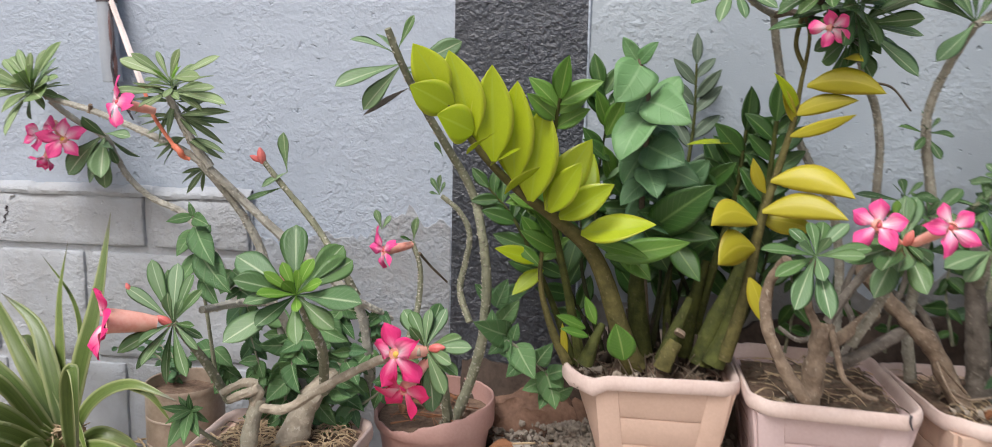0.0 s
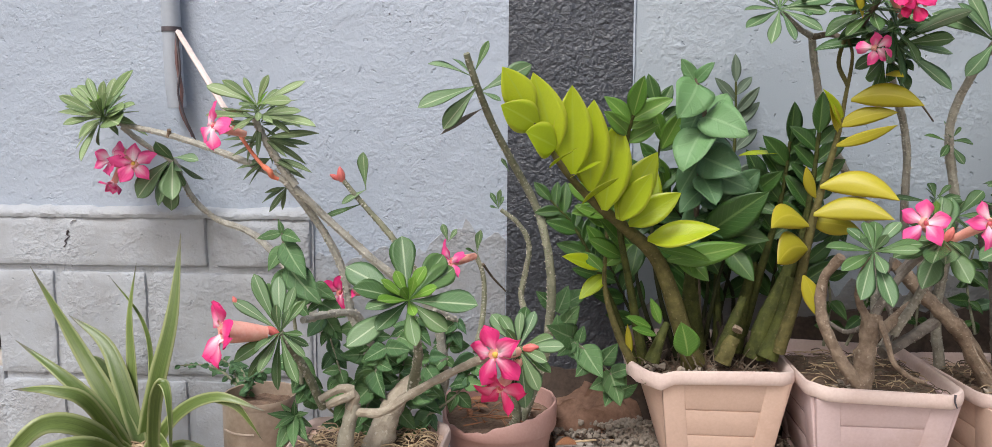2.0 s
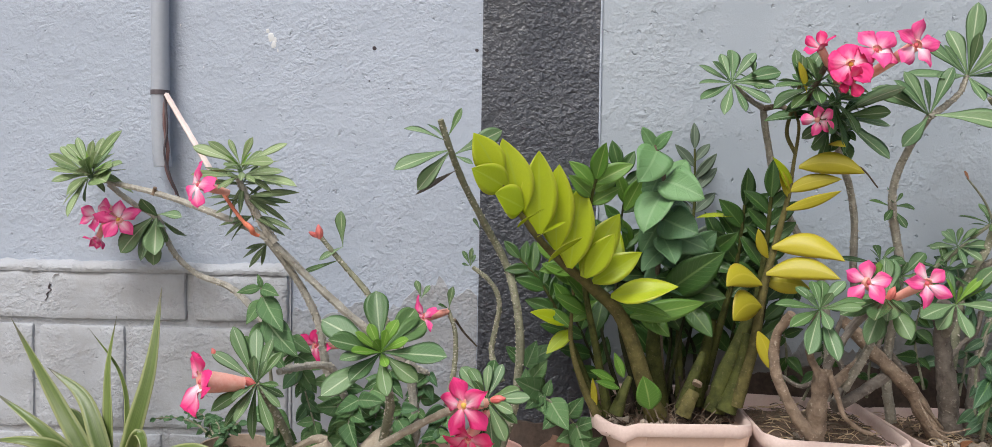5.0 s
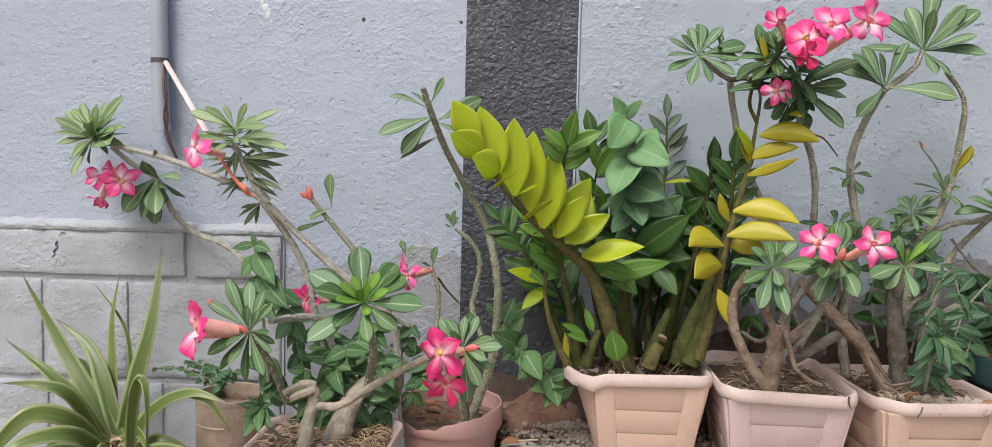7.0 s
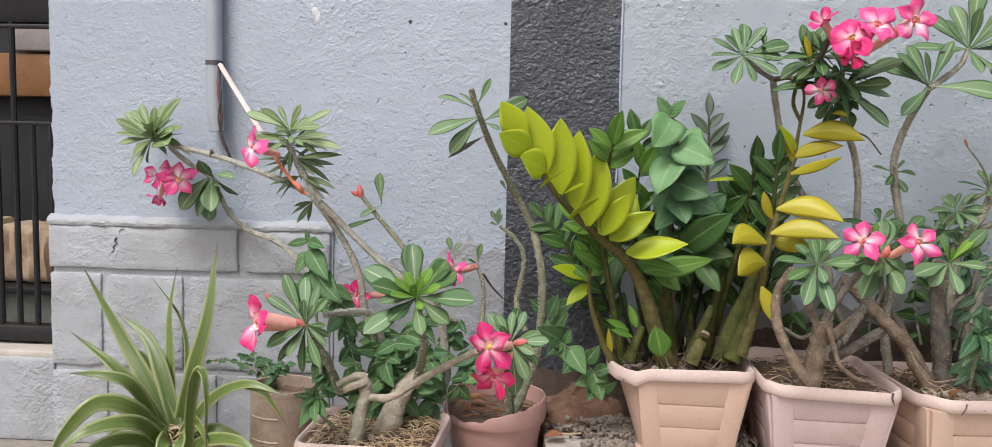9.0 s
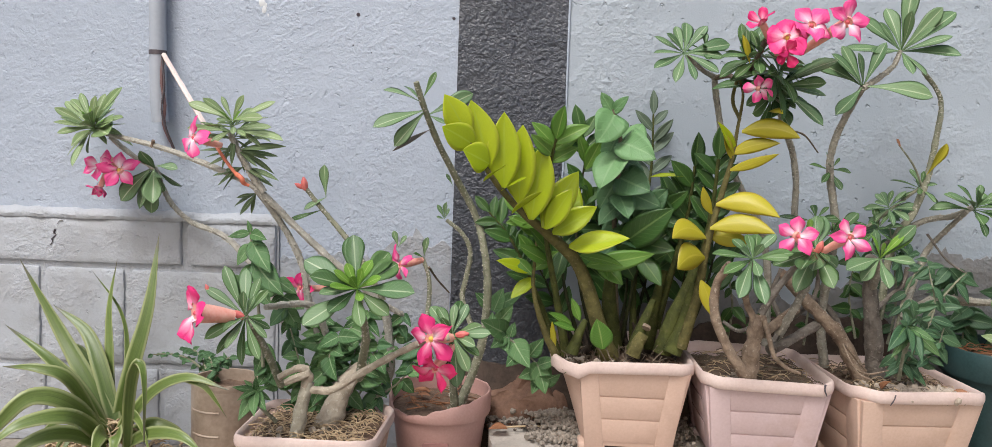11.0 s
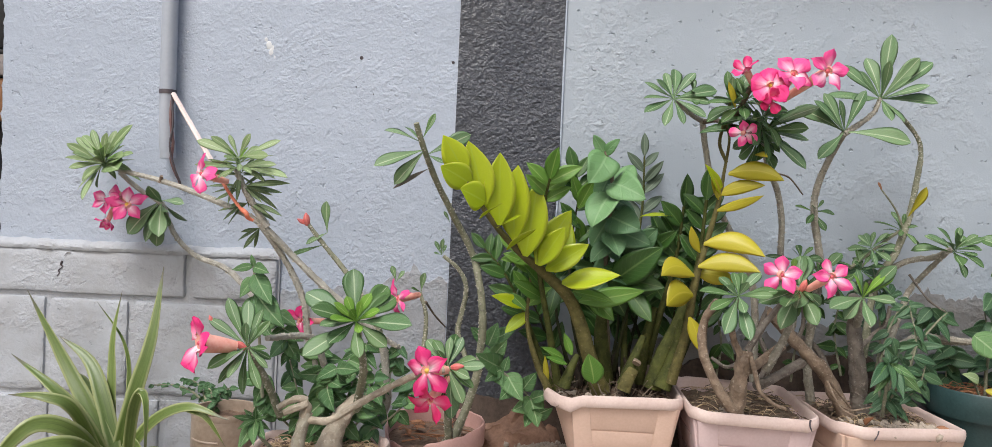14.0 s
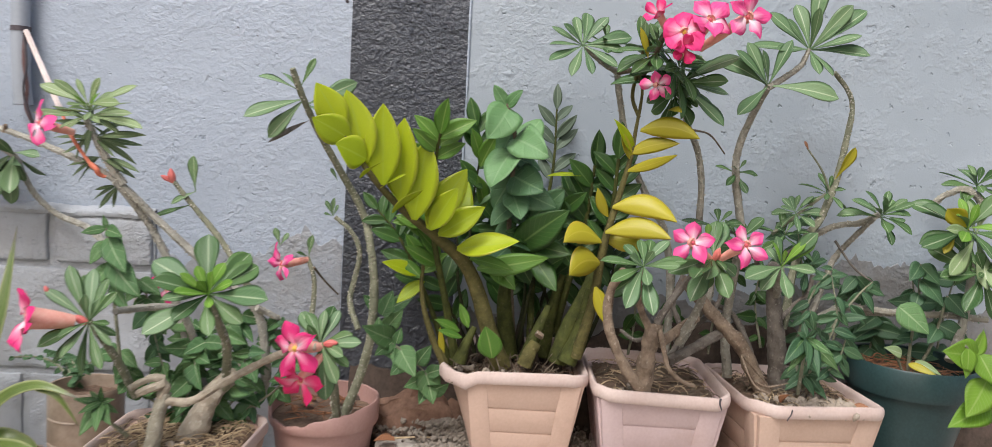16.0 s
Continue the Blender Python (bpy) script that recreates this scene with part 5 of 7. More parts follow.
# ---- desert rose in the round pot ----
ROSE_B = thing("desert_rose", (0.488, -0.10, 0.115), "slender upright desert rose with a bare scarred stem", "plant", "desert roses")
stem(ROSE_B, [(0.498, -0.118, 0.09), (0.520, -0.120, 0.107), (0.530, -0.120, 0.136), (0.550, -0.125, 0.195), (0.562, -0.130, 0.253), (0.565, -0.135, 0.332), (0.556, -0.130, 0.397), (0.538, -0.110, 0.452), (0.504, -0.130, 0.515), (0.477, -0.160, 0.568), (0.457, -0.200, 0.621), (0.444, -0.220, 0.662)], 0.0088, 0.0046, BARKGREEN, "trunk", 0.14, 9)
stem(ROSE_B, [(0.488, -0.14, 0.09), (0.514, -0.150, 0.122), (0.514, -0.160, 0.158), (0.513, -0.200, 0.212), (0.518, -0.300, 0.274), (0.518, -0.340, 0.291)], 0.0085, 0.0055, BARKGREEN, "branch", 0.14)
stem(ROSE_B, [(0.538, -0.100, 0.256), (0.520, -0.080, 0.297), (0.526, -0.070, 0.339), (0.531, -0.067, 0.379), (0.515, -0.060, 0.412), (0.486, -0.050, 0.433)], 0.0052, 0.0036, BARKGREEN, "branch", 0.2)
sprig(ROSE_B, (0.482, -0.050, 0.435), [(0.470, -0.050, 0.462), (0.482, -0.060, 0.468), (0.468, -0.060, 0.440), (0.491, -0.045, 0.454)], 0.3, L_ADENPALE)
sprig(ROSE_B, (0.451, -0.205, 0.633), [(0.387, -0.200, 0.650), (0.423, -0.190, 0.659)], 0.33, L_ADENPALE, face=UP)
sprig(ROSE_B, (0.459, -0.200, 0.621), [(0.382, -0.240, 0.585), (0.413, -0.220, 0.559)], 0.3, L_ADENPALE)
leaf(ROSE_B, (0.464, -0.190, 0.590), (0.406, -0.200, 0.552), 0.12, BARKDULL, BARKDULL, "narrow", label="withered brown leaf")
sprig(ROSE_B, (0.453, -0.205, 0.637), [(0.477, -0.200, 0.680)], 0.24, L_ADEN)
sprig(ROSE_B, (0.461, -0.195, 0.613), [(0.533, -0.180, 0.650), (0.491, -0.200, 0.600)], 0.3, L_ADENPALE)
sprig(ROSE_B, (0.500, -0.130, 0.499), [(0.490, -0.130, 0.520)], 0.3, L_ADEN)
DC = (0.520, -0.345, 0.295)
sprig(ROSE_B, DC, [(0.519, -0.330, 0.338), (0.544, -0.320, 0.335), (0.499, -0.310, 0.330), (0.563, -0.350, 0.311), (0.576, -0.360, 0.303), (0.505, -0.360, 0.324), (0.559, -0.360, 0.267), (0.546, -0.360, 0.245), (0.535, -0.340, 0.217), (0.513, -0.340, 0.231), (0.531, -0.300, 0.338)], 0.34, L_ADEN)
sprig(ROSE_B, DC, [(0.556, -0.370, 0.288), (0.483, -0.300, 0.326)], 0.32, L_ADENPALE)
flower(ROSE_B, (0.492, -0.375, 0.295), (-0.35, -0.93, 0.05), 0.080, (0.522, -0.340, 0.290), seed=9, open_by=72, turn=0.45, wide=0.36, shape="petal_point", heart=HEART)
flower(ROSE_B, (0.498, -0.360, 0.248), (-0.35, -0.75, -0.5), 0.072, (0.523, -0.340, 0.280), P_DEEP, 50, seed=10, wide=0.36, shape="petal_point")
bud(ROSE_B, (0.526, -0.350, 0.296), (0.9, -0.3, 0.2), 0.02)

# ---- zz plant in the chipped planter ----
ZZ = thing("zz_plant", (0.789, -0.135, 0.205), "zz plant with lime-green and dark green glossy fronds", "plant", "zz plants")
stem(ZZ, [(0.771, -0.170, 0.227), (0.758, -0.180, 0.258), (0.715, -0.190, 0.375), (0.664, -0.205, 0.427), (0.620, -0.240, 0.464), (0.583, -0.270, 0.502), (0.547, -0.295, 0.551), (0.525, -0.305, 0.587)], 0.0185, 0.0034, ZZSTEMBROWN, "frond_stem", 0.06, 10, power=2.0)
for base, tip, ratio, face in (
    ((0.531, -0.300, 0.579), (0.500, -0.315, 0.642), 0.56, FRONT),
    ((0.562, -0.285, 0.535), (0.539, -0.295, 0.636), 0.46, FRONT),
    ((0.586, -0.275, 0.506), (0.582, -0.285, 0.620), 0.42, FRONT),
    ((0.611, -0.260, 0.483), (0.600, -0.270, 0.602), 0.40, FRONT),
    ((0.630, -0.250, 0.457), (0.643, -0.260, 0.576), 0.42, FRONT),
    ((0.650, -0.235, 0.443), (0.696, -0.220, 0.538), 0.42, FRONT),
    ((0.680, -0.215, 0.430), (0.712, -0.180, 0.512), 0.40, FRONT),
    ((0.542, -0.300, 0.566), (0.496, -0.325, 0.596), 0.66, FRONT),
    ((0.563, -0.290, 0.541), (0.525, -0.320, 0.561), 0.85, FRONT),
    ((0.556, -0.290, 0.515), (0.589, -0.320, 0.542), 0.30, UP),
    ((0.583, -0.280, 0.502), (0.618, -0.310, 0.524), 0.32, UP),
    ((0.600, -0.265, 0.467), (0.644, -0.300, 0.505), 0.32, UP),
    ((0.653, -0.240, 0.443), (0.691, -0.260, 0.508), 0.44, MIXED),
    ((0.665, -0.230, 0.435), (0.734, -0.250, 0.476), 0.42, MIXED),
    ((0.693, -0.215, 0.414), (0.784, -0.250, 0.429), 0.42, MIXED),
):
    leaf(ZZ, base, tip, ratio * 1.08, L_ZZ, L_ZZ, "zz", face, 0.13, 0.08)
for base, tip, ratio, top in (
    ((0.713, -0.200, 0.398), (0.782, -0.220, 0.390), 0.32, L_ZZMID),
    ((0.725, -0.190, 0.381), (0.835, -0.200, 0.396), 0.30, L_ZZMID),
    ((0.753, -0.170, 0.396), (0.763, -0.190, 0.362), 0.6, L_ZZMID),
    ((0.638, -0.150, 0.362), (0.578, -0.170, 0.377), 0.42, L_ZZ),
    ((0.644, -0.150, 0.351), (0.601, -0.170, 0.320), 0.45, L_ZZ),
    ((0.704, -0.200, 0.286), (0.665, -0.220, 0.304), 0.4, L_ZZMID),
    ((0.717, -0.200, 0.292), (0.699, -0.200, 0.328), 0.42, L_ZZMID),
    ((0.708, -0.220, 0.281), (0.672, -0.240, 0.293), 0.35, L_ZZMID),
    ((0.755, -0.210, 0.249), (0.745, -0.220, 0.301), 0.7, L_ZZMID),
    ((0.680, -0.170, 0.235), (0.673, -0.180, 0.286), 0.2, L_YELLOW),
):
    leaf(ZZ, base, tip, ratio, top, top, "zz", MIXED, 0.2, 0.06)


def frond(plant, line, r0, pairs, size, top, seed, start=0.35, material=None, ratio=0.46, shape="zz", up=0.75):
    """A zz frond: a fleshy stem with leaflets to both sides along its upper part and one at the end."""
    r = random.Random(seed)
    # thin back stems take the copy with shade in its colour
    stem(plant, line, r0 * 0.95, r0 * 0.22, material or (ZZSTEM if r0 > 0.006 else ZZSTEMSHADE), "frond_stem", 0.06, 8, power=1.7)
    path = spline(line, 10)
    for k in range(pairs * 2 + 1):
        s = start + (1 - start) * (k / (pairs * 2))
        q = path[min(int(s * (len(path) - 1)), len(path) - 1)]
        p = path[max(int(s * (len(path) - 1)) - 2, 0)]
        along = (q - p).normalized()
        across = along.cross(Vector((0.1, -1, 0.2))).normalized() * (1 if k % 2 else -1)
        way = along * up + across * r.uniform(0.55, 0.9) + Vector((0, r.uniform(-0.35, 0.25), 0))
        if k == pairs * 2:
            way = along
        me = leaf_mesh(shape, top, top, 0.22, r.choice((0.05, 0.1, 0.16)), aspect=ratio)
        size_k = size * r.uniform(0.8, 1.1) * (1 - 0.25 * max(0, s - 0.7))
        put("leaf", me, plant, aim(q, way, Vector((r.uniform(-0.3, 0.3), -1, 0.35)), size_k * ratio, size_k))


frond(ZZ, [(0.701, -0.160, 0.223), (0.680, -0.170, 0.322), (0.653, -0.200, 0.452), (0.657, -0.250, 0.547), (0.662, -0.270, 0.582)], 0.009, 3, 0.058, L_ZZMID, 21, 0.72)
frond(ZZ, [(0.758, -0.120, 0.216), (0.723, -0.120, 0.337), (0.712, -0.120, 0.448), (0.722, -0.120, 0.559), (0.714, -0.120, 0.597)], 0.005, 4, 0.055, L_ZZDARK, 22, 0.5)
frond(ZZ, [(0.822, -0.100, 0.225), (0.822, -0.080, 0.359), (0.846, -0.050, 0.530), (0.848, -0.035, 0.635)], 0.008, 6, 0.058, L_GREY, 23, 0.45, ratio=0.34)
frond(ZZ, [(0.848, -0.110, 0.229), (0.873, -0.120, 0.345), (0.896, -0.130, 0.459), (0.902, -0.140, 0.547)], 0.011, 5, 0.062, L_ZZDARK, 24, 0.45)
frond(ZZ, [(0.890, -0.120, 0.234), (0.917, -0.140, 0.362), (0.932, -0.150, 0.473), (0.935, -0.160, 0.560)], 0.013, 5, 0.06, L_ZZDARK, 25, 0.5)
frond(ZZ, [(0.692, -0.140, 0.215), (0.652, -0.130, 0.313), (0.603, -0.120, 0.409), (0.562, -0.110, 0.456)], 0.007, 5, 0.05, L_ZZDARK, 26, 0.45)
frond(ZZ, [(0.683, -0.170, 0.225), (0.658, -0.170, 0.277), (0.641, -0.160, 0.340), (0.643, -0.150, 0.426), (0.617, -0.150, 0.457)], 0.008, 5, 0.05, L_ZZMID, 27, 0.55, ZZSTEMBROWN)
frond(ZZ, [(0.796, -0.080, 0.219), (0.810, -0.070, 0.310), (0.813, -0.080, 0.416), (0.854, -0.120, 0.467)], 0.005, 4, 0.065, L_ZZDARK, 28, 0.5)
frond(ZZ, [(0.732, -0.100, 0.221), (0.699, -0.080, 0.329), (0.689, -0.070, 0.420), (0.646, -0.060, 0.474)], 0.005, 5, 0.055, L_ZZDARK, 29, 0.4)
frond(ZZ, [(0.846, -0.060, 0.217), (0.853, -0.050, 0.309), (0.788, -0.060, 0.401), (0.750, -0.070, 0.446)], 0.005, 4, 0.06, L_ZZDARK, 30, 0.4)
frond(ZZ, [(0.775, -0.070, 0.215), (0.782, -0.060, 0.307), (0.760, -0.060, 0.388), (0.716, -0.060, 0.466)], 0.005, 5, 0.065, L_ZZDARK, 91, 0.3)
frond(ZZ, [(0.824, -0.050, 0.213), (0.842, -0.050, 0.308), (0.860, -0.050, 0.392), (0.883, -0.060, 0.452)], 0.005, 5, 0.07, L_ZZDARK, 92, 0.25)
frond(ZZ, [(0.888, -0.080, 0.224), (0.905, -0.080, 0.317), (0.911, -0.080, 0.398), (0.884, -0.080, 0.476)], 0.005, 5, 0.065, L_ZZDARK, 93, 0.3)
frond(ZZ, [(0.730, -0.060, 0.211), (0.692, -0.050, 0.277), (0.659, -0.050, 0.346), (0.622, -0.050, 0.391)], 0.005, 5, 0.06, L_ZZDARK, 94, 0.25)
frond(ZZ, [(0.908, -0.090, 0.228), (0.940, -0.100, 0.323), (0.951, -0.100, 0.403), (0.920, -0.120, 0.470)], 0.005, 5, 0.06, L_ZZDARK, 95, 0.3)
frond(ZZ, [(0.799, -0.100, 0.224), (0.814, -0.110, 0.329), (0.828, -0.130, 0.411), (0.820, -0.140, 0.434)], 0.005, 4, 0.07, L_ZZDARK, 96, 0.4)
for line, r in (
    ([(0.705, -0.210, 0.241), (0.714, -0.210, 0.268), (0.726, -0.200, 0.293)], 0.011),
    ([(0.809, -0.180, 0.239), (0.824, -0.170, 0.281), (0.842, -0.160, 0.323)], 0.013),
    ([(0.861, -0.160, 0.234), (0.874, -0.160, 0.287), (0.900, -0.155, 0.347), (0.917, -0.150, 0.402)], 0.017),
    ([(0.873, -0.180, 0.239), (0.892, -0.175, 0.291), (0.905, -0.170, 0.355)], 0.016),
    ([(0.785, -0.120, 0.228), (0.774, -0.120, 0.318), (0.777, -0.120, 0.374)], 0.017),
    ([(0.839, -0.130, 0.234), (0.851, -0.130, 0.313), (0.866, -0.120, 0.367)], 0.013),
):
    stem(ZZ, line, r, r * 0.42, ZZSTEM, "swollen_stalk", 0.06, 9)
stem(ZZ, [(0.805, -0.200, 0.237), (0.812, -0.199, 0.255), (0.822, -0.194, 0.272)], 0.0125, 0.0085, ZZSTEMBROWN, "cut_stub", 0.15, 9)
part("cut_end", tube([(0.825, -0.194, 0.282), (0.827, -0.192, 0.285), (0.828, -0.192, 0.287)], 0.0080, 0.0064, 9, 3, 0.3), BARKTAN, ZZ, "dry brown cut face")
# dead sheaths crowded round the living stalks, near-black to paint the gaps' shade
r = random.Random(77)
for k in range(34):
    q = Vector((0.789 + r.uniform(-0.085, 0.092), -0.115 + r.uniform(-0.045, 0.055), 0.2))
    lean = Vector((r.uniform(-0.02, 0.02), r.uniform(-0.012, 0.012), r.uniform(0.03, 0.085)))
    part("dead_sheath", tube([q, q + lean * 0.5 + Vector((r.uniform(-0.004, 0.004), 0, 0)), q + lean], r.uniform(0.006, 0.011), 0.0022, 6, 3, 0.4, k), SHEATHSHADE, ZZ, "dried stalk sheath, coloured near-black for the shade between stalks")
# dark dead stalk bases
bm = bmesh.new()
r = random.Random(5)
for k in range(95):
    c = Vector((0.789 + r.uniform(-0.085, 0.09), -0.15 + r.uniform(-0.06, 0.05), 0.205))
    tube([c, c + Vector((r.uniform(-0.012, 0.012), r.uniform(-0.012, 0.006), r.uniform(0.008, 0.022))), c + Vector((r.uniform(-0.03, 0.03), r.uniform(-0.02, 0.01), r.uniform(0.0, 0.05)))], 0.0019, 0.0008, 4, 3, bm=bm)
tagged(part("root_tangle", bm, TWIG, ZZ), "dark dried roots and stalk ends", kind="stuff")

for base, tip, ratio, top in (
    ((0.668, -0.165, 0.395), (0.628, -0.190, 0.436), 0.46, L_ZZMID), ((0.664, -0.165, 0.380), (0.612, -0.185, 0.405), 0.44, L_ZZMID),
    ((0.690, -0.150, 0.400), (0.676, -0.175, 0.350), 0.5, L_ZZDARK), ((0.655, -0.170, 0.440), (0.607, -0.200, 0.462), 0.42, L_ZZMID),
    ((0.800, -0.150, 0.420), (0.868, -0.180, 0.405), 0.46, L_ZZDARK), ((0.812, -0.150, 0.400), (0.850, -0.180, 0.350), 0.5, L_ZZDARK),
    ((0.742, -0.150, 0.390), (0.790, -0.180, 0.352), 0.5, L_ZZMID), ((0.725, -0.130, 0.545), (0.702, -0.150, 0.592), 0.44, L_ZZMID),
    ((0.722, -0.130, 0.535), (0.748, -0.150, 0.590), 0.44, L_ZZMID), ((0.728, -0.125, 0.500), (0.690, -0.150, 0.530), 0.44, L_ZZDARK),
    ((0.735, -0.110, 0.470), (0.716, -0.135, 0.520), 0.46, L_ZZMID),
):
    leaf(ZZ, base, tip, ratio, top, top, "zz", MIXED, 0.2, 0.06)

# ---- yellowing frond between the planters ----
YEL = thing("zz_plant", (0.885, -0.17, 0.205), "yellowing zz frond with a brown stem", "plant", "zz plants")
stem(YEL, [(0.886, -0.190, 0.251), (0.904, -0.200, 0.339), (0.911, -0.215, 0.426), (0.930, -0.210, 0.504), (0.943, -0.210, 0.561), (0.947, -0.215, 0.607), (0.951, -0.220, 0.658), (0.944, -0.220, 0.683)], 0.0095, 0.0020, ZZSTEMBROWN, "frond_stem", 0.06, 9, power=1.8)
for base, tip, ratio, arch, face in (
    ((0.952, -0.222, 0.604), (1.033, -0.255, 0.594), 0.36, 0.13, FRONT),
    ((0.940, -0.212, 0.569), (1.010, -0.235, 0.588), 0.30, 0.07, FRONT),
    ((0.938, -0.212, 0.543), (1.006, -0.245, 0.572), 0.20, -0.02, FRONT),
    ((0.920, -0.218, 0.489), (1.010, -0.258, 0.474), 0.36, 0.15, FRONT),
    ((0.911, -0.225, 0.452), (1.002, -0.265, 0.452), 0.34, 0.11, FRONT),
    ((0.914, -0.205, 0.440), (0.980, -0.215, 0.430), 0.45, 0.04, FRONT),
    ((0.907, -0.222, 0.437), (0.844, -0.262, 0.439), 0.50, -0.21, FRONT),
    ((0.907, -0.222, 0.405), (0.857, -0.258, 0.388), 0.70, -0.18, FRONT),
    ((0.914, -0.222, 0.474), (0.892, -0.242, 0.518), 0.30, 0.05, FRONT),
    ((0.901, -0.230, 0.370), (0.919, -0.240, 0.315), 0.40, 0.05, FRONT),
):
    leaf(YEL, base, tip, ratio, L_YELLOW, L_YELLOW, "zz", face, -0.15, 0.10, label="yellowed leaf", arch=-arch)
leaf(YEL, (0.947, -0.210, 0.571), (0.905, -0.240, 0.613), 0.32, L_ZZ, L_YELLOW, "zz", MIXED)
leaf(YEL, (0.945, -0.210, 0.559), (0.916, -0.230, 0.600), 0.25, L_YELLOW, L_YELLOW, "zz", MIXED)

# ---- soft-leaved climber behind the zz plant ----
SOFT = thing("leafy_shrub", (0.795, -0.100, 0.235), "soft grey-green leafy shrub rising through the zz plant", "plant")
stem(SOFT, [(0.796, -0.100, 0.224), (0.782, -0.120, 0.341), (0.773, -0.140, 0.431), (0.772, -0.170, 0.530), (0.770, -0.180, 0.594), (0.756, -0.180, 0.633)], 0.0055, 0.0025, TWIG, "stem", 0.1)
for base, tip, ratio in (
    ((0.756, -0.180, 0.629), (0.728, -0.190, 0.662), 0.55), ((0.757, -0.180, 0.629), (0.780, -0.200, 0.660), 0.5),
    ((0.760, -0.180, 0.627), (0.727, -0.220, 0.568), 0.85), ((0.769, -0.180, 0.581), (0.828, -0.240, 0.553), 0.72),
    ((0.770, -0.180, 0.562), (0.726, -0.220, 0.497), 0.8), ((0.773, -0.170, 0.525), (0.821, -0.220, 0.495), 0.85),
    ((0.773, -0.170, 0.498), (0.792, -0.210, 0.455), 0.8), ((0.774, -0.170, 0.552), (0.823, -0.160, 0.533), 0.8),
    ((0.801, -0.150, 0.455), (0.869, -0.170, 0.512), 0.6), ((0.773, -0.160, 0.476), (0.733, -0.180, 0.444), 0.7),
    ((0.775, -0.150, 0.432), (0.817, -0.170, 0.404), 0.7), ((0.766, -0.160, 0.562), (0.741, -0.130, 0.593), 0.8),
    ((0.782, -0.160, 0.563), (0.811, -0.120, 0.630), 0.6), ((0.774, -0.150, 0.411), (0.732, -0.180, 0.380), 0.6),
):
    leaf(SOFT, base, Vector(base).lerp(Vector(tip), 0.86), ratio, L_MINT if base[2] > 0.555 else L_BROAD, L_BROAD, "round", (rnd.uniform(-0.5, 0.5), -1, rnd.uniform(0.1, 0.7)), 0.12, rnd.choice((0.1, 0.2, 0.3)), 0.04)
for base, tip, ratio in (
    ((0.768, -0.165, 0.590), (0.748, -0.150, 0.545), 0.75), ((0.772, -0.150, 0.545), (0.800, -0.140, 0.500), 0.8), ((0.772, -0.150, 0.520), (0.745, -0.150, 0.470), 0.75),
    ((0.774, -0.140, 0.470), (0.830, -0.150, 0.450), 0.7), ((0.774, -0.140, 0.450), (0.760, -0.150, 0.400), 0.7), ((0.772, -0.160, 0.505), (0.842, -0.185, 0.478), 0.62),
):
    leaf(SOFT, base, tip, ratio, L_BROAD, L_BROAD, "round", (rnd.uniform(-0.4, 0.4), -1, rnd.uniform(0.2, 0.8)), 0.15, 0.25, 0.04)
leaf(SOFT, (0.782, -0.150, 0.409), (0.857, -0.200, 0.484), 0.46, L_ZZDARK, L_ZZDARK, "zz", FRONT)
leaf(SOFT, (0.886, -0.140, 0.530), (0.824, -0.160, 0.527), 0.34, L_ZZ, L_ZZ, "zz", UP)

# ---- desert rose in the dusty pink planter ----
ROSE_C = thing("desert_rose", (1.008, -0.185, 0.195), "desert rose with thick twisted trunk and pink flowers", "plant", "desert roses")
stem(ROSE_C, [(0.978, -0.255, 0.215), (0.980, -0.250, 0.258), (0.986, -0.245, 0.298), (0.990, -0.240, 0.320)], 0.0135, 0.0105, BARKTAN, "trunk", 0.45, 14)
stem(ROSE_C, [(0.976, -0.258, 0.224), (0.954, -0.260, 0.250), (0.931, -0.255, 0.290), (0.919, -0.250, 0.329), (0.921, -0.250, 0.370), (0.933, -0.270, 0.403)], 0.0088, 0.0066, BARKTAN, "branch", 0.25, 10)
stem(ROSE_C, [(0.984, -0.245, 0.311), (0.968, -0.250, 0.342), (0.952, -0.290, 0.378), (0.946, -0.330, 0.413)], 0.006, 0.004, BARKTAN, "branch", 0.15)
stem(ROSE_C, [(0.995, -0.240, 0.321), (1.011, -0.240, 0.352), (1.031, -0.240, 0.382), (1.046, -0.270, 0.417)], 0.0066, 0.005, BARKDULL, "branch", 0.2)
stem(ROSE_C, [(0.997, -0.240, 0.321), (1.001, -0.265, 0.291), (1.008, -0.275, 0.264), (1.031, -0.275, 0.245), (1.050, -0.270, 0.238)], 0.0042, 0.0026, BARKTAN, "bare_root", 0.25)
stem(ROSE_C, [(1.006, -0.220, 0.286), (1.037, -0.200, 0.302), (1.072, -0.180, 0.321)], 0.008, 0.0075, BARKTAN, "cut_branch", 0.2)
stem(ROSE_C, [(1.025, -0.200, 0.256), (1.067, -0.180, 0.269), (1.125, -0.150, 0.293)], 0.009, 0.0075, BARKDULL, "cut_branch", 0.2)
stem(ROSE_C, [(1.043, -0.160, 0.252), (1.074, -0.140, 0.293), (1.110, -0.120, 0.358), (1.090, -0.100, 0.421), (1.086, -0.100, 0.522), (1.074, -0.105, 0.577), (1.048, -0.130, 0.617), (1.018, -0.180, 0.659), (0.999, -0.220, 0.696)], 0.0068, 0.0044, BARK, "branch", 0.15)
stem(ROSE_C, [(1.039, -0.140, 0.247), (1.043, -0.120, 0.354), (1.030, -0.110, 0.442), (0.998, -0.110, 0.496), (0.959, -0.115, 0.571), (0.939, -0.120, 0.647), (0.928, -0.125, 0.699)], 0.0066, 0.0048, BARK, "branch", 0.15)
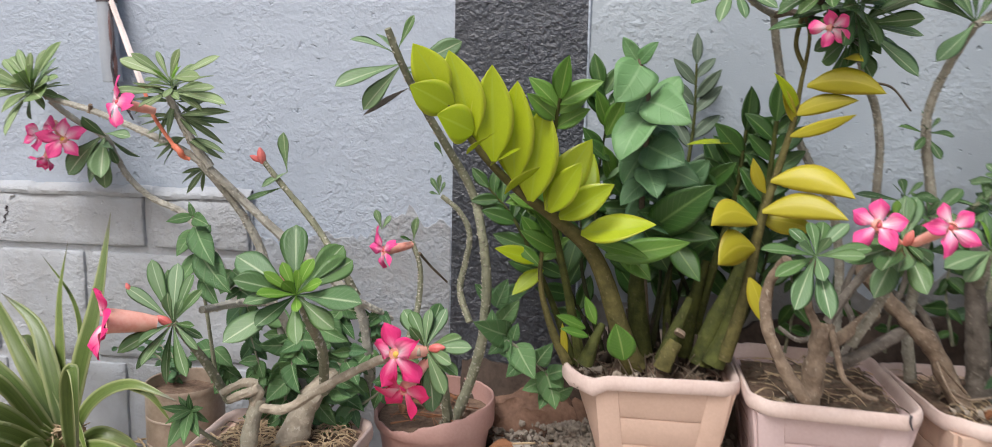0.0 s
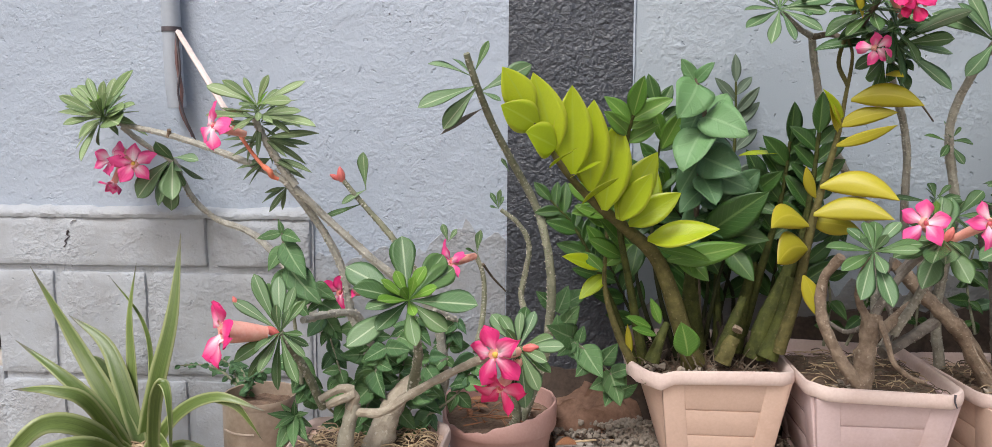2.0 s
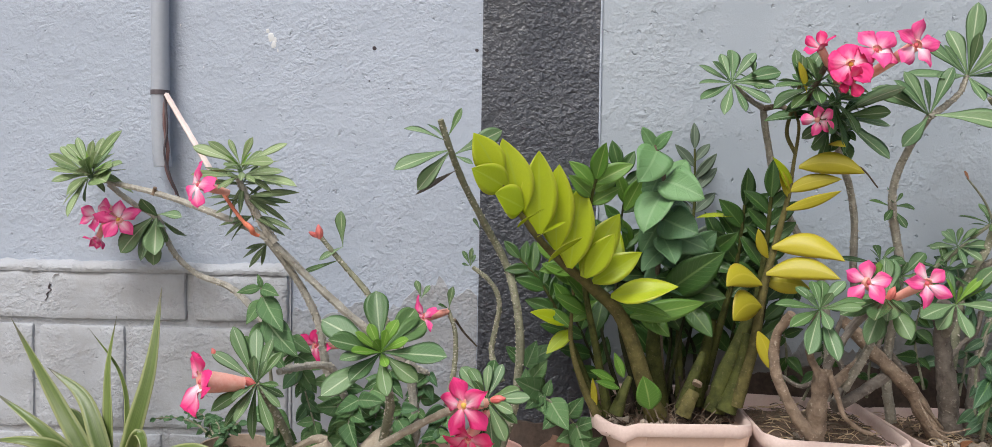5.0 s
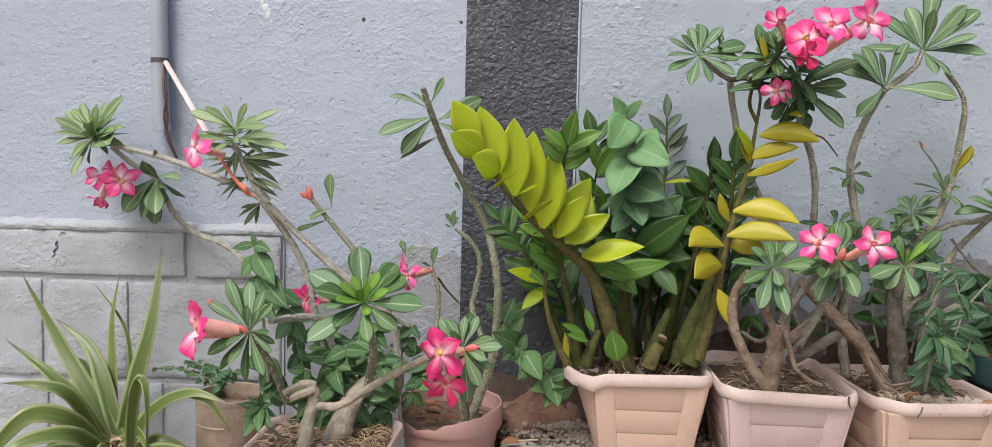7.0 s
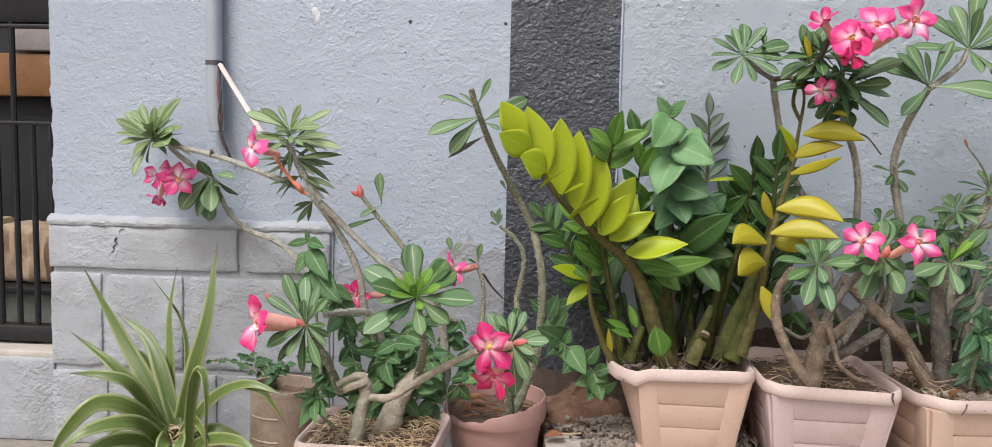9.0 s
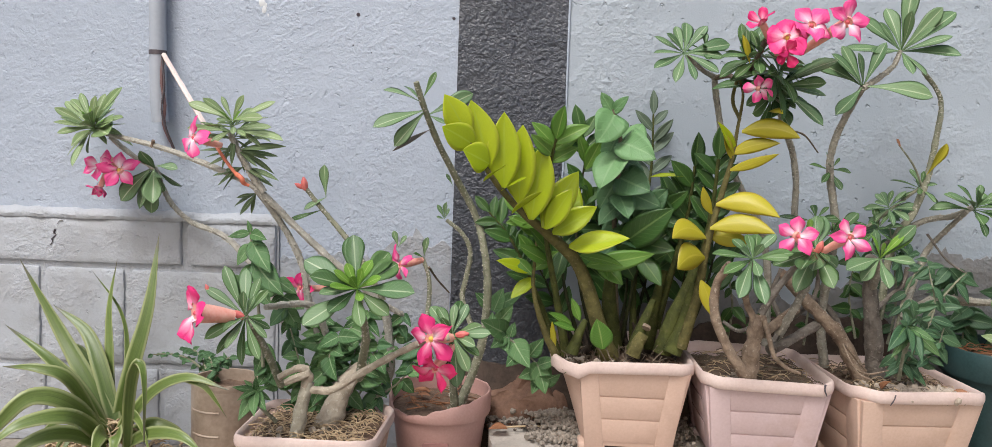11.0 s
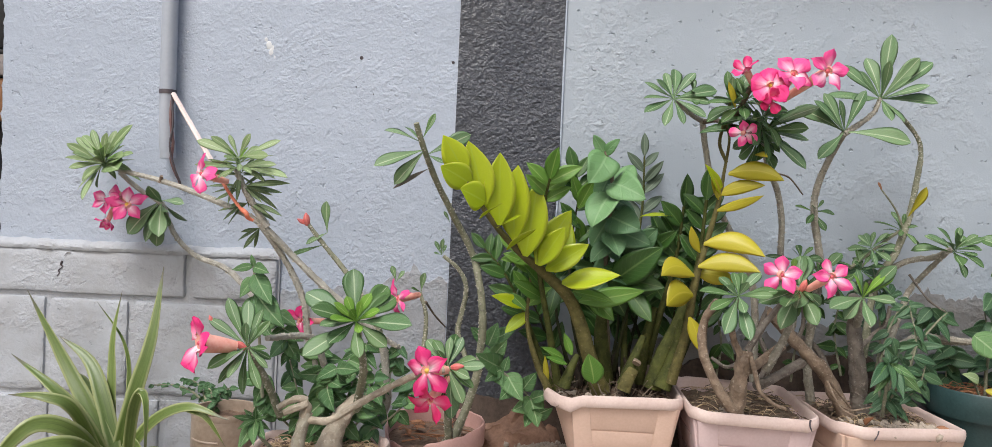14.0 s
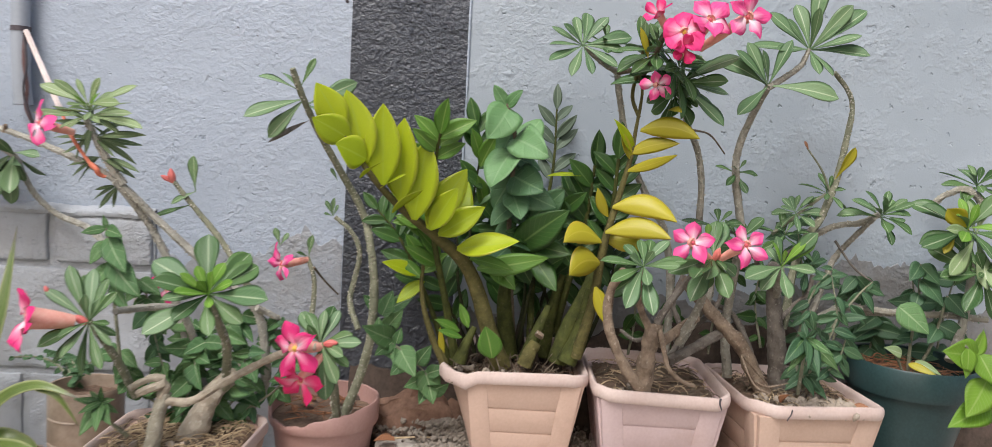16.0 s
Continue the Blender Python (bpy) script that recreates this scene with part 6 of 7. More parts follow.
stem(ROSE_C, [(0.930, -0.125, 0.695), (0.904, -0.150, 0.703), (0.869, -0.180, 0.722)], 0.0045, 0.0035, BARK, "branch", 0.2)
stem(ROSE_C, [(0.928, -0.125, 0.694), (0.947, -0.150, 0.696), (0.952, -0.200, 0.685), (0.961, -0.240, 0.712), (0.965, -0.270, 0.738)], 0.0042, 0.004, TWIG, "branch", 0.2)
stem(ROSE_C, [(0.951, -0.210, 0.623), (0.941, -0.200, 0.654), (0.943, -0.220, 0.693), (0.947, -0.240, 0.731)], 0.003, 0.0025, ZZSTEMBROWN, "branch", 0.1)
stem(ROSE_C, [(1.059, -0.120, 0.612), (1.090, -0.110, 0.606), (1.120, -0.100, 0.577)], 0.0018, 0.0012, TWIG, "twig", 0.2)
# top left whorl
TC = (0.864, -0.185, 0.725)
sprig(ROSE_C, TC, [(0.812, -0.190, 0.746), (0.810, -0.210, 0.721), (0.814, -0.220, 0.694), (0.848, -0.220, 0.675), (0.881, -0.220, 0.680), (0.917, -0.210, 0.697), (0.900, -0.170, 0.774), (0.849, -0.160, 0.770), (0.880, -0.140, 0.779), (0.941, -0.170, 0.744), (0.930, -0.180, 0.725), (0.832, -0.200, 0.756)], 0.3, L_ADENPALE)
rosette(ROSE_C, (0.903, -0.165, 0.738), (0.3, -0.3, 0.8), 10, 0.045, 0.3, L_ADEN, spread=(25, 100), seed=31)
# dark crown with the flower cluster
rosette(ROSE_C, (0.963, -0.250, 0.721), (0.0, -0.5, 0.8), 18, 0.062, 0.34, L_ADEN, spread=(15, 115), seed=32)
rosette(ROSE_C, (1.002, -0.230, 0.700), (0.4, -0.3, 0.5), 26, 0.066, 0.34, L_ADEN, spread=(20, 120), seed=33)
rosette(ROSE_C, (1.008, -0.200, 0.662), (0.3, -0.4, 0.1), 18, 0.06, 0.36, L_ADEN, spread=(20, 100), seed=34)
sprig(ROSE_C, (1.005, -0.220, 0.676), [(1.064, -0.240, 0.709), (1.072, -0.240, 0.676), (1.079, -0.220, 0.668), (1.067, -0.250, 0.616), (1.068, -0.200, 0.639), (1.051, -0.200, 0.710), (1.077, -0.260, 0.721), (0.904, -0.200, 0.677), (0.962, -0.200, 0.644)], 0.3, L_ADEN)
sprig(ROSE_C, (0.946, -0.240, 0.711), [(0.939, -0.250, 0.757), (0.934, -0.230, 0.767), (0.974, -0.220, 0.770), (0.925, -0.230, 0.706), (0.952, -0.280, 0.719)], 0.3, L_ADEN)
leaf(ROSE_C, (0.949, -0.250, 0.705), (0.935, -0.260, 0.748), 0.22, L_YELLOW, L_YELLOW, "narrow", FRONT)
leaf(ROSE_C, (0.990, -0.230, 0.636), (1.000, -0.260, 0.631), 0.5, L_YELLOW, L_YELLOW, "zz", FRONT)
flower(ROSE_C, (0.982, -0.310, 0.736), (-0.1, -0.95, 0.1), 0.064, (0.996, -0.260, 0.714), seed=41, turn=0.2, wide=0.48, heart=HEART)
flower(ROSE_C, (1.019, -0.300, 0.756), (0.05, -0.9, 0.3), 0.066, (1.008, -0.256, 0.722), P_PALE, seed=42, turn=0.8, wide=0.46, shape="petal_point")
flower(ROSE_C, (1.070, -0.300, 0.763), (0.25, -0.9, 0.15), 0.070, (1.020, -0.254, 0.722), P_PALE, seed=43, turn=0.1, wide=0.34, shape="petal_point")
flower(ROSE_C, (0.953, -0.283, 0.760), (-0.6, -0.5, 0.6), 0.050, (0.992, -0.252, 0.714), seed=44, open_by=30)
flower(ROSE_C, (0.984, -0.310, 0.715), (0.0, -0.9, -0.4), 0.045, (0.995, -0.250, 0.708), P_DEEP, 45, seed=45)
flower(ROSE_C, (0.961, -0.265, 0.668), (0.1, -0.85, -0.35), 0.048, (0.989, -0.220, 0.685), P_PALE, seed=47, turn=0.5, open_by=60)
# low front whorl
RC = (0.946, -0.335, 0.420)
sprig(ROSE_C, RC, [(0.885, -0.340, 0.430), (0.898, -0.370, 0.399), (0.912, -0.380, 0.371), (0.952, -0.380, 0.361), (0.990, -0.360, 0.427), (0.978, -0.320, 0.459), (0.951, -0.300, 0.452), (0.923, -0.310, 0.447), (0.929, -0.330, 0.440), (1.006, -0.330, 0.433), (0.968, -0.290, 0.452)], 0.33, L_ADEN)
sprig(ROSE_C, RC, [(0.955, -0.350, 0.444), (0.921, -0.360, 0.434), (0.947, -0.370, 0.400)], 0.4, L_ADENPALE)
# two open flowers over a spread of leaves
EC = (1.061, -0.270, 0.428)
flower(ROSE_C, (1.019, -0.305, 0.452), (-0.1, -0.95, 0.2), 0.065, (1.057, -0.270, 0.425), P_PALE, seed=51, turn=0.0, shape="petal_point", open_by=74)
flower(ROSE_C, (1.091, -0.315, 0.454), (0.1, -0.95, 0.2), 0.062, (1.070, -0.270, 0.426), P_PALE, seed=52, turn=0.5, shape="petal_point", open_by=74)
bud(ROSE_C, (1.061, -0.275, 0.426), (0.2, -0.3, 0.8), 0.02)
sprig(ROSE_C, EC, [(0.996, -0.280, 0.400), (1.019, -0.300, 0.369), (1.039, -0.330, 0.403), (1.070, -0.320, 0.378), (1.064, -0.240, 0.479), (1.087, -0.240, 0.478), (1.012, -0.340, 0.408), (1.073, -0.300, 0.415), (1.023, -0.250, 0.420), (1.100, -0.260, 0.401), (1.058, -0.260, 0.379)], 0.42, L_ADEN)
leaf(ROSE_C, (1.052, -0.260, 0.453), (1.053, -0.260, 0.476), 0.5, L_ZZMID, L_ZZMID, "obovate", FRONT)
stem(ROSE_C, [EC, (1.059, -0.250, 0.402), (1.063, -0.220, 0.351), (1.039, -0.200, 0.283)], 0.0045, 0.007, BARK, "branch", 0.15)

# ---- desert rose in the faded peach planter ----
ROSE_D = thing("desert_rose", (1.232, -0.185, 0.19), "tall desert rose with several grey trunks", "plant", "desert roses")
stem(ROSE_D, [(1.225, -0.150, 0.205), (1.217, -0.150, 0.259), (1.209, -0.150, 0.314), (1.198, -0.155, 0.368), (1.182, -0.190, 0.410)], 0.0165, 0.0085, BARKDULL, "trunk", 0.3, 12)
stem(ROSE_D, [(1.262, -0.140, 0.195), (1.262, -0.135, 0.245), (1.270, -0.125, 0.300)], 0.0115, 0.007, BARKDULL, "trunk", 0.3, 10)
stem(ROSE_D, [(1.192, -0.175, 0.200), (1.171, -0.170, 0.240), (1.147, -0.165, 0.281), (1.107, -0.155, 0.320), (1.074, -0.150, 0.356), (1.053, -0.145, 0.375)], 0.013, 0.009, BARKTAN, "trunk", 0.25, 12)
stem(ROSE_D, [(1.158, -0.100, 0.205), (1.148, -0.095, 0.285), (1.150, -0.105, 0.370), (1.152, -0.118, 0.449), (1.134, -0.123, 0.537), (1.131, -0.130, 0.586), (1.140, -0.150, 0.635), (1.145, -0.195, 0.680)], 0.0082, 0.005, BARK, "branch", 0.14, 9)
stem(ROSE_D, [(1.145, -0.195, 0.679), (1.176, -0.180, 0.698), (1.207, -0.160, 0.720), (1.221, -0.150, 0.745)], 0.0048, 0.004, BARK, "branch", 0.2)
stem(ROSE_D, [(1.297, -0.080, 0.721), (1.329, -0.066, 0.694), (1.338, -0.070, 0.664), (1.323, -0.090, 0.607), (1.304, -0.110, 0.545), (1.280, -0.120, 0.483), (1.248, -0.120, 0.421), (1.231, -0.130, 0.299)], 0.0035, 0.007, BARKGREEN, "branch", 0.2)
stem(ROSE_D, [(1.246, -0.120, 0.595), (1.274, -0.120, 0.560), (1.295, -0.115, 0.522)], 0.0013, 0.002, BARKGREEN, "twig", 0.2)
stem(ROSE_D, [(1.366, -0.140, 0.495), (1.348, -0.120, 0.479), (1.315, -0.100, 0.469), (1.278, -0.100, 0.448), (1.248, -0.110, 0.408)], 0.0048, 0.0058, BARK, "branch", 0.25)
stem(ROSE_D, [(1.358, -0.140, 0.489), (1.348, -0.100, 0.452), (1.327, -0.085, 0.415), (1.311, -0.090, 0.375), (1.274, -0.120, 0.300)], 0.0042, 0.0058, BARK, "branch", 0.25)
stem(ROSE_D, [(1.206, -0.110, 0.451), (1.261, -0.115, 0.501), (1.287, -0.115, 0.522)], 0.003, 0.0025, BARKGREEN, "branch", 0.2)
stem(ROSE_D, [(1.415, -0.120, 0.332), (1.371, -0.120, 0.333), (1.326, -0.130, 0.340), (1.284, -0.140, 0.321)], 0.006, 0.0065, BARK, "branch", 0.25)
stem(ROSE_D, [(1.184, -0.200, 0.227), (1.147, -0.220, 0.262), (1.127, -0.240, 0.277), (1.141, -0.260, 0.242), (1.167, -0.260, 0.228)], 0.0019, 0.0012, BARKTAN, "bare_root", 0.2)
stem(ROSE_D, [(1.168, -0.200, 0.227), (1.175, -0.230, 0.230), (1.201, -0.240, 0.240)], 0.0019, 0.0012, BARKTAN, "bare_root", 0.2)
HC = (1.145, -0.195, 0.682)
sprig(ROSE_D, HC, [(1.090, -0.200, 0.733), (1.113, -0.180, 0.747), (1.176, -0.200, 0.753), (1.092, -0.240, 0.631), (1.246, -0.220, 0.673), (1.067, -0.180, 0.724), (1.123, -0.220, 0.732)], 0.30, L_ADENPALE)
IC = (1.222, -0.150, 0.745)
sprig(ROSE_D, IC, [(1.235, -0.140, 0.859), (1.208, -0.120, 0.821), (1.152, -0.140, 0.796), (1.286, -0.150, 0.817), (1.317, -0.140, 0.810), (1.291, -0.180, 0.764), (1.309, -0.170, 0.744), (1.241, -0.200, 0.702), (1.215, -0.200, 0.703), (1.121, -0.160, 0.749), (1.249, -0.200, 0.774), (1.172, -0.170, 0.782), (1.218, -0.190, 0.802), (1.151, -0.200, 0.736)], 0.28, L_ADENPALE)
rosette(ROSE_D, (1.136, -0.125, 0.553), (0.1, -0.5, 0.5), 8, 0.038, 0.3, L_ADEN, spread=(40, 100), seed=61)
leaf(ROSE_D, (1.300, -0.112, 0.545), (1.322, -0.130, 0.601), 0.30, L_YELLOW, L_ZZ, "obovate", FRONT)
leaf(ROSE_D, (1.250, -0.120, 0.589), (1.240, -0.124, 0.606), 0.32, DEADLEAF, DEADLEAF, "obovate", FRONT)
rosette(ROSE_D, (1.290, -0.115, 0.528), (0.0, -0.4, 0.6), 12, 0.045, 0.3, L_ADEN, spread=(30, 110), seed=62)
rosette(ROSE_D, (1.237, -0.120, 0.492), (-0.3, -0.4, 0.5), 12, 0.05, 0.32, L_ADENPALE, spread=(30, 110), seed=63)
rosette(ROSE_D, (1.371, -0.145, 0.498), (0.3, -0.3, 0.7), 16, 0.06, 0.32, L_ADEN, spread=(20, 105), seed=64)
sprig(ROSE_D, (1.371, -0.145, 0.498), [(1.316, -0.150, 0.515), (1.414, -0.160, 0.515), (1.407, -0.140, 0.524)], 0.3, L_ADEN)
for c, way, n, size, tone, sd in (
    ((1.135, -0.150, 0.445), (-0.2, -0.6, 0.6), 10, 0.055, L_ADEN, 66), ((1.098, -0.170, 0.470), (0.1, -0.4, 0.8), 9, 0.05, L_ADEN, 67),
    ((1.225, -0.120, 0.455), (0.1, -0.5, 0.7), 10, 0.055, L_ADEN, 68), ((1.272, -0.120, 0.405), (0.3, -0.5, 0.4), 10, 0.05, L_DUSK, 69),
):
    rosette(ROSE_D, c, way, n, size, 0.34, tone, spread=(30, 110), seed=sd)
JC = (1.180, -0.225, 0.414)
sprig(ROSE_D, JC, [(1.168, -0.220, 0.460), (1.219, -0.250, 0.471), (1.110, -0.260, 0.403), (1.172, -0.270, 0.374), (1.218, -0.260, 0.417), (1.163, -0.200, 0.437), (1.220, -0.200, 0.440), (1.140, -0.250, 0.381)], 0.36, L_ADENPALE)
sprig(ROSE_D, JC, [(1.204, -0.240, 0.459), (1.161, -0.230, 0.453), (1.228, -0.230, 0.456), (1.177, -0.240, 0.442)], 0.3, L_ADENNEW)
stem(ROSE_D, [JC, (1.189, -0.200, 0.391), (1.203, -0.160, 0.359)], 0.0045, 0.007, BARK, "branch", 0.15)


# ---- tangle of bare side shoots over the right-hand planters ----
for plant, line, r in (
    (ROSE_C, [(1.040, -0.170, 0.249), (1.053, -0.160, 0.296), (1.041, -0.150, 0.337), (1.054, -0.150, 0.382)], 0.005),
    (ROSE_C, [(1.078, -0.130, 0.291), (1.116, -0.120, 0.319), (1.128, -0.120, 0.359), (1.110, -0.130, 0.409)], 0.0045),
    (ROSE_C, [(1.001, -0.230, 0.309), (0.976, -0.200, 0.285), (0.954, -0.180, 0.295)], 0.004),
    (ROSE_C, [(1.038, -0.200, 0.367), (1.062, -0.200, 0.400), (1.068, -0.240, 0.422)], 0.004),
    (ROSE_D, [(1.195, -0.100, 0.246), (1.168, -0.080, 0.303), (1.126, -0.070, 0.327)], 0.006),
    (ROSE_D, [(1.207, -0.150, 0.302), (1.239, -0.130, 0.333), (1.265, -0.130, 0.357), (1.273, -0.130, 0.390)], 0.005),
    (ROSE_D, [(1.196, -0.160, 0.369), (1.172, -0.160, 0.400), (1.145, -0.200, 0.431)], 0.0042),
    (ROSE_D, [(1.153, -0.120, 0.449), (1.126, -0.130, 0.454), (1.103, -0.140, 0.462)], 0.0032),
    (ROSE_D, [(1.322, -0.090, 0.444), (1.354, -0.100, 0.401), (1.384, -0.110, 0.380)], 0.002),
    (ROSE_D, [(1.278, -0.100, 0.448), (1.247, -0.110, 0.431), (1.223, -0.120, 0.414)], 0.004),
):
    stem(plant, line, r, r * 0.75, BARKDULL, "side_branch", 0.3, 8)


# ---- creepers and soft weeds ----
def creeper(name, base, label, shoots, size, top, seed, spread=0.5, shape="ovate", per=7, ratio=0.62, group=""):
    """Thin shoots from a common base, with paired leaves along each and a tuft at its end."""
    r = random.Random(seed)
    plant = thing(name, base, label, "plant", group)
    for line in shoots:
        stem(plant, line, 0.0024, 0.0012, BARKGREEN, "shoot", 0.1, 6)
        path = spline(line, 8)
        for k in range(per):
            s = (k + 1) / per
            q = path[int(s * (len(path) - 1))]
            for side in (-1, 1):
                if r.random() < 0.12:
                    continue
                way = Vector((side * r.uniform(0.3, 1), r.uniform(-0.55, 0.15), r.uniform(-1.0, spread)))
                sz = size * r.uniform(0.6, 1.2)
                face = Vector((r.uniform(-0.5, 0.5), -1.0, r.uniform(0.1, 0.8)))
                tone = L_BROAD if top is L_BASIL and r.random() < 0.2 else top
                me = leaf_mesh(shape, tone, tone, r.choice((0.08, 0.16, 0.24, 0.4)), r.choice((0.08, 0.18, 0.32)), 0.03, twist=r.choice((-0.4, 0.0, 0.4)), aspect=ratio, bend=r.choice((-0.06, 0.0, 0.06)))
                put("leaf", me, plant, aim(q, way, face, sz * ratio * r.uniform(0.85, 1.1), sz))
    return plant


creeper("basil_like_weed", (0.272, -0.170, 0.115), "bushy green weed with heart-shaped leaves in the planter", [
    [(0.272, -0.170, 0.115), (0.224, -0.200, 0.176), (0.205, -0.220, 0.235)],
    [(0.283, -0.170, 0.115), (0.268, -0.210, 0.202), (0.250, -0.210, 0.264)],
    [(0.288, -0.170, 0.116), (0.314, -0.230, 0.210), (0.333, -0.230, 0.258)],
    [(0.294, -0.170, 0.116), (0.365, -0.220, 0.189), (0.392, -0.210, 0.240)],
    [(0.294, -0.220, 0.132), (0.322, -0.220, 0.228), (0.357, -0.200, 0.279)],
], 0.039, L_BASIL, 71, 0.15, per=9, shape="heart", ratio=0.68)
creeper("basil_like_weed", (0.30, -0.21, 0.12), "dense green weed filling the gaps between the rose branches", [
    [(0.285, -0.205, 0.120), (0.255, -0.200, 0.230), (0.238, -0.195, 0.300), (0.225, -0.200, 0.340)],
    [(0.300, -0.200, 0.120), (0.302, -0.190, 0.220), (0.300, -0.190, 0.275)],
    [(0.320, -0.195, 0.120), (0.350, -0.180, 0.220), (0.372, -0.180, 0.290)],
    [(0.335, -0.195, 0.120), (0.400, -0.180, 0.210), (0.428, -0.175, 0.285)],
    [(0.345, -0.200, 0.120), (0.430, -0.190, 0.180), (0.455, -0.185, 0.235)],
], 0.039, L_BASIL, 78, 0.1, per=8, shape="heart", ratio=0.62)
W = thing("basil_like_weed", (0.207, -0.250, 0.362), "tall green weed shoot with drooping leaves", "plant")
stem(W, [(0.216, -0.240, 0.207), (0.212, -0.250, 0.291), (0.204, -0.250, 0.362), (0.197, -0.250, 0.421)], 0.003, 0.0015, BARKGREEN, "stem", 0.1)
for base, tip, ratio in (((0.200, -0.250, 0.408), (0.235, -0.280, 0.360), 0.5), ((0.200, -0.250, 0.403), (0.180, -0.270, 0.372), 0.5), ((0.197, -0.250, 0.421), (0.165, -0.260, 0.414), 0.4), ((0.198, -0.250, 0.419), (0.231, -0.270, 0.416), 0.5), ((0.203, -0.250, 0.377), (0.256, -0.280, 0.325), 0.5), ((0.203, -0.250, 0.372), (0.187, -0.270, 0.334), 0.5), ((0.198, -0.250, 0.420), (0.195, -0.250, 0.441), 0.4), ((0.206, -0.250, 0.342), (0.242, -0.270, 0.307), 0.5), ((0.202, -0.250, 0.393), (0.209, -0.220, 0.405), 0.6)):
    leaf(W, base, tip, ratio, L_BASIL, L_BASIL, "ovate", FRONT, 0.22, 0.18, 0.02)
W = thing("basil_like_weed", (0.234, -0.360, 0.165), "low green weed with pale-veined pointed leaves", "plant")
stem(W, [(0.263, -0.330, 0.151), (0.246, -0.355, 0.183), (0.238, -0.360, 0.207), (0.241, -0.360, 0.221)], 0.003, 0.0015, BARKGREEN, "stem", 0.1)
for tip, ratio in (((0.213, -0.380, 0.215), 0.3), ((0.223, -0.390, 0.203), 0.28), ((0.248, -0.400, 0.180), 0.36), ((0.264, -0.390, 0.185), 0.4), ((0.246, -0.370, 0.232), 0.3), ((0.263, -0.370, 0.216), 0.34), ((0.227, -0.390, 0.170), 0.4), ((0.220, -0.350, 0.218), 0.3), ((0.265, -0.360, 0.193), 0.4)):
    leaf(W, (0.242, -0.360, 0.207), tip, ratio, L_BASIL, L_BASIL, "ovate", FRONT, 0.2, 0.15)
W = thing("creeping_weed", (0.594, -0.100, 0.156), "trailing green creeper between the pots", "plant")
stem(W, [(0.578, -0.140, 0.250), (0.600, -0.160, 0.250), (0.628, -0.160, 0.230), (0.658, -0.150, 0.196), (0.671, -0.140, 0.160)], 0.0022, 0.0012, BARKGREEN, "stem", 0.1)
for base, tip, ratio in (((0.589, -0.150, 0.253), (0.599, -0.170, 0.231), 0.8), ((0.611, -0.160, 0.246), (0.632, -0.180, 0.211), 0.75), ((0.652, -0.150, 0.207), (0.670, -0.160, 0.166), 0.75), ((0.606, -0.160, 0.251), (0.610, -0.160, 0.273), 0.7), ((0.655, -0.150, 0.201), (0.683, -0.160, 0.217), 0.6), ((0.600, -0.150, 0.254), (0.563, -0.200, 0.279), 0.5), ((0.661, -0.140, 0.182), (0.648, -0.160, 0.160), 0.7), ((0.640, -0.160, 0.220), (0.656, -0.170, 0.250), 0.7), ((0.625, -0.160, 0.232), (0.605, -0.180, 0.210), 0.75), ((0.664, -0.150, 0.174), (0.687, -0.170, 0.192), 0.7), ((0.600, -0.160, 0.253), (0.577, -0.170, 0.238), 0.7), ((0.655, -0.150, 0.196), (0.627, -0.170, 0.189), 0.75), ((0.578, -0.140, 0.256), (0.574, -0.140, 0.283), 0.7), ((0.583, -0.100, 0.258), (0.604, -0.100, 0.288), 0.7), ((0.576, -0.100, 0.281), (0.591, -0.100, 0.316), 0.7), ((0.569, -0.080, 0.288), (0.546, -0.090, 0.306), 0.7), ((0.586, -0.070, 0.287), (0.622, -0.080, 0.308), 0.6)):
    leaf(W, base, Vector(base).lerp(Vector(tip), 1.22), ratio * 0.95, L_BASIL, L_BASIL, "heart", FRONT, 0.2, 0.12)
creeper("creeping_weed", (0.023, -0.050, 0.122), "tiny-leaved creeping weed at the wall foot", [
    [(0.082, -0.100, 0.140), (0.028, -0.050, 0.158), (-0.016, -0.030, 0.163), (-0.052, -0.030, 0.161)],
    [(0.082, -0.100, 0.140), (0.043, -0.060, 0.174), (0.011, -0.040, 0.179)],
    [(0.095, -0.120, 0.146), (0.081, -0.100, 0.174), (0.062, -0.080, 0.180)],
    [(0.095, -0.120, 0.146), (0.112, -0.140, 0.181), (0.132, -0.150, 0.195)],
], 0.017, L_BROAD, 72, per=11)
creeper("shade_weed", (0.99, -0.06, 0.2), "dark small-leaved weed in the shade behind the planters", [
    [(0.993, -0.070, 0.227), (1.003, -0.060, 0.296), (0.993, -0.060, 0.365), (1.004, -0.070, 0.413)],
    [(1.028, -0.070, 0.229), (1.060, -0.060, 0.299), (1.066, -0.060, 0.380)],
    [(1.131, -0.070, 0.235), (1.141, -0.060, 0.303), (1.171, -0.060, 0.374), (1.152, -0.070, 0.421)],
    [(1.217, -0.080, 0.253), (1.204, -0.070, 0.331), (1.211, -0.070, 0.389)],
], 0.036, L_ZZDARK, 75, 0.4, per=6, ratio=0.5)
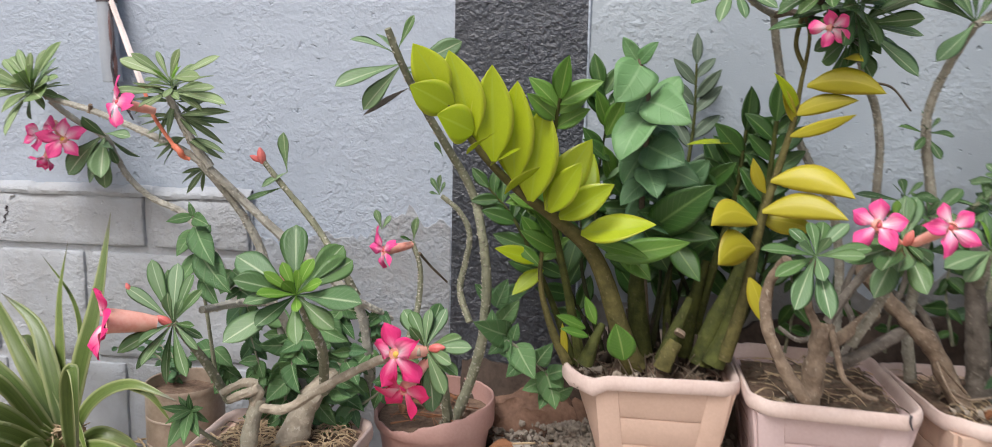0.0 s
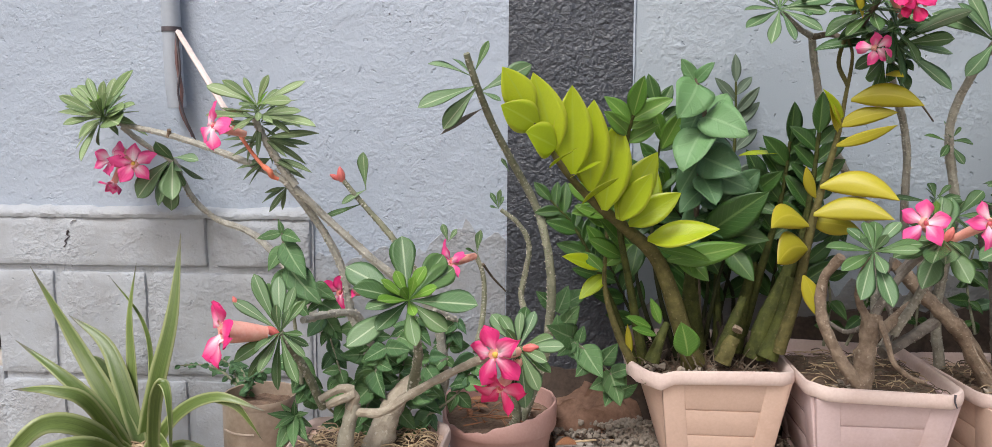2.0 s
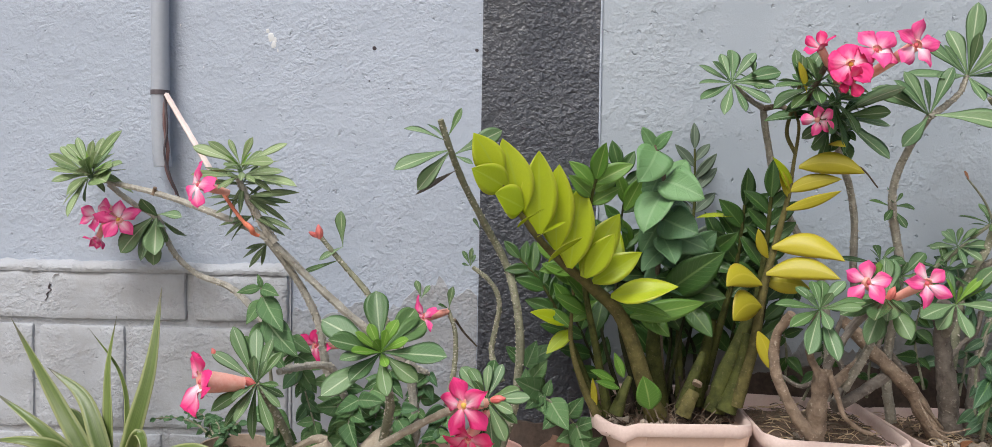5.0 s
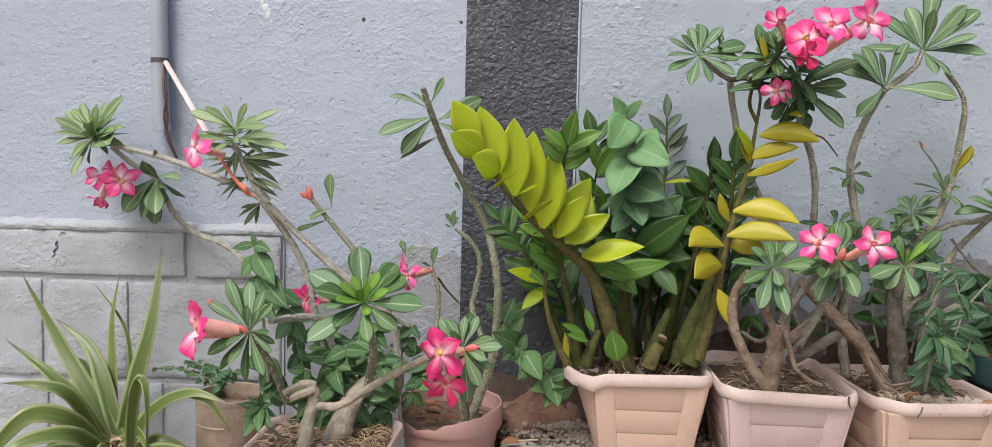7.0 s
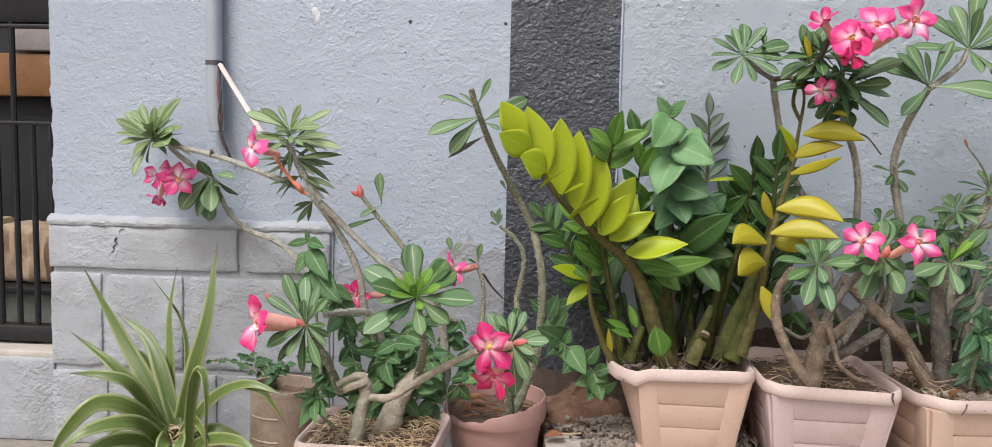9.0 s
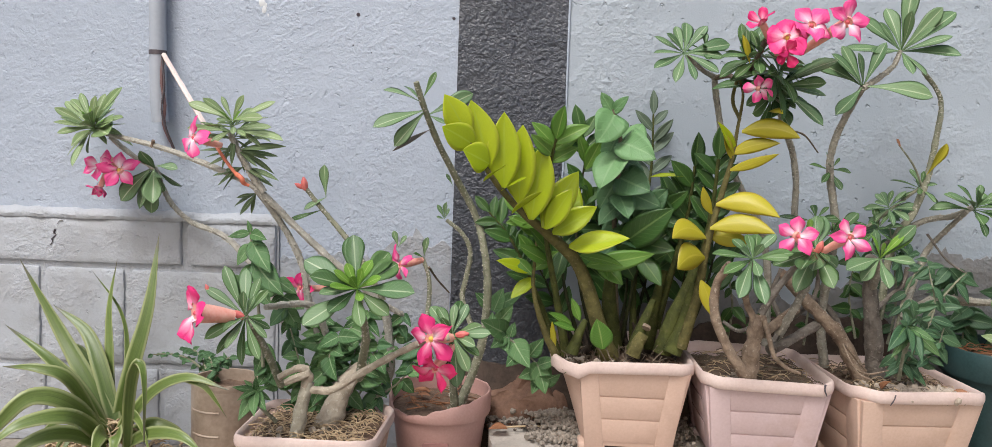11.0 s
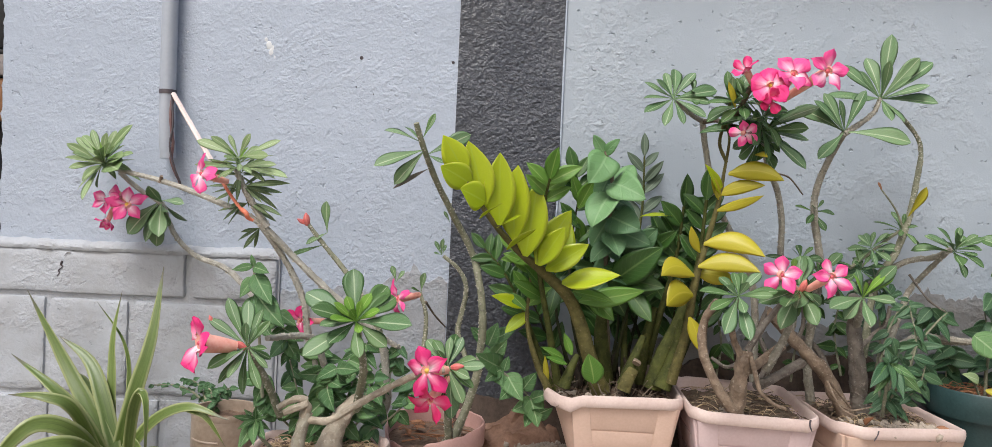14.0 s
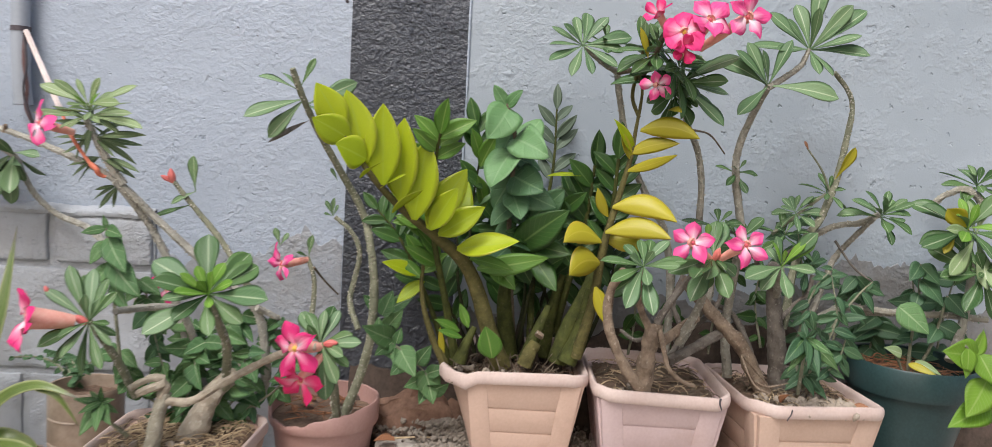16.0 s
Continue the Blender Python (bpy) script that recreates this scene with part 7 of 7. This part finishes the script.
creeper("shade_weed", (1.4, -0.05, 0.19), "dark green weed growing up behind the last planter", [
    [(1.333, -0.080, 0.225), (1.350, -0.070, 0.291), (1.362, -0.080, 0.361), (1.366, -0.090, 0.385)],
    [(1.274, -0.080, 0.245), (1.293, -0.060, 0.311), (1.284, -0.060, 0.392), (1.271, -0.060, 0.449)],
    [(1.252, -0.080, 0.244), (1.241, -0.060, 0.355), (1.253, -0.050, 0.447), (1.294, -0.050, 0.482)],
], 0.042, L_DUSK, 76, 0.4, per=6, ratio=0.5)
# soft bush at the end of the planters
creeper("leafy_shrub", (1.236, -0.200, 0.230), "soft green leafy bush overhanging the planter", [
    [(1.236, -0.200, 0.220), (1.233, -0.230, 0.280), (1.225, -0.260, 0.327), (1.209, -0.270, 0.358)],
    [(1.236, -0.200, 0.220), (1.258, -0.220, 0.289), (1.274, -0.220, 0.342), (1.269, -0.200, 0.401)],
    [(1.242, -0.200, 0.220), (1.280, -0.220, 0.269), (1.292, -0.220, 0.307)],
    [(1.231, -0.200, 0.219), (1.234, -0.190, 0.313), (1.255, -0.180, 0.376), (1.289, -0.160, 0.406)],
    [(1.242, -0.200, 0.220), (1.297, -0.160, 0.309), (1.346, -0.140, 0.363), (1.372, -0.130, 0.384)],
], 0.038, L_DUSK, 73, 0.3, per=7, ratio=0.42)
W = thing("leafy_shrub", (1.206, -0.270, 0.248), "drooping whorl of soft green leaves", "plant")
stem(W, [(1.217, -0.240, 0.225), (1.211, -0.260, 0.276), (1.203, -0.280, 0.320)], 0.003, 0.002, BARKGREEN, "stem", 0.1)
for tip, ratio in (((1.155, -0.310, 0.291), 0.36), ((1.185, -0.330, 0.288), 0.34), ((1.231, -0.310, 0.300), 0.3), ((1.209, -0.300, 0.335), 0.4), ((1.185, -0.290, 0.332), 0.4), ((1.254, -0.290, 0.276), 0.3), ((1.209, -0.320, 0.272), 0.36), ((1.171, -0.310, 0.272), 0.3), ((1.199, -0.270, 0.343), 0.4)):
    leaf(W, (1.203, -0.280, 0.320), tip, ratio, L_DUSK if ratio > 0.33 else L_BASIL, None, "ovate", FRONT, 0.2, 0.15)

# ---- striped strap-leaved plant by the gate ----
STRAP = thing("spider_plant", (-0.051, -0.170, 0.051), "striped strap-leaved plant arching from the ground", "plant")


def blade(plant, pts, width, top, seed=0):
    """A long channelled strap leaf along a smooth line, narrowing to its tip."""
    line = spline(pts, 7)
    turn = rnd.uniform(-1.1, 1.1)
    n = len(line)
    verts, faces, uvs = [], [], []
    side = None
    for k, q in enumerate(line):
        s = k / (n - 1)
        along = (line[min(k + 1, n - 1)] - line[max(k - 1, 0)]).normalized()
        ref = Vector((0.25 + turn * s, -0.75, 0.6 - 0.5 * abs(turn) * s))
        side = along.cross(ref).normalized()
        up = side.cross(along)
        w = 0.88 * width * float(np.interp(s, (0, 0.15, 0.4, 0.65, 0.85, 0.95, 1), (0.7, 0.95, 1, 0.76, 0.36, 0.13, 0.02))) / 2
        for j in range(5):
            c = j / 2 - 1
            verts.append(q + side * c * w + up * abs(c) * w * 0.22)
            uvs.append((s, j / 4))
    m = len(verts)
    low = [v - Vector((0, -0.0006, 0.0008)) for v in verts]
    for k in range(n - 1):
        for j in range(4):
            a = k * 5 + j
            quad = (a, a + 1, a + 6, a + 5)
            faces += [quad, tuple(i + m for i in quad[::-1])]
        for a, b in ((k * 5, k * 5 + 5), (k * 5 + 9, k * 5 + 4)):
            faces.append((a, b, b + m, a + m))
    me = bpy.data.meshes.new("blade")
    me.from_pydata([tuple(v) for v in verts + low], [], faces)
    me.materials.append(top)
    me.polygons.foreach_set("use_smooth", [True] * len(faces))
    lay = me.uv_layers.new(name="blade")
    flat = []
    for lp in me.loops:
        flat += uvs[lp.vertex_index % m]
    lay.data.foreach_set("uv", flat)
    put("leaf", me, plant, Matrix())


for pts, w in (
    ([(-0.056, -0.170, 0.073), (-0.115, -0.150, 0.153), (-0.180, -0.120, 0.233), (-0.254, -0.100, 0.341)], 0.030),
    ([(-0.053, -0.170, 0.073), (-0.093, -0.140, 0.162), (-0.135, -0.110, 0.221), (-0.202, -0.090, 0.260)], 0.030),
    ([(-0.056, -0.160, 0.080), (-0.028, -0.160, 0.182), (-0.010, -0.140, 0.277), (-0.014, -0.090, 0.395)], 0.030),
    ([(-0.061, -0.150, 0.077), (-0.063, -0.110, 0.178), (-0.083, -0.090, 0.253), (-0.139, -0.080, 0.324)], 0.009),
    ([(-0.072, -0.150, 0.076), (-0.088, -0.120, 0.180), (-0.097, -0.100, 0.266), (-0.093, -0.080, 0.345)], 0.018),
    ([(-0.062, -0.180, 0.065), (-0.099, -0.200, 0.146), (-0.152, -0.200, 0.198), (-0.232, -0.180, 0.244)], 0.026),
    ([(-0.068, -0.180, 0.054), (-0.088, -0.240, 0.169), (-0.127, -0.260, 0.196), (-0.186, -0.260, 0.197)], 0.022),
    ([(-0.058, -0.200, 0.062), (-0.072, -0.270, 0.143), (-0.113, -0.310, 0.167), (-0.148, -0.340, 0.129), (-0.164, -0.360, 0.087)], 0.030),
    ([(-0.052, -0.200, 0.056), (-0.056, -0.300, 0.134), (-0.104, -0.350, 0.139), (-0.142, -0.380, 0.106)], 0.028),
    ([(-0.043, -0.220, 0.059), (-0.066, -0.300, 0.108), (-0.101, -0.340, 0.106), (-0.137, -0.360, 0.069)], 0.028),
    ([(-0.037, -0.200, 0.062), (0.025, -0.220, 0.147), (0.095, -0.240, 0.185), (0.165, -0.250, 0.170)], 0.022),
    ([(0.083, -0.235, 0.181), (0.121, -0.240, 0.172), (0.142, -0.240, 0.148), (0.159, -0.240, 0.121)], 0.010),
    ([(-0.011, -0.220, 0.055), (0.001, -0.240, 0.131), (0.017, -0.260, 0.190), (0.032, -0.270, 0.214), (0.049, -0.290, 0.190), (0.053, -0.300, 0.087)], 0.020),
    ([(-0.047, -0.200, 0.062), (-0.013, -0.300, 0.110), (-0.007, -0.340, 0.086)], 0.030),
    ([(-0.042, -0.200, 0.062), (0.012, -0.300, 0.111), (0.017, -0.330, 0.078)], 0.028),
    ([(-0.026, -0.200, 0.052), (0.039, -0.250, 0.094), (0.102, -0.280, 0.103), (0.149, -0.300, 0.077)], 0.024),
    ([(-0.035, -0.180, 0.055), (0.017, -0.200, 0.092), (0.059, -0.200, 0.083), (0.080, -0.200, 0.067)], 0.022),
    ([(-0.065, -0.160, 0.058), (-0.108, -0.120, 0.133), (-0.163, -0.080, 0.178), (-0.197, -0.060, 0.183)], 0.028),
):
    blade(STRAP, pts, w * 1.05, L_STRAP)
r = random.Random(19)
base = Vector((-0.048, -0.180, 0.055))
for k in range(5):
    a = radians(200 + 150 * r.random())
    go = Vector((math.cos(a), math.sin(a) * 0.55, 0))
    far, rise = r.uniform(0.10, 0.19), r.uniform(0.02, 0.09)
    blade(STRAP, [base, base + go * far * 0.4 + Vector((0, 0, rise)), base + go * far * 0.8 + Vector((0, 0, rise * 0.9)), base + go * far * 1.15 + Vector((0, 0, rise * 0.3 - 0.02))], r.uniform(0.014, 0.022), L_STRAP)

# dry litter heaped round its foot
r = random.Random(44)
bm = bmesh.new()
for k in range(260):
    c = Vector((-0.06 + r.gauss(0, 0.09), -0.20 + r.gauss(0, 0.06), 0.0))
    c.z = -0.015 + 0.085 * math.exp(-((c.x + 0.06) ** 2 + (c.y + 0.18) ** 2) / 0.012) + r.uniform(0, 0.012)
    a, far = r.uniform(0, 6.28), r.uniform(0.02, 0.06)
    go = Vector((math.cos(a), math.sin(a), r.uniform(-0.2, 0.3))) * far
    tube([c - go * 0.5, c + Vector((0, 0, r.uniform(0, 0.012))), c + go * 0.5], r.uniform(0.0012, 0.0034), 0.0008, 5, 3, bm=bm)
tagged(part("dry_litter", bm, STRAW, STRAP), "heap of dry straw-coloured leaf litter", kind="stuff")

# ---- plants at the end of the row ----
ROSE_E = thing("desert_rose", (1.49, -0.12, 0.225), "leafy desert rose in the dark green pot", "plant", "desert roses")
stem(ROSE_E, [(1.483, -0.180, 0.271), (1.510, -0.160, 0.319), (1.522, -0.150, 0.401), (1.510, -0.150, 0.462)], 0.008, 0.005, BARK, "trunk", 0.15)
stem(ROSE_E, [(1.341, -0.130, 0.341), (1.421, -0.130, 0.334), (1.489, -0.140, 0.337), (1.557, -0.150, 0.335)], 0.006, 0.0055, BARK, "branch", 0.2)
stem(ROSE_E, [(1.471, -0.100, 0.512), (1.501, -0.100, 0.534), (1.526, -0.110, 0.542), (1.548, -0.130, 0.513)], 0.005, 0.006, BARK, "branch", 0.25)
rosette(ROSE_E, (1.494, -0.170, 0.484), (-0.1, -0.6, 0.6), 16, 0.085, 0.36, L_ADEN, spread=(20, 115), seed=81, fresh=L_ADENNEW)
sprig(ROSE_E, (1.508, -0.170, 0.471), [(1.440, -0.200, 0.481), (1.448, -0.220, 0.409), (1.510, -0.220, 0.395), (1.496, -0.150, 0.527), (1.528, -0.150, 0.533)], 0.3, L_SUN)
leaf(ROSE_E, (1.503, -0.160, 0.478), (1.452, -0.180, 0.514), 0.5, L_YELLOW, L_YELLOW, "obovate", FRONT, label="yellowed leaf")
leaf(ROSE_E, (1.482, -0.160, 0.482), (1.449, -0.180, 0.444), 0.28, L_YELLOW, DEADLEAF, "obovate", FRONT, label="yellowed leaf")
rosette(ROSE_E, (1.547, -0.100, 0.553), (-0.2, -0.4, 0.8), 14, 0.06, 0.4, L_ADEN, spread=(20, 110), seed=82)
rosette(ROSE_E, (1.508, -0.200, 0.419), (-0.2, -0.7, 0.3), 12, 0.075, 0.36, L_ADEN, spread=(20, 110), seed=83)
creeper("shade_weed", (1.52, -0.05, 0.05), "dusky green weed against the wall behind the green pot", [
    [(1.50, -0.045, 0.05), (1.495, -0.050, 0.22), (1.490, -0.055, 0.33), (1.478, -0.060, 0.39)],
    [(1.53, -0.045, 0.05), (1.540, -0.050, 0.22), (1.548, -0.055, 0.34), (1.560, -0.060, 0.42)],
    [(1.42, -0.040, 0.05), (1.425, -0.045, 0.24), (1.432, -0.045, 0.31)],
], 0.055, L_DUSK, 87, 0.2, per=7, ratio=0.6, shape="heart")
POTVINE = thing("leafy_shrub", (1.44, -0.15, 0.230), "broad-leaved green vine growing in the green pot", "plant")
stem(POTVINE, [(1.437, -0.150, 0.225), (1.432, -0.155, 0.290), (1.440, -0.150, 0.360), (1.436, -0.150, 0.420)], 0.003, 0.0018, BARKGREEN, "stem", 0.1)
stem(POTVINE, [(1.440, -0.150, 0.225), (1.470, -0.150, 0.290), (1.490, -0.145, 0.370)], 0.003, 0.0018, BARKGREEN, "stem", 0.1)
stem(POTVINE, [(1.430, -0.160, 0.225), (1.408, -0.170, 0.262), (1.395, -0.172, 0.283)], 0.0024, 0.0018, BARKGREEN, "stem", 0.1)
for base, tip, ratio, tone in (
    ((1.400, -0.165, 0.352), (1.444, -0.185, 0.312), 0.72, L_BASIL), ((1.436, -0.150, 0.420), (1.412, -0.170, 0.392), 0.7, L_DUSK),
    ((1.436, -0.150, 0.418), (1.462, -0.165, 0.388), 0.72, L_DUSK), ((1.440, -0.150, 0.395), (1.476, -0.170, 0.358), 0.72, L_DUSK),
    ((1.439, -0.150, 0.372), (1.424, -0.165, 0.345), 0.7, L_DUSK), ((1.490, -0.145, 0.370), (1.516, -0.165, 0.336), 0.72, L_DUSK),
    ((1.478, -0.148, 0.318), (1.448, -0.170, 0.296), 0.7, L_DUSK), ((1.480, -0.148, 0.322), (1.516, -0.168, 0.300), 0.7, L_DUSK),
    ((1.412, -0.168, 0.276), (1.372, -0.185, 0.288), 0.45, L_SUN), ((1.440, -0.160, 0.262), (1.476, -0.180, 0.250), 0.35, L_SUN),
    ((1.430, -0.160, 0.258), (1.462, -0.190, 0.246), 0.3, L_YELLOW), ((1.433, -0.153, 0.300), (1.402, -0.160, 0.300), 0.6, L_DUSK),
):
    leaf(POTVINE, base, tip, ratio, tone, L_DUSK, "heart", FRONT, 0.15, 0.18, 0.02)
VINE = thing("bright_vine", (1.560, -0.215, 0.055), "bright green vine leaves beside the green pot", "plant")
stem(VINE, [(1.560, -0.215, 0.050), (1.530, -0.260, 0.140), (1.478, -0.300, 0.240), (1.445, -0.310, 0.297), (1.412, -0.320, 0.330)], 0.003, 0.002, BARKGREEN, "stem", 0.1)
for base, tip, ratio in (((1.438, -0.310, 0.315), (1.374, -0.330, 0.316), 0.7), ((1.441, -0.310, 0.316), (1.455, -0.330, 0.276), 0.8), ((1.417, -0.320, 0.326), (1.415, -0.330, 0.284), 0.6), ((1.457, -0.310, 0.279), (1.418, -0.330, 0.229), 0.7), ((1.473, -0.300, 0.240), (1.398, -0.320, 0.213), 0.5), ((1.467, -0.310, 0.271), (1.482, -0.320, 0.320), 0.8), ((1.463, -0.300, 0.286), (1.501, -0.300, 0.241), 0.7), ((1.434, -0.310, 0.315), (1.454, -0.300, 0.350), 0.6)):
    leaf(VINE, base, tip, ratio, L_BRIGHT, L_BRIGHT, "ovate", FRONT, 0.2, 0.15, 0.02)
DRY = thing("dead_leaf", (1.530, -0.200, 0.056), "curled orange-brown dead leaves on the ground", "dead leaf")
for k in range(9):
    c = Vector((1.530, -0.200, 0.060)) + Vector((rnd.uniform(-0.03, 0.03), rnd.uniform(-0.02, 0.02), 0.004 * (k % 4)))
    leaf(DRY, c, c + Vector((rnd.uniform(-0.03, 0.03), rnd.uniform(-0.03, 0.0), rnd.uniform(0.0, 0.035))), 0.6, STRAW if k % 3 == 0 else DEADLEAF, DEADLEAF, "ovate", FRONT, 0.4, 0.3)
for a, b in (((1.302, -0.240, 0.206), (1.326, -0.252, 0.210)), ((1.196, -0.232, 0.206), (1.203, -0.246, 0.224))):
    d = thing("dead_leaf", a, "curled orange-brown leaf lying on the planter soil", "dead leaf", "dead leaves in the planter")
    leaf(d, a, b, 0.55, DEADLEAF, DEADLEAF, "ovate", (0.1, -0.6, 0.8), 0.5, 0.2)
